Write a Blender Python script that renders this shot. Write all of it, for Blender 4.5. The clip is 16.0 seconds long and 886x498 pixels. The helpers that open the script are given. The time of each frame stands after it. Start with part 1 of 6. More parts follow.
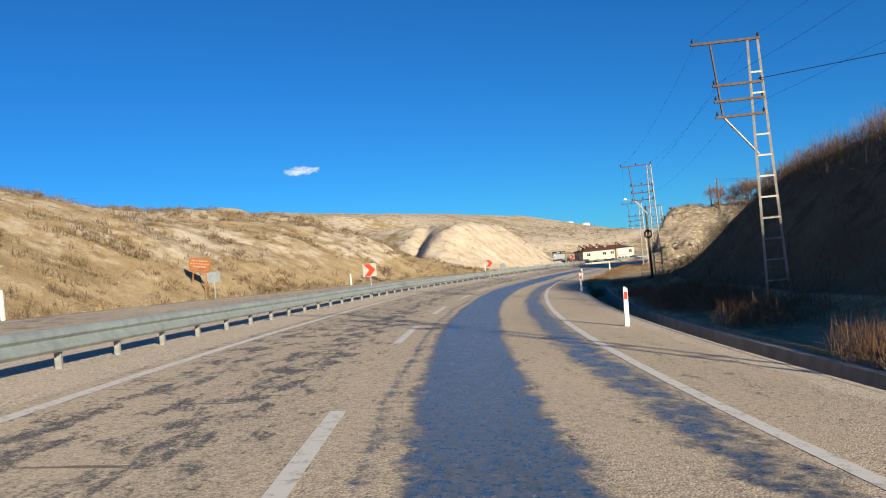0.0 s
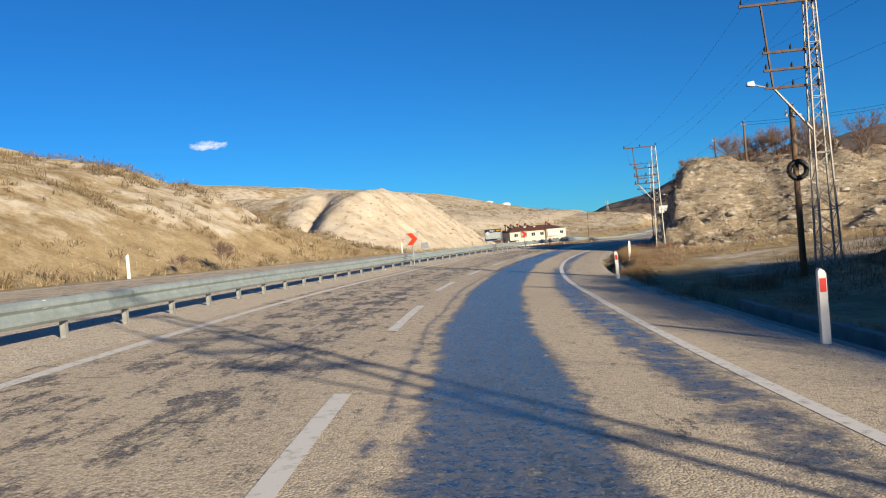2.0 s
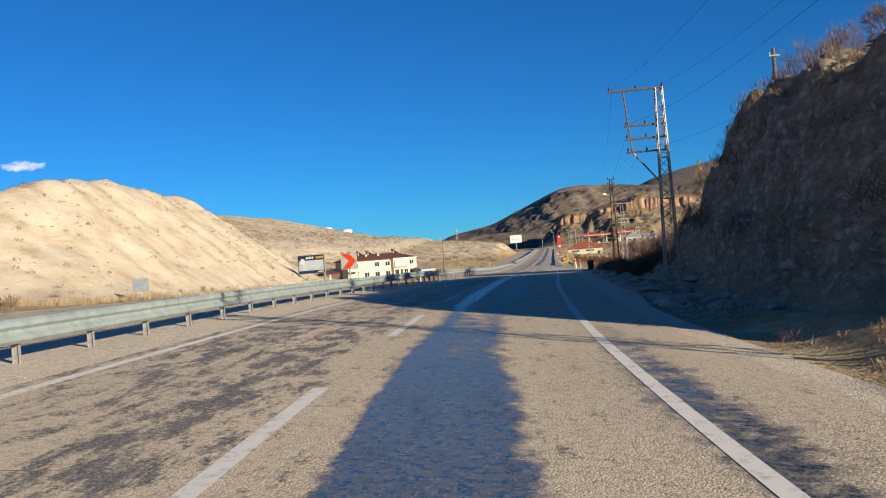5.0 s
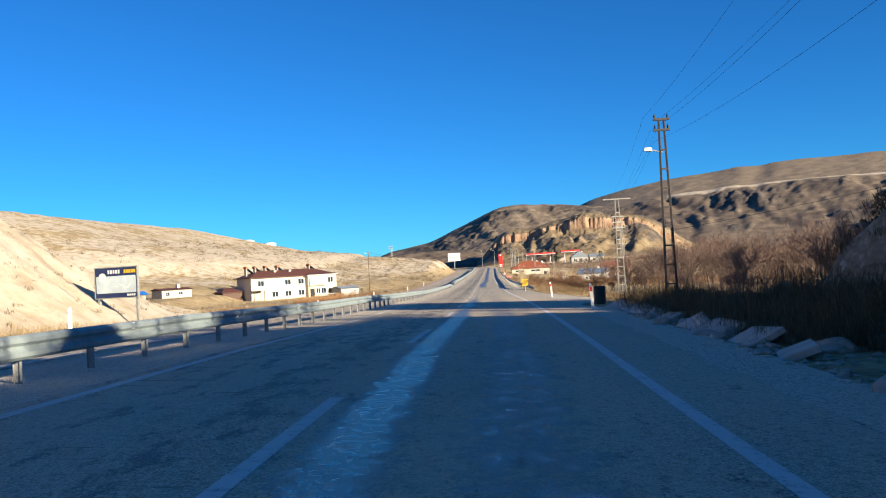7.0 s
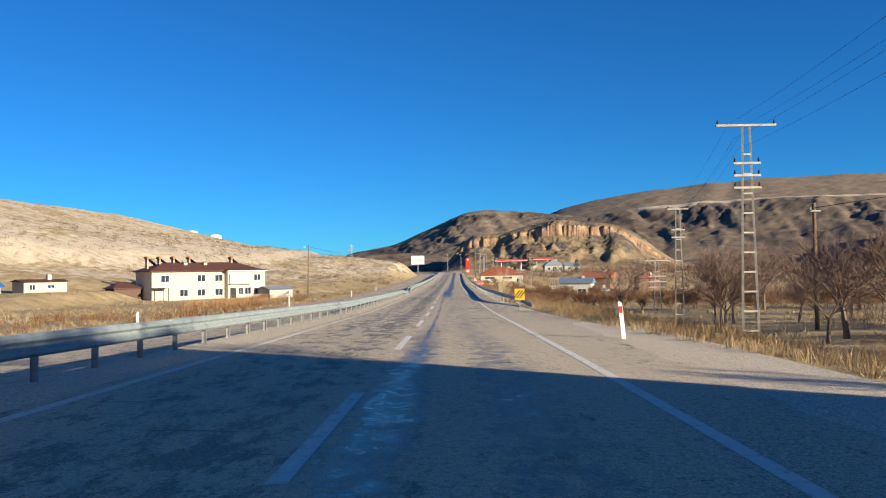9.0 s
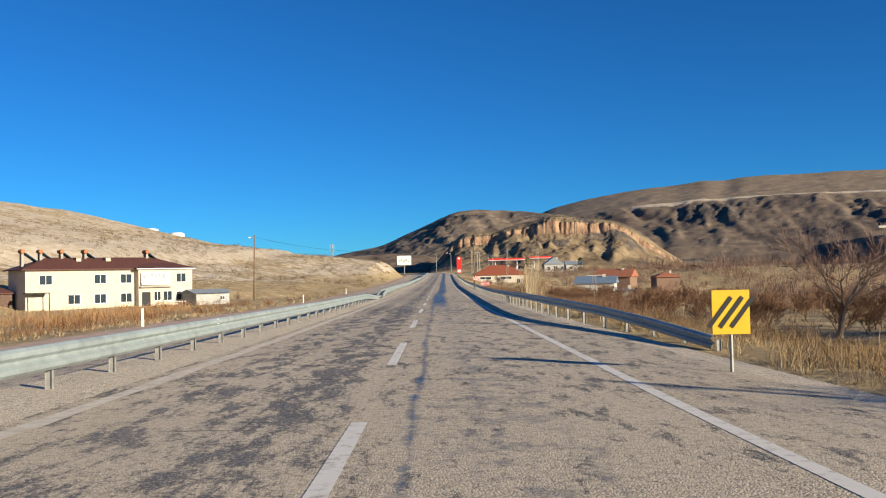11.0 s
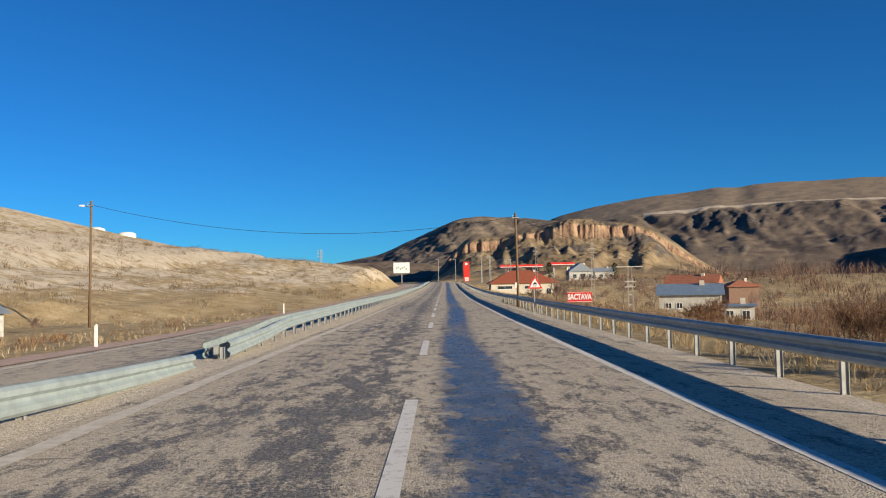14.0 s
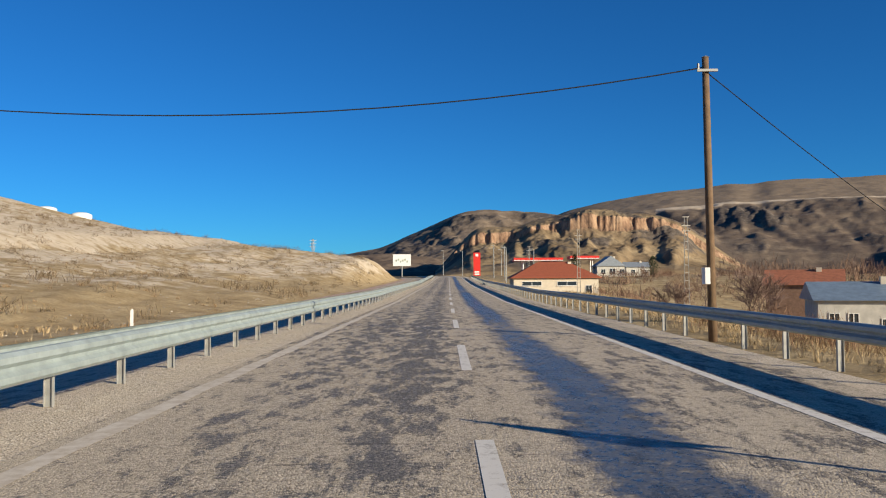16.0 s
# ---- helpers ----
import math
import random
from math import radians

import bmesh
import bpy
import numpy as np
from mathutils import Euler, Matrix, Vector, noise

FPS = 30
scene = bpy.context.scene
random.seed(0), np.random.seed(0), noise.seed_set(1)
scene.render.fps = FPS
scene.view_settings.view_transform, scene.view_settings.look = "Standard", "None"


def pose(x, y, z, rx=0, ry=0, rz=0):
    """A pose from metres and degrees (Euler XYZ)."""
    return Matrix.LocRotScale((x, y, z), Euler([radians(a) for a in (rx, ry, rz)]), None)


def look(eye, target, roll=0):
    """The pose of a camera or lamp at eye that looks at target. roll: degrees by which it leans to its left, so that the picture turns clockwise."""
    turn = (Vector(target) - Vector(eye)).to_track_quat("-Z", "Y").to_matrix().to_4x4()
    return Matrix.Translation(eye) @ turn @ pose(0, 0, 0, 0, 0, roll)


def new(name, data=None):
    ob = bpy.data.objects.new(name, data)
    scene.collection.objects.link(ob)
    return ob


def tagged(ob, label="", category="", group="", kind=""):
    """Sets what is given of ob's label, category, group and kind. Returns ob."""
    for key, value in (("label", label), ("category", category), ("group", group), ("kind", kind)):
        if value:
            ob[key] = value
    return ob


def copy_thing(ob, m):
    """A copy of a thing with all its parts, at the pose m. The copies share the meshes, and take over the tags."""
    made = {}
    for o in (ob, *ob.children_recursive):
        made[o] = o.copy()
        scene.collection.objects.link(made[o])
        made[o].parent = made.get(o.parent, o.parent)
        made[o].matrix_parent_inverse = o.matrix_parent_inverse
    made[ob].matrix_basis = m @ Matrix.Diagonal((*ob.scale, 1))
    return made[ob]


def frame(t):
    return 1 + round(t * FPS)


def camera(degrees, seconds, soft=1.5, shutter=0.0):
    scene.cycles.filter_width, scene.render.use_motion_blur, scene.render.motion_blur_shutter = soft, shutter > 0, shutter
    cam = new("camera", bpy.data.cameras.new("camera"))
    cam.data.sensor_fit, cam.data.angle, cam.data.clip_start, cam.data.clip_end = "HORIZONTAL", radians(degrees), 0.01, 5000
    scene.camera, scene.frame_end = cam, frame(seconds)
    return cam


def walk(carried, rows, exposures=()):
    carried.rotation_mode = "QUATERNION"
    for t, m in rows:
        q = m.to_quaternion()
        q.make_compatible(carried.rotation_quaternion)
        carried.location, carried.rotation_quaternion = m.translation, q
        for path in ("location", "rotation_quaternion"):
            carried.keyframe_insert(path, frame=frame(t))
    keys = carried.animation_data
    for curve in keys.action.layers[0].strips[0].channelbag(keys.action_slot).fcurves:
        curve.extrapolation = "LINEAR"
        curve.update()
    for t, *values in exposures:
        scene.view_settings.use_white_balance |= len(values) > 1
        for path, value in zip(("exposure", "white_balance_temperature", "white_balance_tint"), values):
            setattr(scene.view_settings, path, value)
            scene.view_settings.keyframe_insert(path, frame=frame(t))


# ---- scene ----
cam = camera(56.0, 16.0, soft=1.1)
ROWS = [  # seconds, x, y, z, yaw, pitch, roll
    (0.0, 0.00, 0.00, 1.45, -0.03, 1.03, 5.59),
    (0.5, -0.13, 9.67, 1.37, -1.84, 0.08, 5.97),
    (1.0, 0.14, 19.10, 1.22, -3.49, -0.44, 5.78),
    (1.5, 0.70, 28.41, 1.10, -4.68, -0.69, 5.31),
    (2.0, 1.52, 37.53, 1.01, -6.02, -0.80, 4.81),
    (2.5, 2.61, 46.39, 0.97, -8.01, -0.97, 4.72),
    (3.0, 4.09, 55.15, 0.88, -10.10, -1.00, 4.61),
    (3.5, 5.86, 63.89, 0.73, -12.54, -0.92, 4.70),
    (4.0, 7.90, 72.63, 0.61, -14.04, -0.47, 4.84),
    (6.5, 22.35, 113.80, 0.40, -20.22, 1.30, 3.54),
    (7.0, 25.68, 122.05, 0.29, -21.00, 1.42, 3.38),
    (7.5, 29.16, 130.24, 0.24, -21.86, 1.36, 2.87),
    (8.0, 32.84, 138.46, 0.13, -22.67, 1.48, 2.26),
    (8.5, 36.60, 146.80, -0.02, -23.06, 1.49, 1.31),
    (9.0, 40.26, 155.42, -0.17, -23.41, 1.66, 0.88),
    (11.5, 59.27, 199.45, -0.97, -24.33, 1.91, 1.30),
    (12.0, 63.08, 208.38, -1.03, -24.36, 2.13, 1.25),
    (12.5, 66.96, 217.46, -1.10, -24.27, 2.22, 1.20),
    (13.0, 70.94, 226.52, -1.14, -24.09, 2.38, 1.24),
    (13.5, 74.98, 235.74, -1.24, -24.06, 2.46, 1.26),
    (14.0, 78.96, 245.04, -1.35, -24.13, 2.53, 1.15),
    (14.5, 82.90, 254.87, -1.39, -24.15, 2.46, 0.94),
    (15.0, 86.98, 264.51, -1.45, -24.15, 2.42, 0.66),
    (15.5, 91.06, 273.96, -1.50, -24.08, 2.32, 0.39),
    (16.0, 95.10, 283.32, -1.51, -23.95, 2.21, 0.30),
]
walk(cam, [(t, pose(x, y, z, 90 + pitch, roll, yaw)) for t, x, y, z, yaw, pitch, roll in ROWS],
     [(0, 0.76), (4, 0.74), (6.5, 1.03), (7.5, 1.34), (8.2, 1.20), (9, 1.0), (11.5, 0.83), (14, 0.71), (16, 0.71)])

# ---- world and sun ----
SUN_FROM = Vector((0.469, -0.883, 0.0)).normalized()   # horizontal direction towards the sun
SUN_ELEV = radians(15.6)
world = bpy.data.worlds.new("sky")
scene.world = world
world.use_nodes = True
wn = world.node_tree
sky = wn.nodes.new("ShaderNodeTexSky")
sky.sky_type = "NISHITA"
sky.sun_disc = False
sky.sun_elevation = SUN_ELEV
sky.sun_rotation = math.atan2(SUN_FROM.x, SUN_FROM.y)
sky.altitude = 1100
sky.air_density = 0.9
sky.dust_density = 0.0
sky.ozone_density = 5.0
deep = wn.nodes.new("ShaderNodeHueSaturation")
deep.inputs["Saturation"].default_value = 1.05
wn.links.new(sky.outputs[0], deep.inputs["Color"])
clear = wn.nodes.new("ShaderNodeMix")   # the deep blue of thin, dry upland air
clear.data_type, clear.blend_type = "RGBA", "MULTIPLY"
clear.inputs[0].default_value = 1.0
clear.inputs[7].default_value = (0.295, 0.97, 1.35, 1)
wn.links.new(deep.outputs[0], clear.inputs[6])
wn.links.new(clear.outputs[2], wn.nodes["Background"].inputs[0])
wn.nodes["Background"].inputs[1].default_value = 0.05
sun_data = bpy.data.lights.new("sun", "SUN")
sun_data.energy = 5.0
sun_data.angle = radians(0.53)
sun_data.color = (1.0, 0.875, 0.665)
sun = new("sun", sun_data)
sun.matrix_world = look(SUN_FROM * math.cos(SUN_ELEV) + Vector((0, 0, math.sin(SUN_ELEV))), (0, 0, 0))


# ---- mesh helpers ----
class Mesh:
    """Collects vertices and faces for one mesh."""

    def __init__(self):
        self.v, self.f, self.m = [], [], []

    def add(self, verts, faces, mat=0):
        o = len(self.v)
        self.v.extend([tuple(p) for p in verts])
        self.f.extend([tuple(o + i for i in q) for q in faces])
        self.m.extend([mat] * len(faces))
        return self

    def box(self, c, size, m=None, mat=0):
        x, y, z = (k / 2 for k in size)
        ps = [Vector((sx * x, sy * y, sz * z)) for sz in (-1, 1) for sy in (-1, 1) for sx in (-1, 1)]
        ps = [(m @ p if m else p) + Vector(c) for p in ps]
        return self.add(ps, [(0, 2, 3, 1), (4, 5, 7, 6), (0, 1, 5, 4), (2, 6, 7, 3), (0, 4, 6, 2), (1, 3, 7, 5)], mat)

    def rod(self, a, b, r0, r1=None, n=6, mat=0, caps=True):
        a, b = Vector(a), Vector(b)
        r1 = r0 if r1 is None else r1
        d = (b - a)
        q = d.to_track_quat("Z", "Y") if d.length > 1e-6 else Euler((0, 0, 0)).to_quaternion()
        ring = [Vector((math.cos(k * 2 * math.pi / n + 0.4), math.sin(k * 2 * math.pi / n + 0.4), 0)) for k in range(n)]
        ps = [a + q @ (p * r0) for p in ring] + [b + q @ (p * r1) for p in ring]
        fs = [(k, (k + 1) % n, n + (k + 1) % n, n + k) for k in range(n)]
        if caps:
            fs += [tuple(range(n - 1, -1, -1)), tuple(range(n, 2 * n))]
        return self.add(ps, fs, mat)

    def prism(self, outline, a, b, mat=0):
        """An outline of (x, z) points pushed along y from a to b."""
        n = len(outline)
        ps = [(x, a, z) for x, z in outline] + [(x, b, z) for x, z in outline]
        fs = [(k, n + k, n + (k + 1) % n, (k + 1) % n) for k in range(n)]
        fs += [tuple(range(n)), tuple(range(2 * n - 1, n - 1, -1))]
        return self.add(ps, fs, mat)

    def data(self, name, *mats):
        me = bpy.data.meshes.new(name)
        me.from_pydata(self.v, [], self.f)
        for k in mats:
            me.materials.append(k)
        if len(mats) > 1:
            me.polygons.foreach_set("material_index", self.m)
        me.update()
        return me


def part(name, mesh, mat, parent=None, label="", m=None, smooth=False):
    """One mesh object, under a thing or a part where one is given."""
    me = mesh.data(name, *(mat if isinstance(mat, (list, tuple)) else (mat,))) if isinstance(mesh, Mesh) else mesh
    if smooth:
        me.polygons.foreach_set("use_smooth", [True] * len(me.polygons))
    ob = new(name, me)
    if parent:
        ob.parent = parent
    if m is not None:
        ob.matrix_basis = m
    if label:
        tagged(ob, label)
    return ob


def thing(name, m, label, category, group="", kind=""):
    ob = new(name)
    ob.empty_display_size = 0.2
    ob.matrix_basis = m
    return tagged(ob, label, category, group, kind)


# ---- materials ----
def material(name, build, rough=0.9, metal=0.0, spec=0.3):
    m = bpy.data.materials.new(name)
    m.use_nodes = True
    nt = m.node_tree
    b = nt.nodes["Principled BSDF"]
    b.inputs["Roughness"].default_value = rough
    b.inputs["Metallic"].default_value = metal
    b.inputs["Specular IOR Level"].default_value = spec
    build(nt, b)
    return m


def place(nt, kind="Object"):
    return nt.nodes.new("ShaderNodeTexCoord").outputs[kind]


def noisy(nt, co, scale, detail=4.0, rough=0.6, stretch=None):
    n = nt.nodes.new("ShaderNodeTexNoise")
    n.inputs["Scale"].default_value = scale
    n.inputs["Detail"].default_value = detail
    n.inputs["Roughness"].default_value = rough
    if stretch:
        k = nt.nodes.new("ShaderNodeMapping")
        k.inputs["Scale"].default_value = stretch
        nt.links.new(co, k.inputs["Vector"])
        co = k.outputs[0]
    nt.links.new(co, n.inputs["Vector"])
    return n.outputs[0]


def ramp(nt, fac, stops):
    r = nt.nodes.new("ShaderNodeValToRGB")
    r.color_ramp.elements[0].position, r.color_ramp.elements[0].color = stops[0][0], (*stops[0][1], 1)
    r.color_ramp.elements[1].position, r.color_ramp.elements[1].color = stops[-1][0], (*stops[-1][1], 1)
    for p, c in stops[1:-1]:
        r.color_ramp.elements.new(p).color = (*c, 1)
    nt.links.new(fac, r.inputs[0])
    return r.outputs[0]


def grey(nt, fac, a, b):
    """A number that goes from 0 at a to 1 at b of fac."""
    r = nt.nodes.new("ShaderNodeMapRange")
    r.inputs[1].default_value, r.inputs[2].default_value = a, b
    nt.links.new(fac, r.inputs[0])
    return r.outputs[0]


def mixed(nt, fac, a, b, how="MIX"):
    k = nt.nodes.new("ShaderNodeMix")
    k.data_type, k.blend_type = "RGBA", how
    for value, socket in ((fac, k.inputs[0]), (a, k.inputs[6]), (b, k.inputs[7])):
        if isinstance(value, (int, float)):
            socket.default_value = value
        elif isinstance(value, tuple):
            socket.default_value = (*value, 1)
        else:
            nt.links.new(value, socket)
    return k.outputs[2]


def maths(nt, op, a, b=0.5):
    k = nt.nodes.new("ShaderNodeMath")
    k.operation = op
    for value, socket in ((a, k.inputs[0]), (b, k.inputs[1])):
        if isinstance(value, (int, float)):
            socket.default_value = value
        else:
            nt.links.new(value, socket)
    return k.outputs[0]


def bumped(nt, b, height, strength, distance):
    k = nt.nodes.new("ShaderNodeBump")
    k.inputs["Strength"].default_value = strength
    k.inputs["Distance"].default_value = distance
    nt.links.new(height, k.inputs["Height"])
    nt.links.new(k.outputs[0], b.inputs["Normal"])


def plain(name, c, var=0.25, scale=6.0, rough=0.8, metal=0.0, spec=0.3, bump=0.0):
    """A colour with stains and grain."""
    def build(nt, b):
        co = place(nt)
        n1, n2 = noisy(nt, co, scale, 5), noisy(nt, co, scale * 9, 3)
        c1 = ramp(nt, n1, [(0.3, tuple(k * (1 - var) for k in c)), (0.7, tuple(min(1, k * (1 + var * 0.6)) for k in c))])
        nt.links.new(mixed(nt, maths(nt, "MULTIPLY", n2, 0.35), c1, tuple(k * 0.7 for k in c)), b.inputs["Base Color"])
        if bump:
            bumped(nt, b, n2, 0.6, bump)
    return material(name, build, rough, metal, spec)


def attr(nt, name):
    a = nt.nodes.new("ShaderNodeAttribute")
    a.attribute_name = name
    return a.outputs["Fac"]


def earth_build(nt, b):
    """Dry steppe: straw-coloured grass, pale chalky soil where it is bare, small dark scrub marks."""
    co = place(nt)
    big, mid, fine = noisy(nt, co, 0.05, 6), noisy(nt, co, 0.45, 6, 0.65), noisy(nt, co, 5.0, 5, 0.7)
    grass = ramp(nt, mid, [(0.3, (0.28, 0.20, 0.105)), (0.5, (0.43, 0.325, 0.18)), (0.7, (0.55, 0.435, 0.265))])
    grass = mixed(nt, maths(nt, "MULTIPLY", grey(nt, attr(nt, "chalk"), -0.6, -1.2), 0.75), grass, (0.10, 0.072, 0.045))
    grass = mixed(nt, maths(nt, "MULTIPLY", grey(nt, fine, 0.45, 0.7), 0.55), grass, (0.15, 0.10, 0.05))
    chalk = ramp(nt, mid, [(0.3, (0.41, 0.32, 0.215)), (0.5, (0.55, 0.46, 0.34)), (0.72, (0.64, 0.56, 0.445))])
    chalk = mixed(nt, maths(nt, "MULTIPLY", grey(nt, fine, 0.55, 0.75), 0.35), chalk, (0.30, 0.22, 0.14))
    k = maths(nt, "ADD", attr(nt, "chalk"), maths(nt, "MULTIPLY", maths(nt, "SUBTRACT", big, 0.5), 1.3))
    k = maths(nt, "ADD", k, maths(nt, "MULTIPLY", maths(nt, "SUBTRACT", mid, 0.5), 1.1))
    strata = noisy(nt, co, 1.7, 8, 0.75, (0.7, 0.7, 1.7))
    rocky = ramp(nt, strata, [(0.32, (0.19, 0.15, 0.105)), (0.45, (0.38, 0.305, 0.215)), (0.55, (0.54, 0.45, 0.335)), (0.7, (0.66, 0.57, 0.44))])
    v = nt.nodes.new("ShaderNodeTexVoronoi")
    v.inputs["Scale"].default_value = 2.4
    v.inputs["Randomness"].default_value = 1.0
    warp = nt.nodes.new("ShaderNodeMapping")
    warp.inputs["Scale"].default_value = (0.8, 0.8, 1.9)
    nt.links.new(co, warp.inputs["Vector"])
    nt.links.new(warp.outputs[0], v.inputs["Vector"])
    chips = ramp(nt, v.outputs["Color"], [(0.1, (0.32, 0.25, 0.175)), (0.45, (0.55, 0.46, 0.335)), (0.8, (0.74, 0.65, 0.52))])
    chips = mixed(nt, maths(nt, "MULTIPLY", grey(nt, v.outputs["Distance"], 0.36, 0.62), 0.45), chips, (0.11, 0.085, 0.06))
    rocky = mixed(nt, grey(nt, strata, 0.44, 0.56), rocky, chips)
    c = mixed(nt, grey(nt, k, 0.38, 0.62), grass, chalk)
    c = mixed(nt, attr(nt, "rock"), c, rocky)
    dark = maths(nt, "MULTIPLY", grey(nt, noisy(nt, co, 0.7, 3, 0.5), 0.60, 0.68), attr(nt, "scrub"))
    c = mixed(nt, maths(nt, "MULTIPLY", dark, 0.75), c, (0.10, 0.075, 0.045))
    nt.links.new(c, b.inputs["Base Color"])
    layered = maths(nt, "MULTIPLY", maths(nt, "MULTIPLY", strata, attr(nt, "rock")), 7.0)
    bumped(nt, b, maths(nt, "ADD", layered, maths(nt, "ADD", maths(nt, "MULTIPLY", mid, 1.5), fine)), 0.8, 0.14)


EARTH = material("dry_earth", earth_build, 0.95, spec=0.1)


def gravel_build(nt, b):
    co = place(nt)
    v = nt.nodes.new("ShaderNodeTexVoronoi")
    v.inputs["Scale"].default_value = 40.0
    nt.links.new(co, v.inputs["Vector"])
    stone = ramp(nt, v.outputs["Color"], [(0.1, (0.26, 0.21, 0.15)), (0.5, (0.60, 0.51, 0.39)), (0.9, (0.78, 0.70, 0.58))])
    c = mixed(nt, maths(nt, "MULTIPLY", grey(nt, noisy(nt, co, 1.2, 5), 0.35, 0.7), 0.7), stone, (0.60, 0.50, 0.37))
    c = mixed(nt, maths(nt, "MULTIPLY", grey(nt, noisy(nt, co, 6.0, 5, 0.7), 0.56, 0.68), 0.45), c, (0.22, 0.175, 0.12))
    nt.links.new(c, b.inputs["Base Color"])
    bumped(nt, b, v.outputs["Distance"], 0.6, 0.014)


GRAVEL = material("gravel", gravel_build, 0.95, spec=0.1)


def asphalt_build(nt, b):
    """Worn chip seal: pale stones, polished darker tar bleeding along the wheel tracks. UV: x across in metres, y along."""
    uv = nt.nodes.new("ShaderNodeUVMap")
    uv.uv_map = "road"
    co = uv.outputs[0]
    sep = nt.nodes.new("ShaderNodeSeparateXYZ")
    nt.links.new(co, sep.inputs[0])
    x = sep.outputs[0]
    chips = nt.nodes.new("ShaderNodeTexVoronoi")
    chips.inputs["Scale"].default_value = 52.0
    nt.links.new(co, chips.inputs["Vector"])
    stone = ramp(nt, chips.outputs["Color"], [(0.05, (0.11, 0.09, 0.066)), (0.35, (0.36, 0.295, 0.205)), (0.95, (0.70, 0.59, 0.44))])
    y = sep.outputs[1]
    def less(a):
        return maths(nt, "SUBTRACT", 1.0, a)
    def between(f, a, c):
        return maths(nt, "ADD", maths(nt, "MULTIPLY", a, less(f)), maths(nt, "MULTIPLY", c, f))
    last = grey(nt, y, 190.0, 228.0)
    broad = noisy(nt, co, 0.35, 5, 0.6, (1.0, 0.18, 1.0))
    grit = noisy(nt, co, 9.0, 5, 0.75)
    bed = mixed(nt, grey(nt, y, 150.0, 230.0), (0.61, 0.49, 0.335), (0.55, 0.465, 0.345))
    pale = mixed(nt, maths(nt, "MULTIPLY", grey(nt, broad, 0.25, 0.7), 0.75), stone, bed)
    pale = mixed(nt, maths(nt, "MULTIPLY", grey(nt, grit, 0.51, 0.64), 0.48), pale, (0.12, 0.10, 0.074))
    # ragged bare spots where the chips are lost, many along the worn tracks
    wobble = maths(nt, "MULTIPLY", maths(nt, "SUBTRACT", noisy(nt, co, 0.5, 4, 0.6, (0.4, 0.3, 1)), 0.5), 0.5)
    def track(mid, width, soft, drift=0.0):
        d = maths(nt, "SUBTRACT", maths(nt, "ADD", x, wobble), mid)
        d = maths(nt, "ABSOLUTE", maths(nt, "SUBTRACT", d, drift))
        return grey(nt, d, width + soft, width - soft)
    worn = maths(nt, "ADD", track(-0.9, 0.45, 0.35), maths(nt, "MULTIPLY", track(-2.25, 0.35, 0.35), 0.7))
    lost = maths(nt, "ADD", noisy(nt, co, 2.8, 9, 0.74, (1.0, 0.32, 1)), maths(nt, "MULTIPLY", maths(nt, "SUBTRACT", noisy(nt, co, 14.0, 4, 0.7), 0.5), 0.30))
    lost = maths(nt, "ADD", lost, maths(nt, "MULTIPLY", maths(nt, "SUBTRACT", noisy(nt, co, 0.16, 3, 0.5, (1.0, 0.4, 1)), 0.5), 0.22))
    lift = maths(nt, "ADD", maths(nt, "MULTIPLY", worn, between(last, 0.07, 0.10)), between(grey(nt, x, -0.5, 0.5), between(last, 0.045, 0.06), between(last, -0.01, 0.05)))
    lost = maths(nt, "ADD", lost, lift)
    blot = grey(nt, lost, 0.57, 0.65)
    bare = ramp(nt, chips.outputs["Color"], [(0.1, (0.035, 0.036, 0.033)), (0.6, (0.11, 0.098, 0.078)), (0.95, (0.34, 0.29, 0.22))])
    scratch = grey(nt, noisy(nt, co, 0.9, 3, 0.5, (0.55, 5.5, 1)), 0.675, 0.70)
    scratch = maths(nt, "MULTIPLY", scratch, grey(nt, x, 0.6, 0.2))
    c = mixed(nt, maths(nt, "MULTIPLY", blot, 0.88), pale, bare)
    c = mixed(nt, maths(nt, "MULTIPLY", scratch, 0.7), c, (0.07, 0.06, 0.045))
    # tar bled up along the wheel tracks
    later = grey(nt, y, 100.0, 122.0)
    drift = maths(nt, "MULTIPLY", grey(nt, y, 70.0, 105.0), -0.45)
    early = maths(nt, "ADD", maths(nt, "MULTIPLY", track(1.83, 0.74, 0.22, drift), 1.15), maths(nt, "MULTIPLY", track(3.9, 0.46, 0.26), 0.78))
    early = maths(nt, "ADD", early, maths(nt, "MULTIPLY", track(0.82, 0.09, 0.08), 0.62))
    thin = maths(nt, "ADD", maths(nt, "MULTIPLY", track(0.75, 0.42, 0.26, maths(nt, "MULTIPLY", grey(nt, y, 128.0, 146.0), -0.25)), 0.95), maths(nt, "MULTIPLY", track(2.2, 0.7, 0.4), 0.62))
    faint = maths(nt, "ADD", maths(nt, "MULTIPLY", track(0.55, 0.04, 0.07), 0.6), maths(nt, "MULTIPLY", track(1.5, 1.1, 0.7), 0.42))
    wide = maths(nt, "MULTIPLY", track(0.95, 0.62, 0.34, maths(nt, "MULTIPLY", grey(nt, y, 288.0, 312.0), 0.5)), 0.92)
    tar = between(grey(nt, y, 244.0, 262.0), between(grey(nt, y, 172.0, 200.0), between(later, early, thin), faint), wide)
    along = grey(nt, noisy(nt, co, 0.05, 3, 0.5, (0.3, 1.0, 1.0)), 0.28, 0.50)
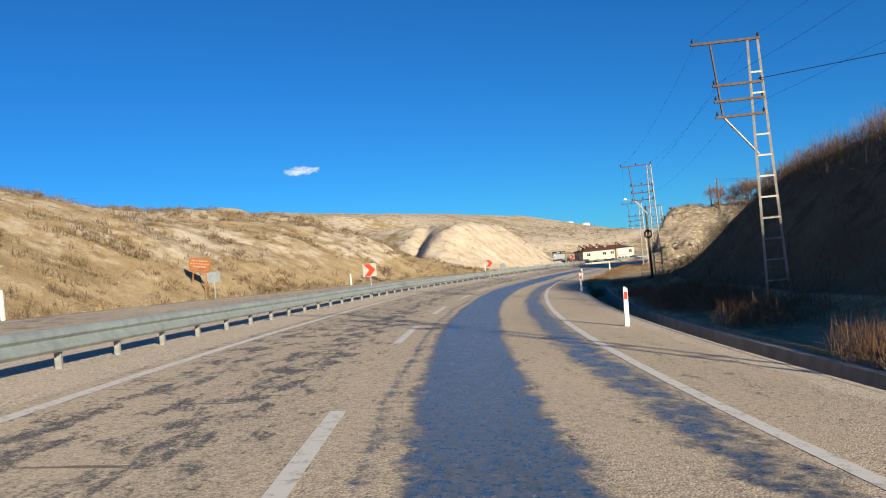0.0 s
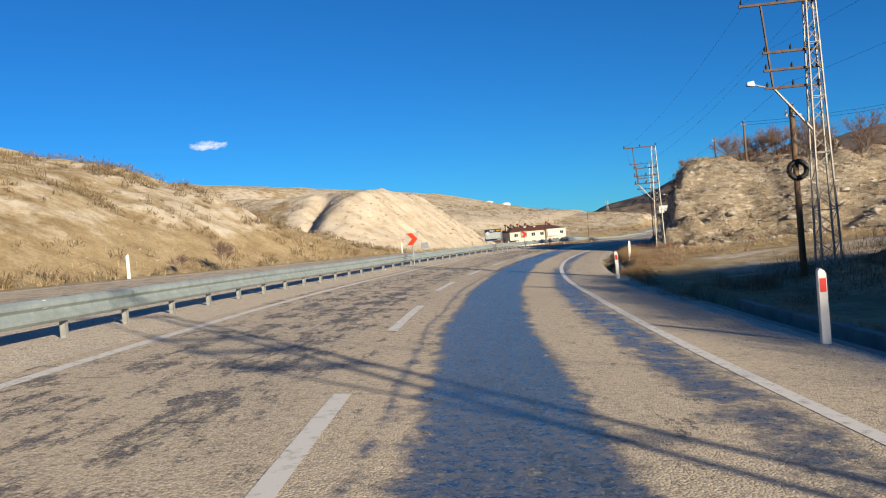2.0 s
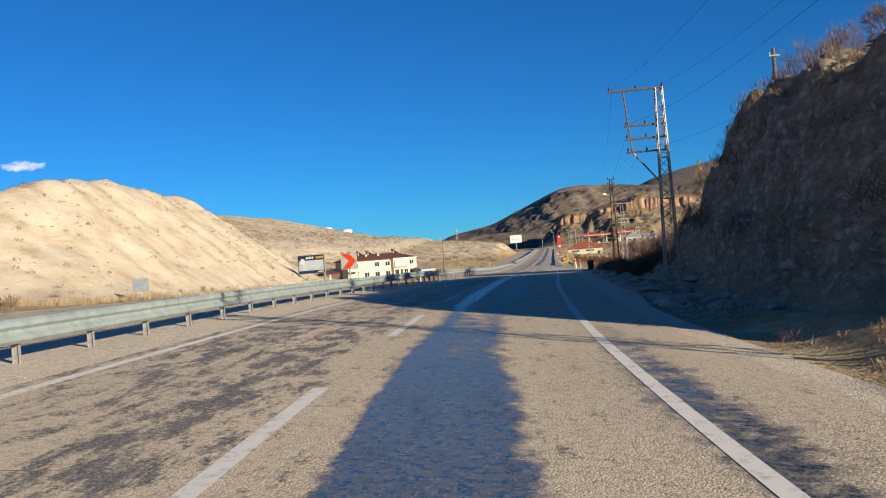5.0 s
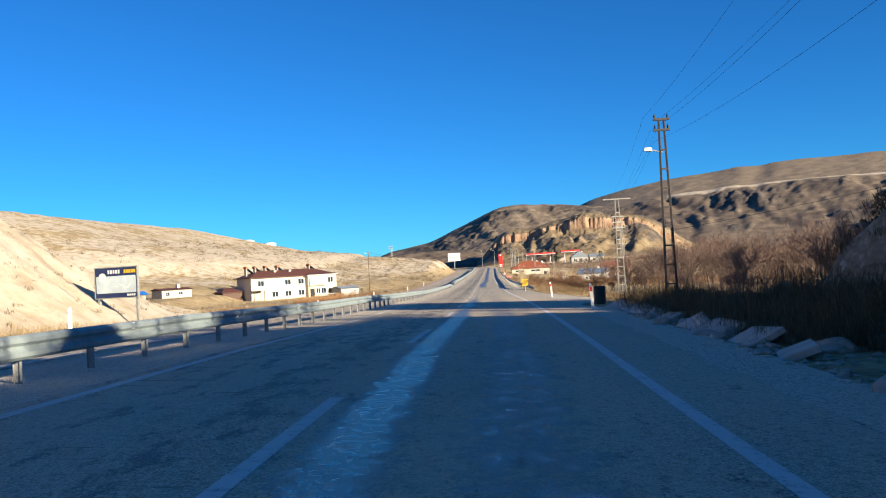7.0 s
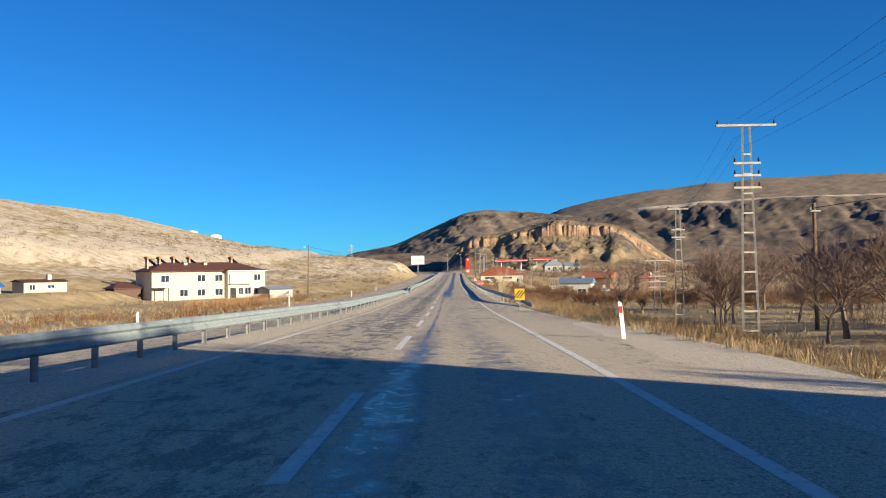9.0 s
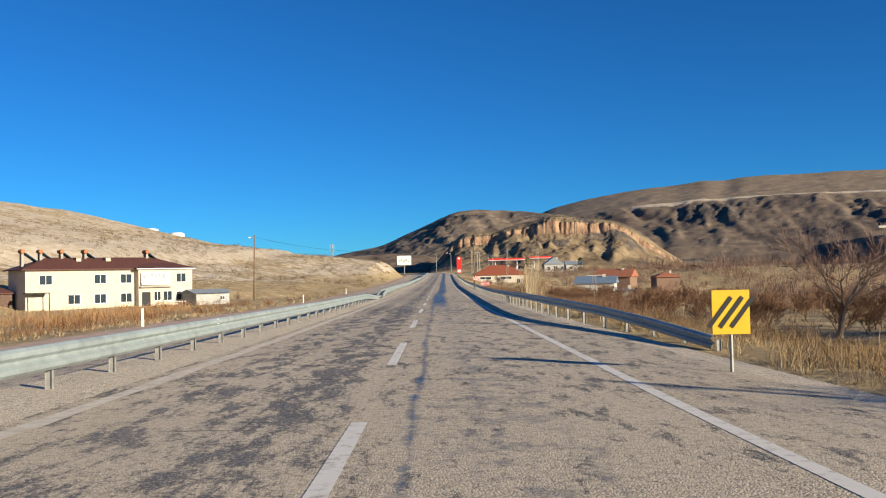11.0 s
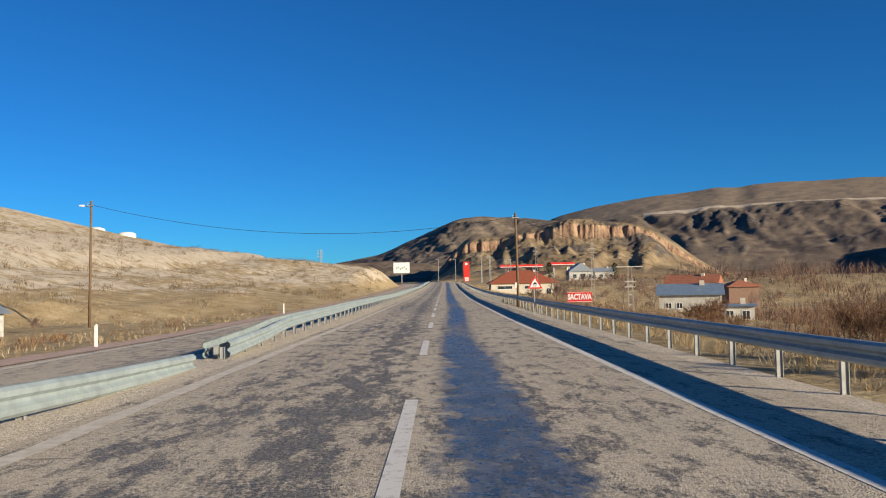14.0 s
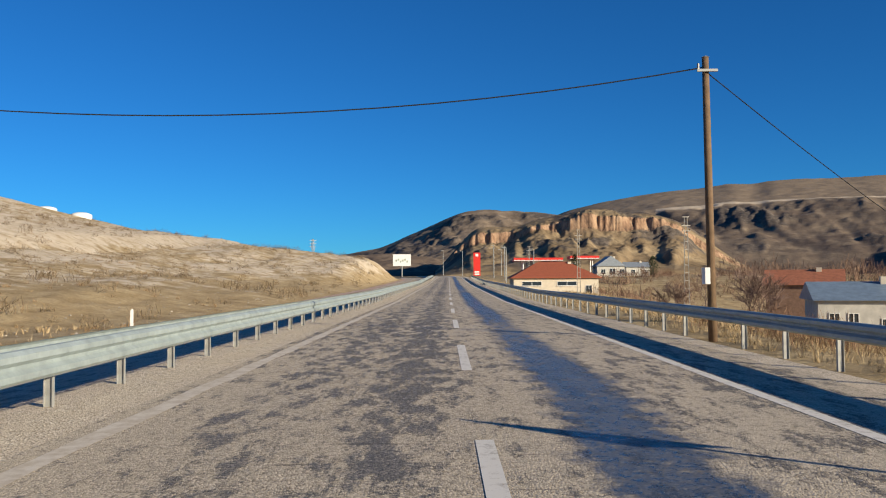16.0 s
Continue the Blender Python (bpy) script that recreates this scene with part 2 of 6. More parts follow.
    tar = maths(nt, "MULTIPLY", tar, maths(nt, "ADD", maths(nt, "MULTIPLY", along, 0.4), 0.6))
    patch = noisy(nt, co, 3.2, 7, 0.75, (0.8, 0.6, 1.0))
    t = maths(nt, "ADD", maths(nt, "SUBTRACT", tar, 0.46), maths(nt, "MULTIPLY", maths(nt, "SUBTRACT", patch, 0.5), 2.1))
    tf = maths(nt, "MULTIPLY", grey(nt, t, -0.10, 0.36), less(maths(nt, "MULTIPLY", grey(nt, grit, 0.60, 0.44), 0.22)))
    tarc = ramp(nt, chips.outputs["Color"], [(0.2, (0.018, 0.028, 0.038)), (0.75, (0.05, 0.062, 0.071)), (1.0, (0.22, 0.20, 0.17))])
    c = mixed(nt, tf, c, tarc)
    nt.links.new(c, b.inputs["Base Color"])
    r = nt.nodes.new("ShaderNodeMapRange")
    r.inputs[3].default_value, r.inputs[4].default_value = 0.85, 0.24
    nt.links.new(maths(nt, "MAXIMUM", tf, maths(nt, "MULTIPLY", blot, 0.35)), r.inputs[0])
    nt.links.new(r.outputs[0], b.inputs["Roughness"])
    raised = maths(nt, "MULTIPLY", chips.outputs["Distance"], less(maths(nt, "MULTIPLY", tf, 0.9)))
    bumped(nt, b, maths(nt, "SUBTRACT", raised, maths(nt, "MULTIPLY", blot, 0.6)), 0.6, 0.009)


ASPHALT = material("worn_asphalt", asphalt_build, 0.8, spec=0.5)


def paint_build(nt, b):
    co = place(nt)
    wear = grey(nt, noisy(nt, co, 7.0, 6, 0.75), 0.52, 0.68)
    nt.links.new(mixed(nt, maths(nt, "MULTIPLY", wear, 0.7), (0.66, 0.63, 0.57), (0.24, 0.20, 0.15)), b.inputs["Base Color"])


PAINT = material("road_paint", paint_build, 0.8)


def worn_paint_build(nt, b):
    co = place(nt)
    wear = grey(nt, noisy(nt, co, 5.0, 7, 0.75), 0.42, 0.62)
    nt.links.new(mixed(nt, maths(nt, "MULTIPLY", wear, 0.85), (0.62, 0.56, 0.47), (0.46, 0.385, 0.29)), b.inputs["Base Color"])


WORN_PAINT = material("worn_road_paint", worn_paint_build, 0.85)
STEEL = plain("galvanised_steel", (0.34, 0.395, 0.39), 0.3, 3.0, 0.55, 0.25, 0.4)
STEEL_DULL = plain("dull_steel", (0.36, 0.36, 0.34), 0.3, 5.0, 0.6, 0.35)
PYLON = plain("weathered_pylon_steel", (0.40, 0.37, 0.32), 0.35, 4.0, 0.6, 0.3)
PYLON_ARM = plain("rust_stained_arm_steel", (0.13, 0.085, 0.06), 0.5, 5.0, 0.75, 0.1)
RUSTY = plain("rusty_sheet", (0.42, 0.17, 0.07), 0.5, 5.0, 0.85)
WHITE = plain("white_paint", (0.74, 0.73, 0.70), 0.12, 5.0, 0.6)
CREAM = plain("cream_render", (0.58, 0.51, 0.40), 0.15, 2.0, 0.9)
RED = plain("red_sign_paint", (0.62, 0.035, 0.025), 0.15, 5.0, 0.45)
ORANGE_RED = plain("chevron_red", (0.72, 0.06, 0.02), 0.12, 6.0, 0.45)
TILE = plain("red_roof_tile", (0.30, 0.085, 0.045), 0.3, 4.0, 0.85)
BROWN_ROOF = plain("brown_roof_sheet", (0.11, 0.045, 0.035), 0.3, 3.0, 0.7)
SLATE = plain("grey_sheet_roof", (0.24, 0.27, 0.30), 0.3, 3.0, 0.5)
CONCRETE = plain("concrete", (0.36, 0.33, 0.28), 0.3, 2.0, 0.9, bump=0.01)
WOOD = plain("weathered_pole_wood", (0.17, 0.11, 0.065), 0.3, 5.0, 0.9, bump=0.01)
DARK = plain("dark_void", (0.02, 0.02, 0.022), 0.2, 3.0, 0.6)
BLACK = plain("black_rubber", (0.02, 0.02, 0.02), 0.2, 3.0, 0.6)
BARK = plain("grey_bark", (0.20, 0.15, 0.115), 0.35, 6.0, 0.95)
TWIG = plain("bare_twigs", (0.215, 0.145, 0.115), 0.35, 2.0, 0.95)
SIGN_GREY = plain("aged_sign_white", (0.46, 0.45, 0.41), 0.2, 5.0, 0.6)
YELLOW = plain("yellow_sign_paint", (0.70, 0.42, 0.02), 0.1, 5.0, 0.5)
GLASS_DARK = plain("window_glass", (0.03, 0.04, 0.05), 0.2, 1.0, 0.12, 0.0, 0.6)

# ---- the road's line ----
HEAD_S = [-60, 0, 20, 40, 60, 80, 100, 120, 140, 160, 180, 200, 220, 250, 280, 310, 400]
HEAD_D = [-7.75, -1.75, 2.45, 6.44, 10.77, 15.64, 19.9, 22.66, 24.74, 24.38, 24.1, 23.92, 23.82, 23.79, 23.88, 24.03, 24.38]
Z_S = [-80, 0, 28, 56, 74, 117, 144, 163, 211, 240, 271, 302, 360, 450, 600, 900]
Z_V = [0.8, 0.13, -0.2, -0.46, -0.7, -0.94, -1.26, -1.6, -2.4, -2.6, -2.85, -2.98, -2.9, -2.1, 0.3, 1.5]
BANK_S = [-60, 10, 28, 56, 74, 117, 144, 160, 250, 302]
BANK_D = [5.2, 5.4, 4.9, 4.3, 4.3, 3.1, 1.9, 0.8, 0.8, 0.1]


def soft_keys(k, v, s):
    """Smooth curve through keys."""
    k, v, s = np.array(k, float), np.array(v, float), np.asarray(s, float)
    m = np.gradient(v, k)
    i = np.clip(np.searchsorted(k, s) - 1, 0, len(k) - 2)
    h = k[i + 1] - k[i]
    t = np.clip((s - k[i]) / h, 0, 1)
    return (2 * t**3 - 3 * t * t + 1) * v[i] + (t**3 - 2 * t * t + t) * h * m[i] + (3 * t * t - 2 * t**3) * v[i + 1] + (t**3 - t * t) * h * m[i + 1]


LINE_S = np.arange(-160.0, 1400.0, 1.0)
LINE_H = np.radians(np.where(LINE_S < -60, -7.7 + (LINE_S + 60) * 0.1, soft_keys(HEAD_S, HEAD_D, LINE_S)))
# far off the road bends to the left
LINE_H = LINE_H - np.radians(np.clip((LINE_S - 560) * 0.22, 0, 55))
LINE_X, LINE_Y = np.cumsum(np.sin(LINE_H)), np.cumsum(np.cos(LINE_H))
LINE_X, LINE_Y = LINE_X - LINE_X[160] - 1.458, LINE_Y - LINE_Y[160] + 0.03


def at_road(s, u):
    """x, y of a place s along and u to the right of the dashed line."""
    s, u = np.asarray(s, float), np.asarray(u, float)
    h = np.interp(s, LINE_S, LINE_H)
    return np.interp(s, LINE_S, LINE_X) + u * np.cos(h), np.interp(s, LINE_S, LINE_Y) - u * np.sin(h)


def heading(s):
    return float(np.interp(s, LINE_S, LINE_H))


def road_z(s, u):
    s, u = np.asarray(s, float), np.asarray(u, float)
    return np.interp(s, Z_S, Z_V) - np.tan(np.radians(np.interp(s, BANK_S, BANK_D))) * np.clip(u, -14.5, 7.5)


# ---- the land ----
def step(a, b, x):
    t = np.clip((x - a) / (b - a), 0, 1)
    return t * t * (3 - 2 * t)


def rough_noise(x, y, size, octaves=4, seed=0.0):
    """Value noise in about -1 to 1."""
    out, amp, tot = np.zeros(np.broadcast(x, y).shape), 1.0, 0.0
    for k in range(octaves):
        a, b = x / size + seed + 17.3 * k, y / size - seed + 9.1 * k
        i, j = np.floor(a), np.floor(b)
        fa, fb = a - i, b - j
        fa, fb = fa * fa * (3 - 2 * fa), fb * fb * (3 - 2 * fb)
        def h(p, q):
            r = np.sin(p * 127.1 + q * 311.7) * 43758.5453
            return (r - np.floor(r)) * 2 - 1
        out += amp * ((h(i, j) * (1 - fa) + h(i + 1, j) * fa) * (1 - fb) + (h(i, j + 1) * (1 - fa) + h(i + 1, j + 1) * fa) * fb)
        tot += amp
        amp *= 0.5
        size = size / 2
    return out / tot


def land(s, u):
    """Height and surface (chalk, rock, scrub) of the ground at s, u."""
    s, u = np.broadcast_arrays(np.asarray(s, float), np.asarray(u, float))
    x, y = at_road(s, u)
    z = road_z(s, u) - 0.05
    n1, n2, n3 = rough_noise(x, y, 30, 4), rough_noise(x, y, 7, 4, 3.0), rough_noise(x, y, 2.2, 3, 8.0)
    # the other carriageway lies lower where the road runs straight
    z = z - 0.8 * step(150, 210, s) * step(5.4, 7.2, -u) - 0.10 * step(7.6, 9.0, u) - 0.12 * step(5.6, 6.4, -u) * step(7.0, 6.4, -u)
    # ---------- left ----------
    l = -u
    # first hillside, with bare chalk slopes
    top = np.interp(s, [-120, 20, 60, 75, 88, 98, 106, 113, 120, 127], [14, 13.0, 12.3, 11.7, 11.8, 12.6, 9.8, 6.2, 2.9, 0.2])
    d1 = np.clip(l - np.interp(s, [50, 95], [18.3, 15.4]), 0, None)
    up1 = top * (1 - np.exp(-(d1 * 0.78 / 11.0) ** 1.2))
    hill1 = up1 * (1 + 0.09 * n1) + (0.65 * n2 + 0.22 * n3) * step(1, 7, d1) * step(126, 112, s)
    # white spur cut by the road
    toe = 21.0
    sl = s - 0.5 * np.clip(l - 31, 0, 90)
    ridge = np.interp(sl, [123, 127, 133, 140, 150, 162, 174, 186, 197, 211], [0, 0.6, 2.9, 6.6, 10.4, 11.0, 10.7, 8.3, 4.6, 0])
    cut = np.clip((l - toe) / 13.0, 0, 1)
    face = 0.7 * cut + 0.3 * step(0, 1, cut)
    spur = ridge * face * (1 + 0.05 * n1) * (1 + 0.22 * step(38, 75, l) - 0.8 * step(110, 190, l)) + (0.34 * n2 + 0.24 * n3 - 0.35 * step(0.25, 0.0, np.abs(rough_noise(s, l * 0.15, 5.0, 2, 6.0))) * step(0.1, 0.4, cut)) * step(0, 0.3, cut) * step(0, 3, ridge)
    groove = np.exp(-(((l - 37 - 0.30 * (s - 138)) / 1.5) ** 2)) * step(1.5, 4, ridge) * step(0.3, 0.6, cut) * step(160, 150, s)
    spur = spur - 1.9 * groove * (1 + 0.4 * n2)
    bald = step(44, 37, l - 0.35 * (s - 138) + 3 * n2)
    # long hill behind
    foot = np.interp(s, [40, 130, 200, 260, 300, 335, 360, 520], [70, 58, 78, 78, 62, 26, 15.5, 15.5])
    end = step(592, 562, s + 0.12 * (l - 16))
    d = np.clip(l - foot, 0, None)
    hill2 = np.interp(d, [0, 6, 25, 45, 85, 135, 205, 330], [0, 1.1, 3.4, 6.6, 17.0, 30, 39, 44]) * end * (1 + 0.06 * n1)
    hill2 = hill2 + 5.2 * step(0, 9, d) * step(430, 530, s) * end * step(75, 30, d)
    bench = 1.5 * step(44, 49, d + 4 * n1) * step(95, 60, d) * end
    hill2 = hill2 + bench + (0.55 * n2 + 0.2 * n3) * step(0, 10, d) * end
    low = np.interp(s, [120, 200, 260, 330], [0, -0.5, -0.6, -0.3]) * step(15, 24, l) + 1.8 * step(49, 55, l) * step(255, 275, s) * step(335, 305, s)
    z = z + np.where(u < 0, np.maximum(hill1, spur) + hill2 + low + (0.12 * n2 + 0.05 * n3) * step(14.5, 17, l), 0)
    chalk = 0.15 + 0.40 * step(38, 72, s) * step(1, 4, hill1) + 0.39 * step(0.5, 4, hill2) * end
    chalk = np.where(spur > hill1 + 0.15, 0.62 + 0.68 * bald, chalk)
    chalk = np.where((bench > 0.3) & (d < 66), 0.85, chalk)
    chalk = np.where(u < 0, chalk, 0.12)
    scrub = np.where(u < 0, step(2, 5, hill1) * 0.8 * step(0.3, 0.1, spur) + 0.8 * step(1, 3, spur) * (1 - bald) + 0.5 * step(1, 3, hill2), 0.5)
    # ---------- right ----------
    bankz = np.interp(s, [-60, 0, 30, 46, 56, 64, 70], [5.8, 5.9, 6.2, 5.9, 5.1, 3.0, 0.3])
    emb = 1.06 * bankz * step(0, 1, (u - 10.6) / 9.4) * (1 + 0.08 * n1) + (0.3 * n2 + 0.15 * n3) * step(11, 15, u) * step(68, 55, s)
    # rocky hill: a face that looks back along the road, and a steep side along it
    head_on = (s - (99.5 - 0.16 * (u - 11)) + 1.4 * n2 + 0.6 * n3) / np.interp(u, [9, 14, 40], [5.0, 9.0, 14.0])
    side = (u - np.interp(s, [95, 110, 124, 150, 165], [9.7, 8.9, 8.7, 9.3, 12]) - 0.5 * n2 - 0.35 * n3) / np.interp(s, [100, 112, 126, 136, 141, 165], [3.0, 2.9, 3.0, 4.8, 8.2, 10])
    tail = (137 - s + 2.5 * n2) / 24.0
    wall = np.clip(np.minimum(np.minimum(head_on, side), tail + 1.0), 0, 1)
    ledge = 0.07 * np.sin(wall * 24 + 3 * n2) * step(0.03, 0.2, wall) * step(1.0, 0.8, wall)
    cl = np.interp(s, [100, 104, 108, 118, 128, 140], [4.3, 5.3, 6.5, 6.7, 7.0, 7.4]) - 0.9 * step(13, 19, u) * step(123, 113, s)
    cliff = cl * (0.6 * wall + 0.4 * step(0, 1, wall) + ledge) + (0.5 * n2 + 0.6 * n3 + 0.9 * np.abs(rough_noise(x, y + 0.7 * x, 2.6, 3, 5.0)) * 1.6 - 0.35) * step(0.02, 0.2, wall)
    cliff = cliff * step(240, 110, u)
    # unseen block added behind the hill, cut along the sun's line to shade the road
    lee = s + 0.77 * u
    shade_knoll = 10.2 * step(165.5, 168, lee + 0.4 * n2) * step(180.5, 178.3, lee + 0.4 * n2) * step(20.3, 22.6, u) * step(32, 28, u)
    cliff = np.maximum(cliff, shade_knoll + 0.3 * n3 * step(0.5, 2, shade_knoll))
    valley = step(230, 380, s) * step(530, 460, s)
    plainz = -np.interp(s, [150, 175, 240, 480, 540], [0, 0.6, 1.1, 1.3, 0]) * step(8, 16, u) - 6.0 * valley * step(18, 46, u)
    chalk = np.where((u > 10) & (u < 40) & (s > 70) & (s < 81), 0.55, chalk)   # side track
    # concrete-lined ditch along the verge
    ditch = -0.75 * step(6.65, 6.95, u) * step(8.3, 8.05, u) * step(70, 65, s) - 0.75 * step(5.9, 6.2, u) * step(7.2, 6.8, u) * step(74, 78, s) * step(92, 88, s)
    ditch = ditch + 0.42 * step(6.4, 8.0, u) * step(70, 79, s) * step(114, 104, s)
    z = z + np.where(u > 0, emb + cliff + plainz + ditch + (0.15 * n2 + 0.07 * n3) * step(9.5, 13, u), 0)
    rock = np.where(u > 0, step(0.02, 0.12, wall) * step(1.3, 0.9, wall + 0.3 * n2) * (0.9 + 0.6 * n2), 0)
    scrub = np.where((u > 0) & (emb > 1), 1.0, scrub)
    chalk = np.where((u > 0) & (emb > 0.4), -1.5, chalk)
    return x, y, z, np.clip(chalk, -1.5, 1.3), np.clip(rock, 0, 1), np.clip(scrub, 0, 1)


def ground_z(s, u):
    return float(land(s, u)[2])


def sheet(name, ss, us, mat, wide=False):
    """The ground as one sheet over the stretch ss, us."""
    S, U = np.meshgrid(ss, us, indexing="ij")
    if wide:   # on the inside of the bend the sheet stays narrow
        g = np.interp(S, [140, 330], [0.22, 1.0])
        U = np.where(U > 40, 40 + (U - 40) * g, U)
    x, y, z, chalk, rock, scrub = land(S, U)
    n, m = S.shape
    k = np.arange(n * m).reshape(n, m)
    quads = np.stack([k[:-1, :-1], k[:-1, 1:], k[1:, 1:], k[1:, :-1]], -1).reshape(-1, 4)[:, ::-1]
    me = bpy.data.meshes.new(name)
    me.from_pydata(np.stack([x, y, z], -1).reshape(-1, 3).tolist(), [], quads.tolist())
    for key, val in (("chalk", chalk), ("rock", rock), ("scrub", scrub)):
        me.attributes.new(key, "FLOAT", "POINT").data.foreach_set("value", val.ravel().astype(np.float32))
    me.materials.append(mat)
    me.polygons.foreach_set("use_smooth", [True] * len(me.polygons))
    me.update()
    return new(name, me)


ss = np.concatenate([np.arange(-120, -20, 5.0), np.arange(-20, 96, 0.8), np.arange(96, 128, 0.4), np.arange(128, 210, 0.8), np.arange(210, 340, 1.6), np.arange(340, 600, 4.0), np.arange(600, 1300, 20.0)])
us = np.concatenate([-np.geomspace(900, 60, 36), np.arange(-59, -14, 0.8), np.arange(-14, 5, 1.0), np.arange(5, 13, 0.3), np.arange(13, 30, 0.6), np.geomspace(30, 900, 44)])
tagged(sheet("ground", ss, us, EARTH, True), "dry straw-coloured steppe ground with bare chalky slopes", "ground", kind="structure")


PINK_GRAVEL = plain("pinkish_gravel", (0.52, 0.37, 0.29), 0.3, 3.0, 0.95, bump=0.02)


def ribbon(name, s0, s1, edges, mat, lift, label, category, ds=1.5, uv=False, kind="structure", dropped=False):
    """A strip along the road. edges: a function of s that gives the u of its sides."""
    s = np.arange(s0, s1 + 0.01, ds)
    cols = np.array([edges(k) for k in s])
    n, m = cols.shape
    S = np.repeat(s[:, None], m, 1)
    x, y = at_road(S, cols)
    z = road_z(S, cols) + lift
    if dropped:
        z = z - 0.8 * step(150, 210, S) * step(5.4, 7.2, -cols)
    k = np.arange(n * m).reshape(n, m)
    quads = np.stack([k[:-1, :-1], k[:-1, 1:], k[1:, 1:], k[1:, :-1]], -1).reshape(-1, 4)[:, ::-1]
    me = bpy.data.meshes.new(name)
    me.from_pydata(np.stack([x, y, z], -1).reshape(-1, 3).tolist(), [], quads.tolist())
    me.materials.append(mat)
    if uv:
        layer = me.uv_layers.new(name="road")
        loops = np.empty(len(me.loops), dtype=np.int32)
        me.loops.foreach_get("vertex_index", loops)
        layer.data.foreach_set("uv", np.stack([cols.ravel()[loops], S.ravel()[loops]], -1).ravel().astype(np.float32))
    me.update()
    ob = new(name, me)
    return tagged(ob, label, category, kind=kind)


def right_edge(s):
    return float(np.interp(s, [0, 70, 110, 170, 200, 230], [6.4, 6.1, 5.3, 5.4, 6.2, 5.3]))


def right_line(s):
    return float(np.interp(s, [0, 40, 60, 80, 90, 105, 122, 180, 240, 285, 300], [4.45, 4.5, 4.4, 3.82, 3.62, 3.7, 3.9, 3.85, 3.5, 3.6, 3.65]))


def left_line(s):
    return float(np.interp(s, [0, 28, 55, 83, 150, 172, 200, 225, 245, 262, 285, 310], [-2.97, -3.08, -3.25, -3.4, -3.45, -3.62, -3.5, -3.28, -3.22, -3.36, -3.56, -3.65]))


ribbon("road", -60, 640, lambda s: [left_line(s) - 0.35, -2, 0, 2, 4, right_edge(s) - 0.05 + 0.10 * math.sin(s * 1.7)], ASPHALT, 0.0, "worn chip-sealed two-lane carriageway with dark tar-bled wheel tracks", "road", uv=True)
ribbon("other_carriageway", -60, 640, lambda s: [-13.6, -10, -6.6], ASPHALT, 0.0, "pale asphalt carriageway beyond the crash barrier", "road", uv=True, dropped=True)
ribbon("verge_median", -60, 620, lambda s: [-6.7, -5.4, -4.3, left_line(s) - 0.26 + 0.06 * math.sin(s * 2.3)], GRAVEL, -0.012, "pale gravel strip under the crash barrier", "verge", dropped=True)
ribbon("verge_shoulder", -60, 620, lambda s: [right_edge(s) - 0.3, right_edge(s) + 0.05, right_edge(s) + 0.1 + 0.45 * float(1 - step(72, 76, s) * step(94, 90, s)) + 0.6 * float(step(112, 122, s) * step(166, 160, s)) + 1.7 * float(step(166, 173, s) * step(200, 188, s))], GRAVEL, -0.012, "pale gravel shoulder along the road", "verge")

ribbon("verge_kerb", 150, 600, lambda s: [-15.0 + 0.15 * math.sin(s * 0.9), -14.2, -13.55], PINK_GRAVEL, 0.03, "pinkish gravel edge of the other carriageway", "verge", dropped=True)

# painted lines
ribbon("edge_line", -60, 189, lambda s: [left_line(s) - 0.09, left_line(s) + 0.09], PAINT, 0.004, "worn white edge line on the asphalt", "road marking")
ribbon("edge_line", 189, 600, lambda s: [left_line(s) - 0.12 + 0.03 * math.sin(s * 1.9), left_line(s) + 0.12 + 0.03 * math.sin(s * 2.7)], WORN_PAINT, 0.004, "dusty worn-out white edge line", "road marking")
ribbon("edge_line", -60, 600, lambda s: [right_line(s) - 0.09, right_line(s) + 0.09], PAINT, 0.004, "worn white edge line on the asphalt", "road marking")
DASH_ENDS = [-15, -3, 8.9, 22.6, 34, 45.6, 56.5, 67.7, 78.9, 89.1, 100.6, 112, 123.6, 136.5, 150, 163, 174.4, 187.5, 199, 210, 221.4, 233.2, 245.6, 258, 271.7, 284.5, 297.5, 309.8, 321]
DASH_ENDS += [321 + 11.9 * k for k in range(1, 22)]
for end_s in DASH_ENDS:
    off = 0.32 * float(step(75, 45, end_s))
    ribbon("lane_dash", end_s - 5.3, end_s, lambda k: [off - 0.085, off + 0.085], PAINT, 0.004, "worn white lane dash on the asphalt", "road marking", ds=1.3249)
ribbon("edge_line", -60, 600, lambda s: [-13.2, -13.05], PAINT, 0.004, "white edge line of the other carriageway", "road marking", dropped=True)
ribbon("edge_line", -60, 600, lambda s: [-7.0, -6.88], PAINT, 0.004, "white edge line of the other carriageway", "road marking", dropped=True)


# ---- crash barriers ----
def on_road(s, u, dz=0.0, turn=0.0, level=None):
    """A pose on the ground at s, u: y runs along the road, x to its right."""
    x, y = at_road(s, u)
    z = float(road_z(s, u)) if level is None else level
    return pose(float(x), float(y), z + dz, 0, 0, -math.degrees(heading(s)) + turn)


def on_land(s, u, dz=0.0, turn=0.0):
    return on_road(s, u, dz, turn, ground_z(s, u))


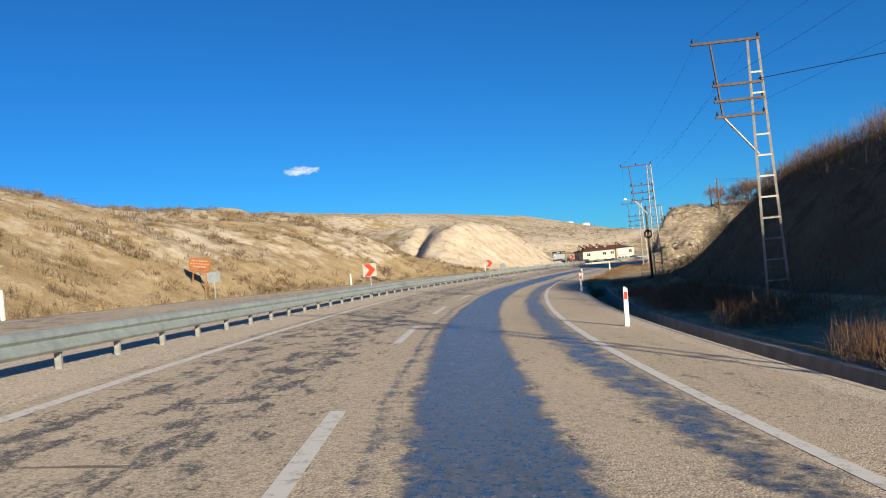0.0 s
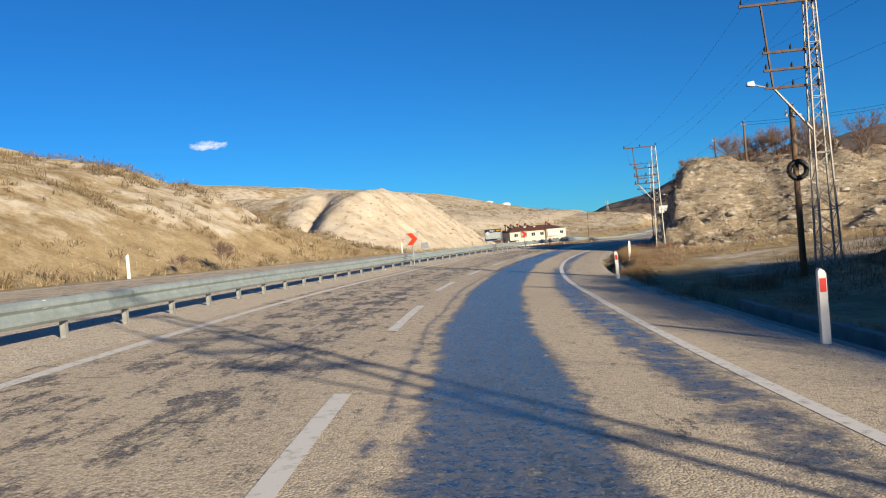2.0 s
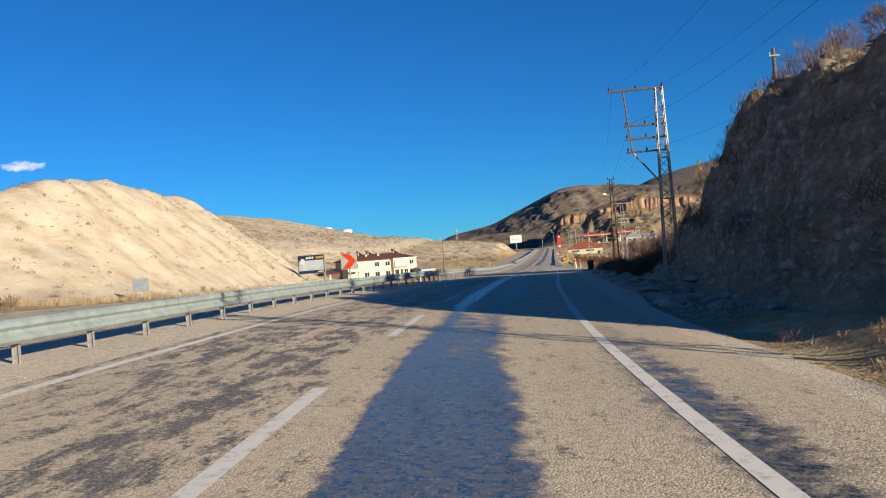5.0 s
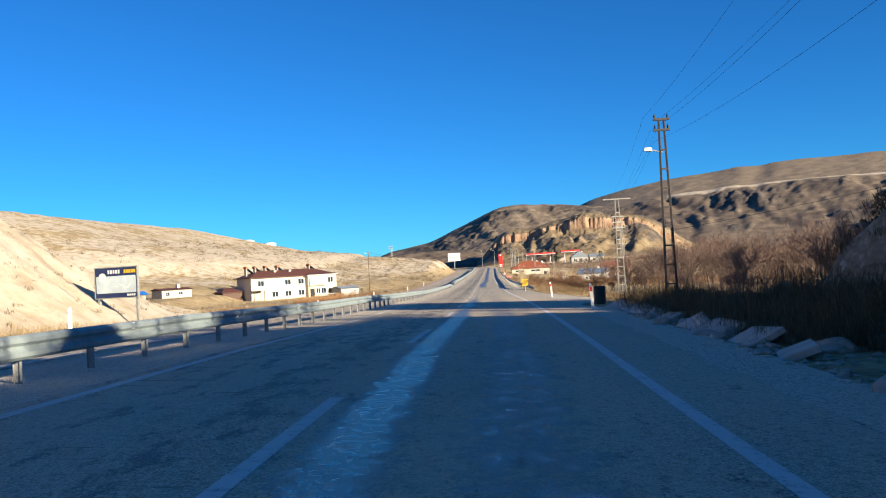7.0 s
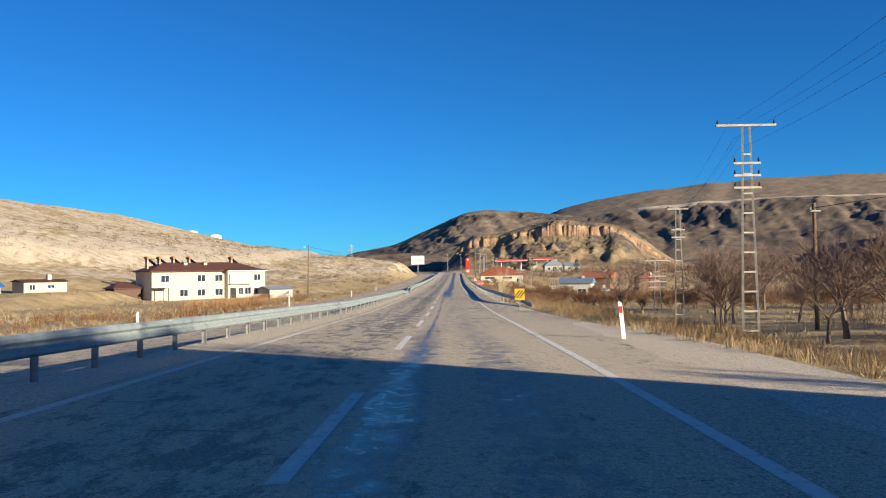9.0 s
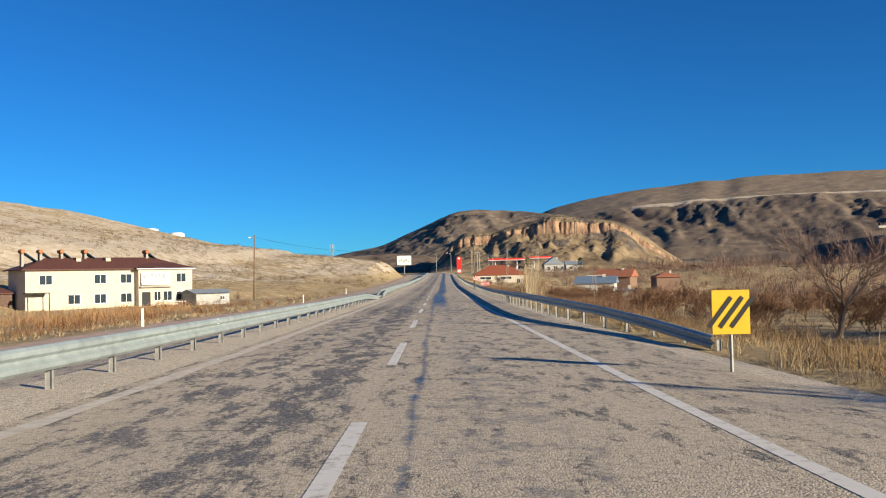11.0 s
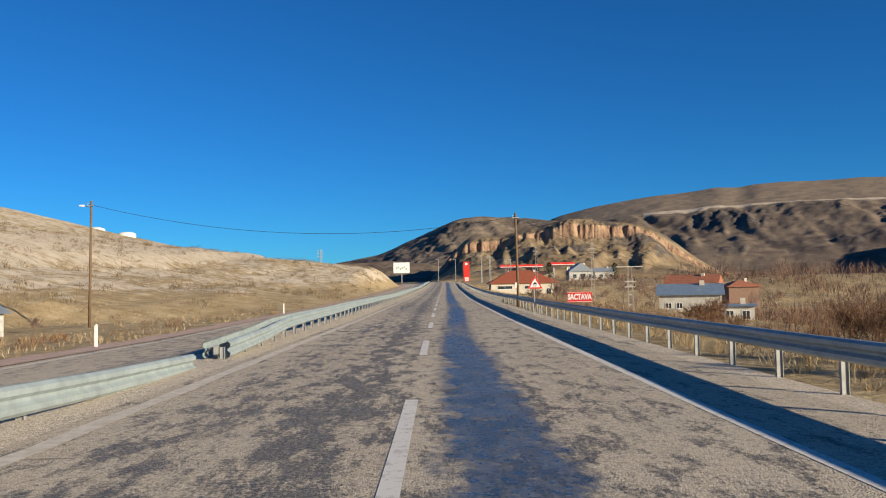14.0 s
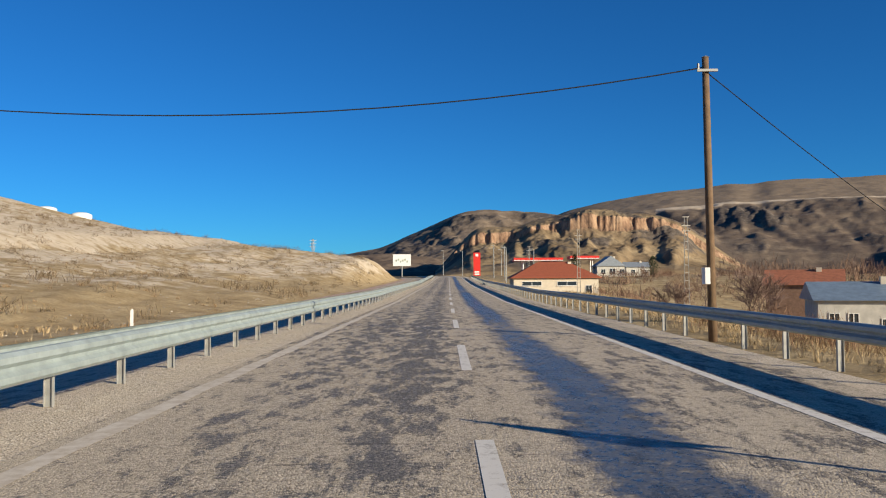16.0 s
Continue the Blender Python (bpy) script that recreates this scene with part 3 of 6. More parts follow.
def beam_mesh(length, k=1.0):
    """A W-beam section, which runs along y; its face looks towards +x."""
    prof = [(0.0, 0.185), (0.03, 0.18), (0.08, 0.135), (0.08, 0.07), (0.02, 0.02), (0.02, -0.02), (0.08, -0.07), (0.08, -0.135), (0.03, -0.18), (0.0, -0.185)]
    prof = [(x, z * k) for x, z in prof]
    m = Mesh()
    out = [(x, z) for x, z in prof] + [(x - 0.012, z) for x, z in reversed(prof)]
    n = len(out)
    ps = [(x, y, z) for y in (-length / 2, length / 2) for x, z in out]
    m.add(ps, [(k, k + 1, n + k + 1, n + k) for k in range(n - 1)] + [(n - 1, 0, n, 2 * n - 1)])
    return m


POST = Mesh()
POST.box((0, 0, 0.36), (0.10, 0.008, 0.76)).box((-0.05, 0, 0.36), (0.008, 0.06, 0.76)).box((0.05, 0, 0.36), (0.008, 0.06, 0.76))
POST = POST.data("post", STEEL_DULL)
BEAM = beam_mesh(4.44).data("beam", STEEL)
NARROW_BEAM = beam_mesh(4.44, 0.84).data("beam", STEEL)
SPACER = Mesh().box((0, 0, 0.06), (0.44, 0.09, 0.10)).data("spacer", STEEL_DULL)
SPACER = Mesh().box((0, 0, 0), (0.10, 0.12, 0.2)).data("spacer", STEEL_DULL)


def barrier(s0, s1, u, face, label, double=False, rise_of=lambda s: 0.60, beam=None):
    """A crash barrier from s0 to s1; face: +1 where the beam looks to the right."""
    root = thing("guardrail", on_road(s0, u(s0)), label, "guardrail", "crash barriers")
    inv = root.matrix_basis.inverted()
    pitch = 2.2
    n = int((s1 - s0) / pitch)
    for k in range(n + 1):
        s = s0 + k * pitch
        part("post", POST, None, root, m=inv @ on_road(s, u(s), rise_of(s) - 0.68))
        if double:
            part("spacer", SPACER, None, root, m=inv @ on_road(s, u(s) - face * 0.13, rise_of(s)))
    for k in range(n // 2):
        a, b = s0 + 2 * k * pitch, s0 + (2 * k + 2) * pitch
        for side in ((face, -face) if double else (face,)):
            off = side * (0.10 if side == face else 0.36)
            pa = on_road(a, u(a) + off, rise_of(a)).translation
            pb = on_road(b, u(b) + off, rise_of(b)).translation
            d = (pb - pa).normalized()
            turn = math.degrees(math.atan2(-d.x, d.y))
            rise = math.degrees(math.asin(d.z))
            m = Matrix.Translation((pa + pb) / 2) @ pose(0, 0, 0, 0, 0, turn) @ pose(0, 0, 0, rise, 0, 0)
            if side < 0:
                m = m @ pose(0, 0, 0, 0, 0, 180)
            part("beam", beam or BEAM, None, root, m=inv @ m)
    return root


def left_rail(s):
    return float(np.interp(s, [0, 31, 60, 88, 150, 183, 200, 225, 242, 262, 285, 312], [-4.6, -4.62, -4.85, -5.05, -5.1, -5.2, -4.95, -4.5, -4.36, -4.45, -4.66, -5.04]))


def left_rise(s):
    return float(np.interp(s, [34, 89, 133, 147, 168, 184, 215, 243, 286, 314], [0.46, 0.46, 0.50, 0.56, 0.61, 0.53, 0.46, 0.44, 0.47, 0.56]))


def right_rail(s):
    return float(np.interp(s, [225, 241, 284, 317], [5.5, 5.55, 5.92, 6.12]))


barrier(-31, 280.0, left_rail, 1, "galvanised steel crash barrier with grey W-beam on steel posts", rise_of=lambda s: left_rise(s) - 0.42 * float(step(260, 280, s)))
barrier(279.0, 560, lambda s: left_rail(s) + 0.2 * float(step(290, 279, s)), 1, "double-sided galvanised steel crash barrier in the gravel median", True, lambda s: left_rise(s) - 0.27 * float(step(290, 279, s)))
barrier(219.0, 540, lambda s: right_rail(s) + 1.3 * float(step(236, 219, s)), -1, "galvanised steel crash barrier along the grassy verge", rise_of=lambda s: float(np.interp(s, [219, 230, 242, 285, 318], [0.12, 0.58, 0.65, 0.58, 0.64])), beam=NARROW_BEAM)


# ---- far mountains ----
def slopes(name, dark, mid_c, light):
    """Bare mountain ground with dark scrub specks, grey outcrops, reddish cliffs and pale tracks."""
    def build(nt, b):
        co = place(nt)
        big, mid, small = noisy(nt, co, 0.006, 7, 0.6), noisy(nt, co, 0.05, 9, 0.62), noisy(nt, co, 0.35, 6, 0.7)
        c = ramp(nt, mid, [(0.3, dark), (0.5, mid_c), (0.72, light)])
        c = mixed(nt, maths(nt, "MULTIPLY", grey(nt, big, 0.5, 0.7), 0.45), c, light)
        c = mixed(nt, maths(nt, "MULTIPLY", grey(nt, small, 0.54, 0.62), 0.45), c, (0.07, 0.055, 0.042))
        smooth = ramp(nt, mid, [(0.3, tuple(0.55 * a + 0.45 * b for a, b in zip(mid_c, light))), (0.7, tuple(1.08 * a for a in light))])
        smooth = mixed(nt, maths(nt, "MULTIPLY", grey(nt, small, 0.56, 0.64), 0.25), smooth, dark)
        c = mixed(nt, attr(nt, "high"), c, smooth)
        stone = ramp(nt, noisy(nt, co, 0.22, 8, 0.7, (1, 1, 0.4)), [(0.3, (0.030, 0.027, 0.027)), (0.5, (0.085, 0.074, 0.068)), (0.72, (0.20, 0.165, 0.14))])
        c = mixed(nt, attr(nt, "crag"), c, stone)
        rocky = ramp(nt, noisy(nt, co, 0.28, 8, 0.72, (1, 1, 0.22)), [(0.32, (0.07, 0.045, 0.036)), (0.48, (0.25, 0.155, 0.10)), (0.7, (0.46, 0.32, 0.205))])
        c = mixed(nt, attr(nt, "rock"), c, rocky)
        c = mixed(nt, maths(nt, "MULTIPLY", attr(nt, "pale"), 0.85), c, (0.58, 0.48, 0.36))
        nt.links.new(c, b.inputs["Base Color"])
        bumped(nt, b, maths(nt, "ADD", mid, maths(nt, "MULTIPLY", small, 0.5)), 0.45, 1.0)
    return material(name, build, 0.95, spec=0.05)


MOUNTAIN = slopes("mountain_slope", (0.095, 0.072, 0.060), (0.15, 0.115, 0.090), (0.27, 0.21, 0.148))
MID_SLOPE = slopes("grey_brown_slope", (0.11, 0.084, 0.064), (0.20, 0.155, 0.115), (0.30, 0.238, 0.175))
STRAW_HILL = slopes("straw_hill_slope", (0.11, 0.078, 0.048), (0.225, 0.165, 0.10), (0.35, 0.27, 0.165))


def mountain(name, origin, keys, near, far, profile, label, rug=0.06, seed=1.0, step_deg=0.15, rows=90, columns=0.0, gully=0.10, broken=0.0, track=0.0, craggy=0.0, cliff=(0.8, 0.9), mat=None):
    """A range seen from origin: keys of (bearing, distance of the crest, height of the crest); profile: how the face climbs to the crest.
    Ravines run down below the track, crags stand out of the slopes, cliff: where columns break the face."""
    keys = np.array(keys, float)
    bear = np.arange(keys[0, 0], keys[-1, 0] + 0.01, step_deg)
    dist, top = soft_keys(keys[:, 0], keys[:, 1], bear), np.interp(bear, keys[:, 0], keys[:, 2])
    near_by = max(1, int(0.45 / step_deg))   # rounds the crest between its keys
    top = np.convolve(np.pad(top, near_by, "edge"), np.ones(2 * near_by + 1) / (2 * near_by + 1), "valid")
    crest = (1 - near) / (far - near)
    w = np.concatenate([np.linspace(0, crest, rows), np.linspace(crest, 1, 9)[1:]])
    W, Bq = np.meshgrid(w, np.radians(bear), indexing="xy")
    Dd = dist[:, None] * (near + (far - near) * W)
    x, y = origin[0] + Dd * np.sin(Bq), origin[1] + Dd * np.cos(Bq)
    size = dist.mean()
    n = rough_noise(x, y, size * 0.10, 6, seed)
    fine = rough_noise(x, y, size * 0.022, 4, seed + 2)
    arc = np.degrees(Bq) * size * 0.0175
    run = W * size * (far - near)
    col = rough_noise(arc, run * 0.15, 2.6, 4, seed + 3)
    wq = W / crest + 0.02 * n
    waver = rough_noise(arc, run * 0.3, 26.0, 4, seed + 13)
    band = step(cliff[0] - 0.12, cliff[0], wq) * step(cliff[1] + 0.10, cliff[1], wq)
    q = np.clip(wq + (columns * col + 0.16 * broken * waver) * band, 0, None)
    grit = rough_noise(x, y, size * 0.008, 3, seed + 8)
    pk = np.array(profile, float)
    even = np.minimum(q, 1.0) ** 0.9
    stepped = np.interp(np.minimum(q, 1.0), pk[:, 0], pk[:, 1])
    k = step(-0.35, 0.10, rough_noise(arc, run * 0.2, 19.0, 3, seed + 11))
    up = even + (stepped - even) * (1 - broken * (1 - k))
    up = np.where(W < crest, up, 1 - 0.8 * ((W - crest) / (1 - crest)))
    below = step(track + 0.02, track - 0.14, wq) if track else np.ones_like(wq)
    blend = step(1.0, 0.8, W / crest) * (W < crest) + (W >= crest) * 0.2
    # ravines that run down the slope, and crags
    ravine = step(0.42, 0.0, np.abs(rough_noise(arc + 0.22 * run + size * 0.015 * n, run * 0.22, size * 0.058, 3, seed + 5)))
    crag = step(0.12, 0.34, rough_noise(arc, run * 0.8, size * 0.035, 4, seed + 17) + 0.35 * rough_noise(arc, run, size * 0.12, 2, seed + 19)) * below * step(0.06, 0.2, up) * (W < crest) if craggy else np.zeros_like(up)
    relief = rug * (n + 0.35 * fine + 0.5 * grit) * (0.35 + 0.65 * below) - gully * ravine * (0.25 + 0.75 * up) * below
    relief = relief + craggy * crag * (0.5 + rough_noise(arc, run * 0.5, size * 0.010, 4, seed + 23))
    z = top[:, None] * (up + relief * np.minimum(1, up * 3) * (0.18 + 0.82 * blend) + 0.3 * rug * fine * (up > 0.5))
    slope = np.abs(np.gradient(up, axis=1)) * rows
    rock = step(1.5, 2.8, slope + 0.8 * fine) * (W < crest) * band if columns else np.zeros_like(up)
    z = z - 8 * (1 - np.minimum(1, W / crest * 8))
    m, k = z.shape
    idx = np.arange(m * k).reshape(m, k)
    quads = np.stack([idx[:-1, :-1], idx[1:, :-1], idx[1:, 1:], idx[:-1, 1:]], -1).reshape(-1, 4)
    me = bpy.data.meshes.new(name)
    me.from_pydata(np.stack([x, y, z], -1).reshape(-1, 3).tolist(), [], quads.tolist())
    half = 0.009 + 0.022 * step(0.0, 0.35, rough_noise(arc, run * 0.02, 70.0, 2, seed + 29))
    cutting = step(1.5, 0.8, np.abs(wq - track + 0.015) / half) * (arc > arc[0, 0] + 0.24 * np.ptp(arc)) * step(-0.5, -0.1, waver + 0.4) if track else np.zeros_like(up)
    for key, v in (("rock", rock), ("crag", 0.85 * crag), ("pale", cutting), ("high", 1 - below)):
        me.attributes.new(key, "FLOAT", "POINT").data.foreach_set("value", np.clip(v, 0, 1).ravel().astype(np.float32))
    me.materials.append(mat or MOUNTAIN)
    me.polygons.foreach_set("use_smooth", [True] * len(me.polygons))
    me.update()
    return tagged(new(name, me), label, "mountain", kind="structure")


END = (96.0, 282.0)
def ridge_keys(marks, far):
    """Crest keys of (bearing, distance, height) from (bearing, slope of the sight line to the crest)."""
    return [(b, far, e * far * math.cos(radians(b - 23.95)) - 1.5) for b, e in marks]


mountain("mountain_far", END, [(22, 1600, 20), (28, 1500, 75)] + ridge_keys([(32.3, 0.083), (34.2, 0.0915), (36, 0.0975), (37.8, 0.1035), (39.2, 0.107), (41.3, 0.110), (43, 0.1152), (44.5, 0.1145), (45.6, 0.119), (47.3, 0.121), (49.5, 0.122), (51.9, 0.125), (62, 0.13), (75, 0.14), (90, 0.14)], 1450), 0.5, 1.5, [(0, 0), (0.2, 0.25), (0.45, 0.52), (0.58, 0.635), (0.64, 0.65), (1, 1)], "brown far mountain range with bare eroded slopes", 0.020, 2.0, 0.12, 130, 0.0, 0.075, track=0.58, craggy=0.028)
mountain("mountain_mid", END, ridge_keys([(14, 0.0115), (16.3, 0.030), (19.65, 0.0405), (21.4, 0.055), (23.1, 0.068), (24.55, 0.0795), (25.5, 0.0855), (27.2, 0.0875), (28.7, 0.0855), (30.7, 0.0815), (31.9, 0.0795), (34, 0.076), (38, 0.06), (44, 0.045), (50, 0.02)], 1100), 0.6, 1.5, [(0, 0), (0.5, 0.44), (0.74, 0.70), (0.78, 0.77), (1, 1)], "brown rocky mountain with a craggy flank", 0.03, 9.0, 0.10, 130, 0.0, 0.06, 0.0, craggy=0.05, mat=MID_SLOPE)
mountain("rocky_hill", END, [(23.2, 430, 3), (24.3, 430, 12), (25.2, 430, 20), (26, 430, 25), (27, 430, 26.5), (28, 430, 26), (29, 430, 26.5), (30, 430, 29), (31, 431, 31), (32, 432, 32), (33, 434, 34.3), (34, 436, 35.6), (35, 438, 34.8), (36, 440, 34), (37, 443, 33.6), (38, 446, 32.6), (39.5, 448, 29.5), (40.5, 450, 25), (41.5, 452, 18.5), (43, 455, 9), (44.5, 456, 2)], 0.70, 1.5, [(0, 0), (0.35, 0.22), (0.62, 0.47), (0.80, 0.66), (0.825, 0.86), (0.90, 0.93), (1, 1)], "brown hill with reddish columnar cliffs above the village", 0.05, 5.0, 0.06, 170, 0.022, 0.05, 0.7, craggy=0.03, cliff=(0.78, 0.86), mat=STRAW_HILL)
# ridge added beyond the right edge of view, for its shadow on the mountain foot
mountain("mountain_spur", END, [(55.5, 800, 0), (58, 800, 24), (61, 800, 54), (66, 800, 80), (75, 800, 90), (90, 800, 90)], 0.7, 1.5, [(0, 0), (1, 1)], "brown spur added out of view to shade the end of the valley", 0.04, 12.0, 0.5, 40)
mountain("low_ridge", END, [(8, 560, 2), (11, 560, 8), (14, 560, 12), (17, 560, 16), (20, 560, 17), (23, 560, 15), (26, 560, 9), (29, 560, 3)], 0.8, 1.3, [(0, 0), (1, 1)], "low reddish-brown ridge behind the road's end", 0.12, 7.0)

# ---- lattice pylons ----
def ladder_rungs(root, height, wide, gap, mat):
    for k in range(int(height / gap)):
        z = 0.3 + k * gap
        w = wide(z)
        part("rung", Mesh().box((0, 0, z), (2 * w, 0.07, 0.06)), mat, root)


def insulators(arm, xs, z):
    for x in xs:
        part("insulator", Mesh().rod((x, 0, z + 0.03), (x, 0, z + 0.15), 0.03, 0.05, 6).rod((x, 0, z + 0.15), (x, 0, z + 0.21), 0.02, n=5), BLACK, arm)


def lattice_pylon(m, height, label, arms, base=0.62, tip=0.28, name="power_pylon"):
    """A narrow tapering lattice mast. arms: height, and reach to both sides."""
    root = thing(name, m, label, "pylon", "power line pylons")
    wide = lambda z: (base + (tip - base) * z / height) / 2
    for sx in (-1, 1):
        for sy in (-1, 1):
            part("leg", Mesh().rod((sx * wide(0), sy * wide(0), -0.5), (sx * wide(height), sy * wide(height), height), 0.036, 0.03, 4), PYLON, root)
    zs, z = [], 0.1
    while z < height - 0.2:
        zs.append(z)
        z += 0.34 + 0.4 * wide(z)
    zs.append(height)
    for side, (ax, ay) in enumerate(((1, 0), (-1, 0), (0, 1), (0, -1))):
        for k, (za, zb) in enumerate(zip(zs[:-1], zs[1:])):
            wa, wb = wide(za), wide(zb)
            q = 1 if (k + side) % 2 else -1
            pa = (ax * wa, q * wa, za) if ax else (q * wa, ay * wa, za)
            pb = (ax * wb, -q * wb, zb) if ax else (-q * wb, ay * wb, zb)
            part("brace", Mesh().rod(pa, pb, 0.017, n=4), PYLON, root)
            if k % 4 == 0:
                ends = ((ax * wa, -wa, za), (ax * wa, wa, za)) if ax else ((-wa, ay * wa, za), (wa, ay * wa, za))
                part("crosspiece", Mesh().rod(*ends, 0.018, n=4), PYLON, root)
    for z, x0, x1 in arms:
        a = part("cross_arm", Mesh().box(((x0 + x1) / 2, 0, z), (abs(x1 - x0), 0.09, 0.07)), PYLON_ARM, root)
        insulators(a, (x0 + 0.08, (x0 + x1) / 2, x1 - 0.1), z)
    return root


def gallows(p, height, mat=None):
    part("hanger", Mesh().rod((-1.45, 0, height), (-1.25, 0, height - 2.6), 0.036, n=4), PYLON_ARM, p)
    part("stay", Mesh().rod((-1.25, 0, height - 2.6), (-0.16, 0, height - 4.0), 0.036, n=4), mat or PYLON, p)


PYLON_LABEL = "weathered steel lattice power pylon with a gallows head beside the road"
def frame_pylon(s, u, top, lamp=False, turn=0):
    z = ground_z(s, u)
    h = top - z
    p = lattice_pylon(on_road(s, u, 0, turn, z), h, PYLON_LABEL, [(h, -2.1, 0.25), (h - 1.5, -1.5, 0.2), (h - 2.05, -1.5, 0.2), (h - 2.6, -1.5, 0.2)])
    gallows(p, h)
    if lamp:
        lamp_arm(p, -1.5, h - 2.55, -0.42)
    return p


def lamp_arm(parent, x, z, reach):
    a = part("lamp_arm", Mesh().rod((x, 0, z), (x + reach * 0.8, 0, z + 0.12), 0.025, n=6), STEEL_DULL, parent)
    part("lamp_head", Mesh().prism([(x + reach * 0.75, z + 0.06), (x + reach * 0.8, z + 0.22), (x + reach * 1.25, z + 0.20), (x + reach * 1.3, z + 0.10)], -0.1, 0.1), WHITE, a)


def rung_pylon(s, u, top, arms, base=0.62, tip=0.26, label="pale steel ladder-frame power pylon", gal=False, turn=0, lamp=False, mat=None):
    """A mast of two channels joined by rungs."""
    mat = mat or PYLON
    z0 = ground_z(s, u)
    h = top - z0
    root = thing("power_pylon", on_road(s, u, 0, turn, z0), label, "pylon", "power line pylons")
    wide = lambda z: (base + (tip - base) * z / h) / 2
    for sx in (-1, 1):
        part("leg", Mesh().rod((sx * wide(0), 0, -0.5), (sx * wide(h), 0, h), 0.06, 0.05, 4), mat, root)
    ladder_rungs(root, h - 0.3, wide, 0.72, mat)
    for z, x0, x1 in arms:
        z = h + z
        a = part("cross_arm", Mesh().box(((x0 + x1) / 2, 0, z), (x1 - x0, 0.1, 0.08)), PYLON_ARM if gal else mat, root)
        insulators(a, (x0 + 0.06, x1 - 0.06), z)
    if gal:
        gallows(root, h, mat)
    if lamp:
        lamp_arm(root, 0, h - 1.3, -0.55)
    return root


pylons = [rung_pylon(29.5, 12.15, 8.15, [(0, -2.1, 0.25), (-1.5, -1.5, 0.2), (-2.05, -1.5, 0.2), (-2.6, -1.5, 0.2)], 0.75, 0.34, PYLON_LABEL, gal=True),
          rung_pylon(-1.5, 14.0, 9.6, [(0, -2.1, 0.25), (-1.5, -1.5, 0.2), (-2.05, -1.5, 0.2), (-2.6, -1.5, 0.2)], 0.75, 0.34, PYLON_LABEL, gal=True),
          frame_pylon(64.7, 12.0, 7.35, True), frame_pylon(100.1, 9.6, 6.25), frame_pylon(127.0, 8.6, 6.8)]
rung_pylon(158.2, 8.5, 5.5, [(-0.05, -0.3, 0.3), (-0.45, -0.3, 0.3)], 0.44, 0.18, "dark steel ladder-frame mast with a street lamp", lamp=True, mat=plain("dark_steel", (0.07, 0.06, 0.055), 0.3, 5.0, 0.7))
rung_pylon(193.6, 12.2, 5.1, [(0, -1.1, 1.1), (-1.4, -0.5, 0.5), (-1.85, -0.5, 0.5), (-2.3, -0.5, 0.5)])
rung_pylon(219.0, 16.6, 3.9, [(0, -0.7, 0.7), (-1.4, -0.45, 0.45), (-1.9, -0.45, 0.45)])
rung_pylon(232.5, 18.5, 0.6, [(0, -1.0, 1.0), (-1.3, -0.7, 0.7), (-1.75, -0.7, 0.7), (-2.2, -0.7, 0.7)])
rung_pylon(282.3, 16.1, -1.2, [(0, -0.75, 0.75), (-1.1, -0.45, 0.45), (-1.4, -0.45, 0.45), (-1.7, -0.45, 0.45)], 0.45)
rung_pylon(323.0, 14.6, -0.2, [(0, -1.0, 1.0), (-1.1, -0.4, 0.4), (-1.5, -0.4, 0.4)], 0.45)
rung_pylon(379.0, 21.8, 4.3, [(0, -0.3, 0.3), (-0.8, -0.4, 0.4), (-1.3, -0.4, 0.4)], 0.5)
rung_pylon(471.0, 16.1, 5.4, [(0, -0.3, 0.3), (-0.8, -0.5, 0.5), (-1.3, -0.5, 0.5)], 0.5)
rung_pylon(421.0, 18.4, 5.7, [(0, -0.3, 0.3), (-0.8, -0.5, 0.5), (-1.3, -0.5, 0.5)], 0.5)


# ---- wooden poles and wires ----
def wooden_pole(s, u, top, label="brown weathered wooden utility pole", lamp=0.0, box=False, lean=0.0):
    z = ground_z(s, u)
    h = top - z
    root = thing("utility_pole", on_road(s, u, 0, 0, z) @ pose(0, 0, 0, 0, lean, 0), label, "utility pole", "wooden poles")
    part("shaft", Mesh().rod((0, 0, -0.6), (0, 0, h), 0.11, 0.08, 10), WOOD, root, smooth=True)
    part("pole_cap", Mesh().rod((0, 0, h), (0, 0, h + 0.03), 0.10, 0.06, 8), STEEL_DULL, root)
    part("bracket", Mesh().box((0, -0.13, h - 0.35), (0.5, 0.06, 0.06)).rod((-0.22, -0.13, h - 0.35), (-0.22, -0.13, h - 0.18), 0.03, n=6), STEEL_DULL, root)
    if lamp:
        lamp_arm(root, 0, h - 0.5, lamp)
    if box:
        part("meter_box", Mesh().box((-0.16, -0.1, 1.6), (0.12, 0.28, 0.4)), WHITE, root)
    return root


wooden_pole(322.4, 6.15, 3.95, "brown wooden utility pole with a small white box", box=True, lean=-0.6)
wooden_pole(324.0, -26.3, 5.65, "brown wooden utility pole with a small street lamp", lamp=-0.7, lean=1.0)
wooden_pole(201.8, 18.2, 2.8)
wooden_pole(118.3, 17.3, 9.1)
wooden_pole(133.4, 15.0, 9.2)
wooden_pole(38.0, 22.0, 8.2)
wooden_pole(66.0, 30.0, 8.4)
wooden_pole(78.0, 38.0, 8.6)


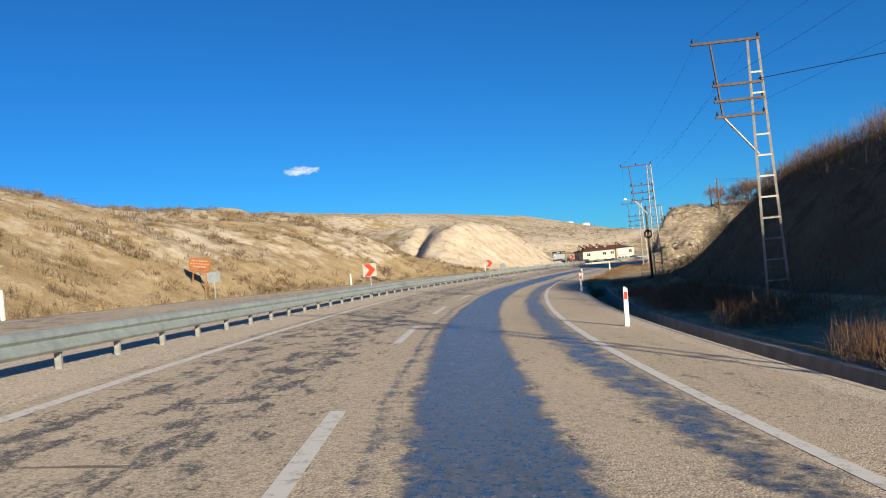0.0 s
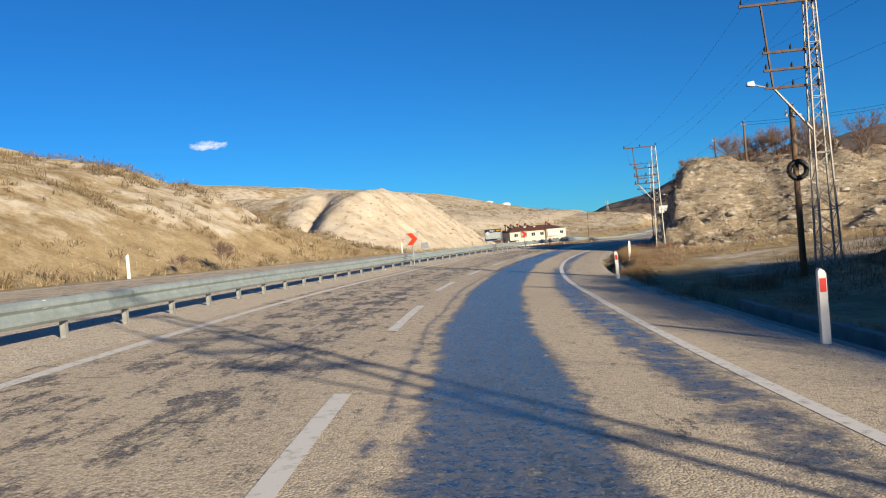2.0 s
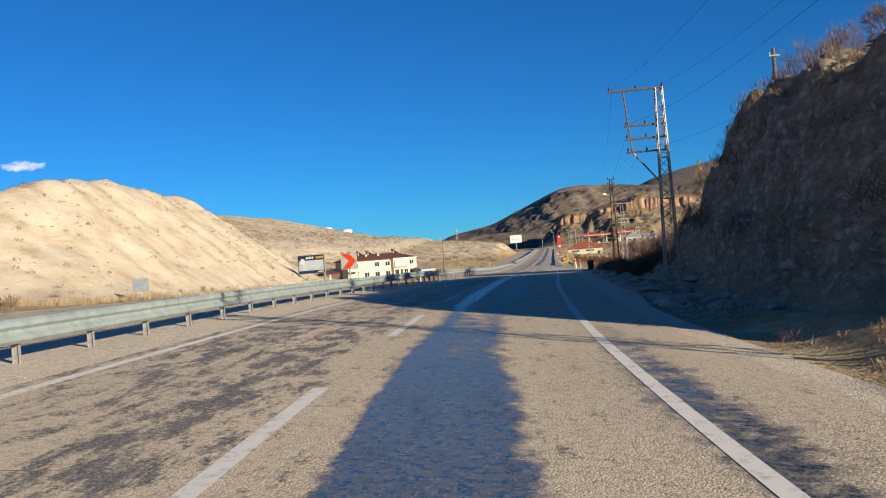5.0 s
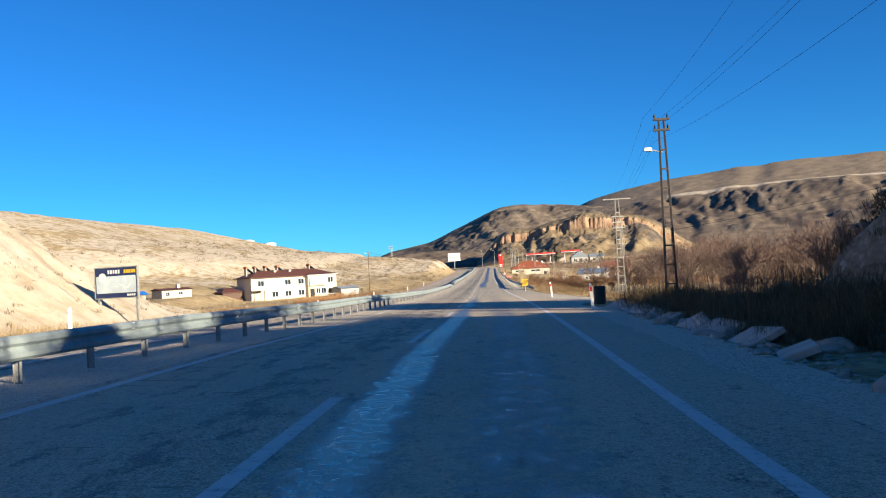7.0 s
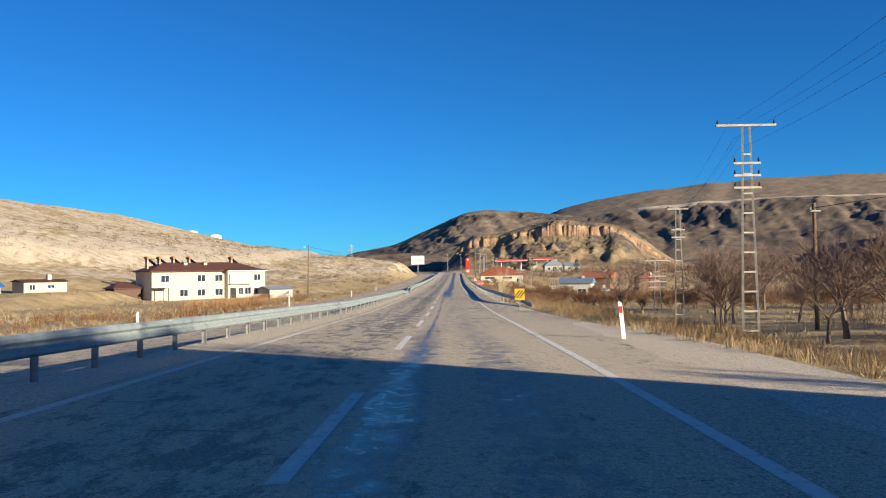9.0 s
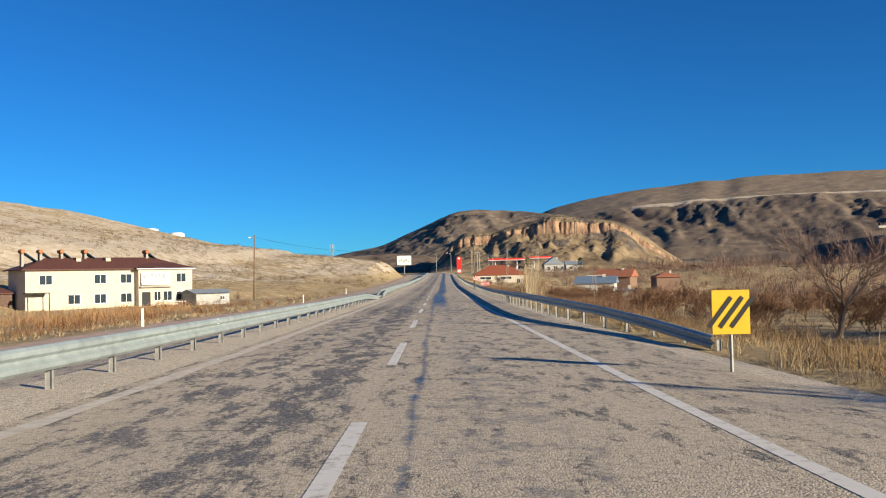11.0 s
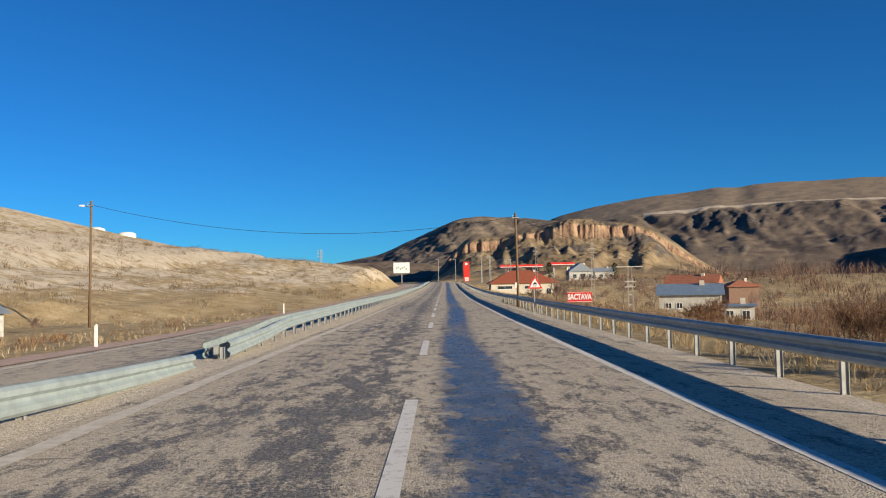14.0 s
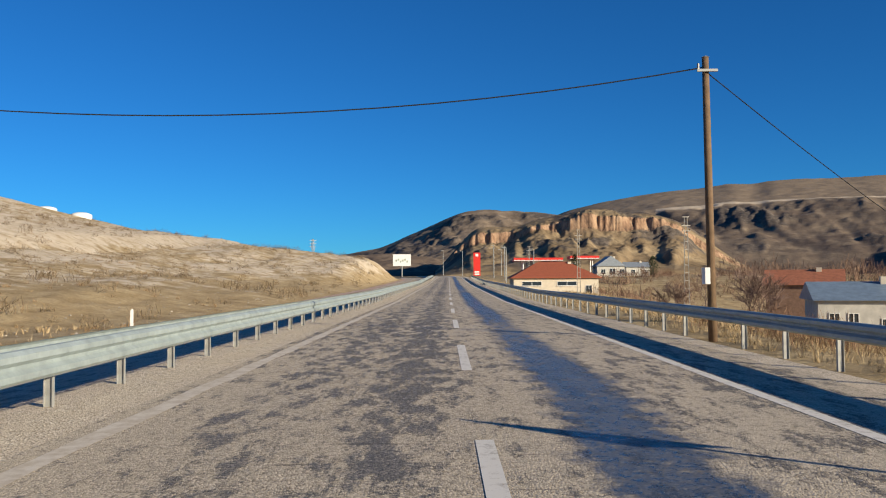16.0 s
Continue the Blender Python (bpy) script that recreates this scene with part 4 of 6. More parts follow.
def wire(a, b, sag, r=0.012, label="black sagging overhead cable"):
    m = Mesh()
    pts = []
    for k in range(25):
        t = k / 24
        p = Vector(a).lerp(Vector(b), t)
        p.z -= sag * 4 * t * (1 - t)
        pts.append(p)
    ring = [(0, 1), (0.87, -0.5), (-0.87, -0.5)]
    side = Vector((b[1] - a[1], a[0] - b[0], 0)).normalized()
    m.add([p + side * (r * i) + Vector((0, 0, r * j)) for p in pts for i, j in ring],
          [(3 * k + j, 3 * k + (j + 1) % 3, 3 * k + 3 + (j + 1) % 3, 3 * k + 3 + j) for k in range(24) for j in range(3)])
    return tagged(part("overhead_cable", m, BLACK), label, "cable", "overhead cables")


def head(s, u, z):
    x, y = at_road(s, u)
    return (float(x), float(y), z)


wire(head(322.4, 6.15, 3.72), head(324.0, -26.3, 5.4), 1.75, 0.02)
wire(head(322.4, 6.15, 3.55), head(352.0, 34.0, -2.5), 0.5, 0.016)
wire(head(201.8, 18.2, 2.6), head(150.0, 42.0, 7.5), 0.6, 0.016)
for dz in (0.0, -0.25):
    wire(head(118.3, 17.3, 9.0 + dz), head(78.0, 38.0, 8.5 + dz), 1.1, 0.014)
wire(head(29.5, 12.2, 6.75), head(10.0, 34.0, 6.9), 0.2, 0.016)


# power lines from pylon to pylon
LINE = [(-1.5, 14.0, 9.6), (29.5, 12.15, 8.15), (64.7, 12.0, 7.35), (100.1, 9.6, 6.25), (127.0, 8.6, 6.8), (158.2, 8.5, 5.5), (193.6, 12.2, 5.1), (219.0, 16.6, 3.9)]
for (s0, u0, z0), (s1, u1, z1) in zip(LINE[:-1], LINE[1:]):
    for du, dz in ((-1.9, 0.12), (0.1, 0.12), (-1.3, -1.4), (-0.9, -2.5)):
        k0, k1 = (0.35 if s0 > 150 else 1.0), (0.35 if s1 > 150 else 1.0)
        wire(head(s0, u0 + du * k0, z0 + dz * k0), head(s1, u1 + du * k1, z1 + dz * k1), 0.5, 0.004, "thin dark power line between the pylons")

tyre_pole = wooden_pole(65.6, 11.5, 4.3, "dark wooden pole with an old tyre hung on it")
ring = Mesh()
for k in range(16):
    a, b = k * math.pi / 8, (k + 1) * math.pi / 8
    ring.rod((0.27 * math.cos(a), -0.18, 3.4 + 0.27 * math.sin(a)), (0.27 * math.cos(b), -0.18, 3.4 + 0.27 * math.sin(b)), 0.085, n=8, caps=False)
part("tyre", ring, BLACK, tyre_pole, "old black car tyre", smooth=True)


# ---- road signs and posts ----
def delineator(s, u, lean=0.0, red=True, landed=False):
    root = thing("delineator_post", on_road(s, u, -0.12, 180 if u < -6 else 0, float(road_z(s, u)) if abs(u) < 8 and not landed else ground_z(s, u)) @ pose(0, 0, 0, 0, lean, 0), "white plastic delineator post with a red reflector at the verge", "delineator post", "delineator posts")
    part("body", Mesh().prism([(-0.06, 0), (-0.055, 1.12), (-0.03, 1.17), (0.03, 1.13), (0.055, 1.08), (0.06, 0)], -0.045, 0.045), WHITE, root)
    if red:
        part("reflector", Mesh().box((0, -0.048, 0.93), (0.085, 0.008, 0.19)), RED, root, "red reflector")
    return root


for s, u, lean in ((22.3, 5.9, 2), (49.6, 6.45, 0), (70.3, 6.05, -1), (160.0, 5.75, -3), (186.5, 6.1, -5)):
    delineator(s, u, lean)
delineator(84.5, 7.35, 2, False, True)
for s in (28.0, 72.0, 115.0, 158.0, 205.0, 245.0, 297.0, 340.0):
    delineator(s, -14.6, 0, False)


def rail_reflector(s, u):
    tagged(part("rail_reflector", Mesh().prism([(0, -0.05), (0, 0.07), (0.04, 0.09), (0.05, -0.03)], -0.06, 0.06), WHITE, m=on_road(s, u, left_rise(s) + 0.08)), "small white reflector bolted to the crash barrier", "reflector", "barrier reflectors")


for k in range(19):
    rail_reflector(10.0 + k * 13.2, left_rail(10.0 + k * 13.2) + 0.12)


def chevron_sign(s, u=-5.7, turn=0.0):
    root = thing("chevron_sign", on_road(s, u, -0.1, turn, float(road_z(s, -5.7))), "white square road sign with a red chevron on a steel post", "road sign", "chevron signs")
    part("post", Mesh().rod((0, 0.04, 0), (0, 0.04, 1.8), 0.035, n=10), STEEL_DULL, root)
    board = part("board", Mesh().box((0, 0, 1.52), (0.76, 0.018, 0.72)), SIGN_GREY, root)
    h, t = 0.34, 0.012
    m = Mesh()
    ps = [(-0.34, 1.52 + h), (0.02, 1.52 + h), (0.34, 1.52), (0.02, 1.52 - h), (-0.34, 1.52 - h), (0.0, 1.52)]
    m.add([(x, -0.012, z) for x, z in ps] + [(x, -0.004, z) for x, z in ps], [(5, 1, 0), (5, 2, 1), (5, 3, 2), (5, 4, 3)] + [(k, (k + 1) % 6, 6 + (k + 1) % 6, 6 + k) for k in range(6)])
    part("chevron", m, ORANGE_RED, board, "red chevron")
    return root


chevron_sign(45.3, -5.0, turn=-4)
chevron_sign(84.6, -4.64, turn=-6)
chevron_sign(128.0, -5.3, turn=-8)


def text_mesh(words, size, mat, m, parent, name="lettering"):
    c = bpy.data.curves.new(name, "FONT")
    c.body, c.size, c.extrude, c.align_x, c.align_y = words, size, 0.004, "CENTER", "CENTER"
    c.offset = 0.012
    tmp = bpy.data.objects.new(name, c)
    me = bpy.data.meshes.new_from_object(tmp)
    bpy.data.objects.remove(tmp)
    me.materials.clear()
    me.materials.append(mat)
    ob = new(name, me)
    ob.parent = parent
    ob.matrix_basis = m
    return ob


def restaurant_sign(s, u):
    root = thing("red_sign", on_road(s, u, 0.07, -8), "red sign board lettered SACTAVA in white behind the barrier", "sign")
    board = part("board", Mesh().box((0, 0, 0.98), (1.02, 0.03, 0.42)), RED, root)
    rim = Mesh()
    for z in (0.785, 1.175):
        rim.box((0, -0.017, z), (1.0, 0.006, 0.012))
    part("border", rim, WHITE, board)
    text = text_mesh("SACTAVA", 0.27, WHITE, pose(0, -0.02, 0.975, 90, 0, 0), board)
    text.scale = (0.82, 1.15, 1)
    part("post", Mesh().box((-0.02, 0.05, 0.3), (0.09, 0.06, 1.7)), WOOD, root, "brown wooden post")


restaurant_sign(295.2, 6.2)


def triangle_sign(s, u):
    root = thing("warning_sign", on_road(s, u, -0.13, -3), "red-bordered triangular slippery-road warning sign on steel posts", "road sign")
    part("post", Mesh().box((-0.03, 0.05, 0.6), (0.05, 0.05, 2.6)), STEEL_DULL, root)
    part("post", Mesh().box((0.22, 0.07, -0.1), (0.06, 0.06, 1.0)), STEEL_DULL, root)
    def tri(w, y, z):
        h = w * 0.866
        return [(-w / 2, y, z - h / 3), (w / 2, y, z - h / 3), (0, y, z + h * 2 / 3)]
    def plate(w, y0, y1, z):
        m = Mesh()
        return m.add(tri(w, y0, z) + tri(w, y1, z), [(0, 1, 2), (5, 4, 3), (0, 3, 4, 1), (1, 4, 5, 2), (2, 5, 3, 0)])
    z = 1.75
    plate_ob = part("plate", plate(0.84, 0.0, 0.02, z), RED, root, "red border plate")
    part("field", plate(0.58, -0.006, 0.0, z), WHITE, plate_ob)
    car = Mesh().prism([(-0.09, z + 0.0), (-0.1, z + 0.05), (-0.065, z + 0.06), (-0.04, z + 0.10), (0.06, z + 0.10), (0.085, z + 0.055), (0.1, z + 0.05), (0.09, z + 0.0)], -0.012, -0.006)
    car.box((-0.06, -0.009, z - 0.012), (0.035, 0.006, 0.03)).box((0.06, -0.009, z - 0.012), (0.035, 0.006, 0.03))
    for off in (-0.06, 0.05):
        for k in range(6):
            a = (off + 0.03 * math.sin(k * 1.3), -0.009, z - 0.03 - k * 0.018)
            b = (off + 0.03 * math.sin((k + 1) * 1.3), -0.009, z - 0.03 - (k + 1) * 0.018)
            car.rod(a, b, 0.008, n=4)
    part("pictogram", car, BLACK, plate_ob)


triangle_sign(306.4, 5.62)


def rusty_board(s, u):
    root = thing("rusty_sign", on_land(s, u, -0.1, -12) @ pose(0, 0, 0, 0, 9, 0), "leaning rust-red faded sign board on two posts on the slope", "sign")
    board = part("board", Mesh().box((0, 0, 1.75), (1.75, 0.03, 0.9)), RUSTY, root)
    fade = Mesh()
    for z, w in ((2.0, 1.2), (1.8, 1.4), (1.6, 0.9)):
        for k in range(7):
            fade.box((-w / 2 + k * w / 6, -0.02, z), (0.10, 0.006, 0.09))
    part("faded_writing", fade, plain("faded_paint", (0.62, 0.45, 0.30), 0.4, 8.0, 0.9), board, "faded unreadable writing")
    for x in (-0.55, 0.55):
        part("post", Mesh().rod((x, 0.05, -0.6), (x, 0.05, 2.1), 0.04, n=6), RUSTY, root)
    part("brace", Mesh().box((0, 0.12, 1.22), (1.7, 0.2, 0.06)), RUSTY, root)


rusty_board(54.5, -19.5)


def small_panel(s, u, w, h, z, mat, label, turn=0.0):
    root = thing("small_sign", on_land(s, u, 0, turn), label, "sign")
    part("board", Mesh().box((0, 0, z), (w, 0.02, h)), mat, root)
    part("post", Mesh().rod((0, 0.03, -0.3), (0, 0.03, z + h / 2), 0.03, n=6), STEEL_DULL, root)


small_panel(48.0, -15.2, 0.75, 0.6, 1.3, SLATE, "small grey-blue sign seen from behind on a thin post", 10)
small_panel(137.0, -20.0, 0.9, 0.75, 0.9, SLATE, "small grey sign panel at the foot of the chalk spur", 15)
small_panel(214.5, 5.5, 0.6, 0.7, 1.0, YELLOW, "yellow and black striped hazard marker at the barrier's end", 0)
m = Mesh()
for k in range(3):
    m.box((-0.18 + 0.18 * k, -0.016, 1.0), (0.07, 0.008, 0.6), pose(0, 0, 0, 0, 38, 0).to_3x3())
stripes = part("stripes", m, BLACK, bpy.data.objects["small_sign.002"])


def advert_board():
    x, y = at_road(179.3, -22.4)
    root = thing("billboard", pose(float(x), float(y), ground_z(179.3, -22.4), 0, 0, -40), "blue framed roadside billboard with a pale picture in the field", "billboard")
    z = 1.65 - ground_z(179.3, -22.4) - 0.95
    navy = plain("navy_print", (0.015, 0.03, 0.10), 0.3, 3.0, 0.5)
    board = part("panel", Mesh().box((0, 0, z), (3.3, 0.12, 1.95)), navy, root, "navy blue panel")
    part("picture", Mesh().box((0, -0.07, z - 0.12), (3.1, 0.02, 1.1)), plain("pale_blue_print", (0.50, 0.58, 0.62), 0.25, 0.9, 0.6), board, "pale blue-grey picture")
    shapes = Mesh().rod((-1.05, -0.085, z + 0.35), (-1.05, -0.079, z + 0.35), 0.3, n=14)
    for k in range(6):
        shapes.box((0.1 + 0.2 * k, -0.083, z - 0.25 + 0.12 * math.sin(k * 1.4)), (0.24, 0.006, 0.07), pose(0, 0, 0, 0, 25 * math.sin(k), 0).to_3x3())
    part("drawing", shapes, WHITE, board, "white drawn shapes")
    mark = Mesh()
    for k in range(5):
        mark.box((-0.55 + k * 0.2, -0.066, z + 0.7), (0.13, 0.012, 0.24))
    part("white_mark", mark, WHITE, board, "white brand mark")
    mark = Mesh()
    for k in range(5):
        mark.box((0.72 + k * 0.19, -0.066, z + 0.7), (0.14, 0.012, 0.22))
    part("orange_mark", mark, YELLOW, board, "orange brand mark")
    lines = Mesh()
    for k in range(4):
        lines.box((0.9 + 0.17 * k, -0.066, z - 0.82), (0.12, 0.012, 0.12))
    part("writing", lines, WHITE, board, "small unreadable writing")
    part("frame", Mesh().box((-1.68, 0, z), (0.07, 0.16, 2.0)).box((1.68, 0, z), (0.07, 0.16, 2.0)).box((0, 0, z + 1.0), (3.42, 0.16, 0.06)).box((0, 0, z - 1.0), (3.42, 0.16, 0.06)), STEEL_DULL, board)
    for x in (-1.5, 1.5):
        part("leg", Mesh().box((x, 0.1, z / 2 - 0.3), (0.16, 0.16, z + 1.6)), STEEL_DULL, root)


advert_board()


def white_billboard():
    root = thing("billboard", pose(233.0, 640.0, 2.0, 0, 0, -22), "white billboard on a single steel pole by the road's end", "billboard")
    board = part("panel", Mesh().box((0, 0, 6.2), (8.2, 0.4, 5.4)), WHITE, root)
    m = Mesh()
    for k in range(6):
        m.box((-2.6 + k * 1.0, -0.22, 6.0 + 0.5 * math.sin(k * 2.1)), (0.7, 0.03, 0.9))
    part("picture", m, plain("pale_print", (0.30, 0.36, 0.30), 0.5, 1.0, 0.7), board, "pale unreadable print")
    part("pole", Mesh().rod((0, 0.2, -3.0), (0, 0.2, 3.6), 0.28, n=8), STEEL_DULL, root)


white_billboard()

# oil drum used as a bin
drum = thing("oil_drum", on_land(165.6, 6.75, 0.06) @ Matrix.Scale(0.80, 4), "dark green steel drum used as a bin", "bin")
prof = [(0.0, 0.33), (0.03, 0.34), (0.33, 0.33), (0.36, 0.345), (0.39, 0.33), (0.69, 0.33), (0.72, 0.345), (0.75, 0.33), (1.02, 0.34), (1.05, 0.33)]
prof += [(1.05, 0.318), (0.95, 0.318)]
ring = [(math.cos(k * math.pi / 8), math.sin(k * math.pi / 8)) for k in range(16)]
m = Mesh().add([(r * c, r * d, z) for z, r in prof for c, d in ring],
               [(16 * j + k, 16 * j + (k + 1) % 16, 16 * j + 16 + (k + 1) % 16, 16 * j + 16 + k) for j in range(len(prof) - 1) for k in range(16)]
               + [tuple(16 * len(prof) - 16 + k for k in range(16))])
part("shell", m, plain("green_drum_paint", (0.02, 0.045, 0.04), 0.4, 5.0, 0.6), drum)

# concrete-lined ditch
def ditch_wall(name, u0, u1, z0, z1, s0, s1, label):
    s = np.arange(s0, s1, 2.0)
    m = Mesh()
    rows = []
    for k in s:
        row = []
        for u, z in ((u0, z0), (u0, z1), (u1, z1), (u1, z0)):
            x, y = at_road(k, u)
            row.append((float(x), float(y), float(road_z(k, 7.5)) + z))
        rows.append(row)
    n = len(rows)
    m.add([p for r in rows for p in r], [(4 * i + j, 4 * i + (j + 1) % 4, 4 * i + 4 + (j + 1) % 4, 4 * i + 4 + j) for i in range(n - 1) for j in range(4)] + [(0, 3, 2, 1), (4 * n - 4, 4 * n - 3, 4 * n - 2, 4 * n - 1)])
    tagged(part(name, m, CONCRETE), label, "ditch", kind="structure")


ditch_wall("ditch_wall_near", 6.62, 6.77, -1.0, 0.06, -30, 67, "concrete near wall of the roadside ditch")
ditch_wall("ditch_wall_far", 8.05, 8.25, -1.0, -0.16, -30, 62, "concrete far wall of the roadside ditch")
ditch_wall("ditch_wall_end", 6.78, 6.92, -0.9, 0.02, 77, 91, "concrete far wall of the roadside ditch")
def lining_slab(s, u, length, width, tilt, turn, lean):
    m = Mesh()
    a, b, h = length / 2, width / 2, 0.06
    ring = [(-b, -a * 0.96), (-b * 0.9, a), (b, a * 0.93), (b * 0.94, -a)]
    m.add([(x, y, -h) for x, y in ring] + [(x, y, h * 0.7) for x, y in ring] + [(x * 0.97, y * 0.98, h) for x, y in ring],
          [(3, 2, 1, 0), (8, 9, 10, 11)] + [(r + k, r + (k + 1) % 4, r + 4 + (k + 1) % 4, r + 4 + k) for r in (0, 4) for k in range(4)])
    ob = part("lining_slab", m, SLAB, m=on_land(s, u, 0.10, turn) @ pose(0, 0, 0, lean, -tilt, 0))
    tagged(ob, "pale broken concrete slab of the ditch lining", "concrete slab", "ditch lining slabs")


SLAB = plain("pale_weathered_concrete", (0.50, 0.46, 0.39), 0.25, 2.5, 0.9, bump=0.01)
for s, u, length, width, tilt, turn, lean in ((146.2, 6.95, 1.9, 0.85, 24, 4, 0), (148.2, 6.9, 1.4, 0.8, 28, -6, 5), (151.2, 6.85, 0.9, 0.65, 20, 14, 0), (153.4, 6.95, 0.6, 0.5, 35, 30, 8),
                                              (156.6, 7.0, 2.6, 0.75, 26, 2, 0), (159.3, 7.05, 2.5, 0.75, 28, -3, 0), (161.9, 7.0, 2.4, 0.7, 25, 3, 0), (143.6, 7.0, 1.5, 0.8, 26, 8, -4), (140.8, 6.9, 1.0, 0.65, 20, -12, 0)):
    lining_slab(s, u, length, width, tilt, turn, lean)


# ---- buildings ----
def window(parent, x, z, w, h, y=-0.02, frame=None, sill=True):
    """A window in a wall whose outside looks to -y."""
    root = part("window", Mesh().box((x, y + 0.03, z), (w, 0.05, h)), GLASS_DARK, parent)
    f = Mesh()
    for dx in (-w / 2, 0, w / 2):
        f.box((x + dx, y - 0.01, z), (0.06, 0.06, h + 0.06))
    for dz in (-h / 2, h / 2):
        f.box((x, y - 0.01, z + dz), (w + 0.06, 0.06, 0.06))
    part("window_frame", f, frame or WHITE, root)
    if sill:
        part("window_sill", Mesh().box((x, y - 0.06, z - h / 2 - 0.06), (w + 0.2, 0.16, 0.05)), WHITE, root)
    return root


def hip_roof(w, d, z, rise, over, inset):
    """A hipped roof over x 0..w, y 0..d."""
    a = [(-over, -over, z), (w + over, -over, z), (w + over, d + over, z), (-over, d + over, z)]
    lo = [(x, y, zz - 0.12) for x, y, zz in a]
    r = [(inset, d / 2, z + rise), (w - inset, d / 2, z + rise)]
    return Mesh().add(lo + a + r, [(3, 2, 1, 0), (0, 1, 5, 4), (1, 2, 6, 5), (2, 3, 7, 6), (3, 0, 4, 7), (4, 5, 9, 8), (5, 6, 9), (6, 7, 8, 9), (7, 4, 8)])


def farm_house():
    z0, h = -4.15, 5.05
    root = thing("house", pose(50.8, 300.8, z0, 0, 0, 19.5), "cream two-storey farmhouse with a brown hipped roof", "house", "houses")
    W, D = 20.7, 6.4
    body = part("wall", Mesh().box((6.65, D / 2, h / 2 - 0.3), (13.3, D, h + 0.6)), CREAM, root)
    wing = part("wall", Mesh().box((17.0, D / 2 - 0.5, h / 2 - 0.3), (7.4, D + 1.0, h + 0.6)), CREAM, root)
    part("roof", hip_roof(W, D, h, 1.5, 0.55, 3.6), BROWN_ROOF, root)
    part("roof", Mesh().add([(12.9, -1.5, h), (21.2, -1.5, h), (21.2, 4.5, h), (12.9, 4.5, h), (17.0, 3.0, h + 1.15)], [(3, 2, 1, 0), (0, 1, 4), (1, 2, 4), (2, 3, 4), (3, 0, 4)]), BROWN_ROOF, root)
    part("cornice", Mesh().box((6.4, -0.18, h - 0.08), (13.8, 0.36, 0.14)).box((17.0, -1.2, h - 0.08), (8.0, 0.36, 0.14)), WHITE, root)
    for x, z in ((2.3, 3.75), (8.8, 3.75), (12.1, 3.75), (8.8, 1.3), (12.1, 1.3), (5.6, 1.3)):
        window(body, x, z, 1.45, 1.15)
    for x, z in ((19.1, 3.75), (19.1, 1.35)):
        window(wing, x, z, 1.35, 1.15, -1.02)
    bal = part("balcony_glazing", Mesh().box((15.5, -1.15, 3.65), (3.9, 0.30, 1.5)), plain("curtained_glass", (0.42, 0.46, 0.48), 0.4, 2.0, 0.2, 0.0, 0.5), wing)
    f = Mesh()
    for k in range(8):
        f.box((13.6 + k * 0.543, -1.31, 3.65), (0.08, 0.06, 1.5))
    for z in (2.9, 3.3, 4.4):
        f.box((15.5, -1.31, z), (3.9, 0.06, 0.09))
    part("window_frame", f, WHITE, bal)
    part("lintel", Mesh().box((15.5, -1.2, 2.62), (4.2, 0.5, 0.16)), CONCRETE, wing)
    part("door", Mesh().box((14.3, -1.04, 0.95), (1.1, 0.06, 2.0)), DARK, wing, "dark open doorway")
    window(wing, 15.8, 1.4, 0.9, 1.2, -1.02)
    window(wing, 17.2, 1.4, 1.2, 1.2, -1.02)
    part("canopy", Mesh().box((1.0, -0.8, 2.2), (2.6, 1.6, 0.1)).box((-0.2, -1.5, 1.0), (0.1, 0.1, 2.4)).box((2.2, -1.5, 1.0), (0.1, 0.1, 2.4)), DARK, body)
    for x, y, hh in ((6.9, 2.2, 1.3), (10.6, 2.2, 1.3), (15.2, 4.2, 1.1), (11.5, 4.4, 1.1)):
        c = part("chimney", Mesh().box((x, y, h + 0.7), (0.6, 0.6, hh)), CREAM, root)
        part("chimney_cap", Mesh().box((x, y, h + 0.75 + hh / 2), (0.75, 0.75, 0.08)), CONCRETE, c)
    for x in (0.6, 2.7, 5.2, 8.1, 16.2):
        t = part("water_heater", Mesh().rod((x, 2.7, h + 2.25), (x, 3.9, h + 2.25), 0.26, n=10), RUSTY, root, "rusty solar water tank")
        part("stand", Mesh().box((x, 3.0, h + 1.25), (0.28, 0.28, 2.0)).box((x, 3.7, h + 1.25), (0.16, 0.16, 2.0)), CONCRETE, t)
        a, b = Vector((x + 0.15, 0, h + 2.05)), Vector((x + 1.75, 0, h + 0.85))
        part("collector", Mesh().add([(p.x + dx, y, p.z + dz) for p in (a, b) for y in (2.7, 3.9) for dx, dz in ((0, 0), (0.06, 0.10))], [(0, 2, 6, 4), (1, 5, 7, 3), (0, 4, 5, 1), (2, 3, 7, 6), (0, 1, 3, 2), (4, 6, 7, 5)]), GLASS_DARK, t)
    part("annex", Mesh().box((-2.7, 5.2, 1.0), (4.4, 4.0, 2.6)), plain("brown_brick", (0.13, 0.085, 0.065), 0.35, 4.0, 0.9), root, "brown brick annex")
    part("annex_roof", hip_roof(4.4, 4.0, 2.3, 0.9, 0.3, 1.2), BROWN_ROOF, root, m=pose(-4.9, 3.2, 0))
    fence = Mesh()
    for k in range(12):
        fence.rod((16.5 + k * 0.4, -2.6, -0.1), (16.5 + k * 0.4, -2.6, 0.75), 0.03, n=5)
    fence.box((18.7, -2.6, 0.62), (4.6, 0.04, 0.05))
    part("railing", fence, WHITE, root)


farm_house()


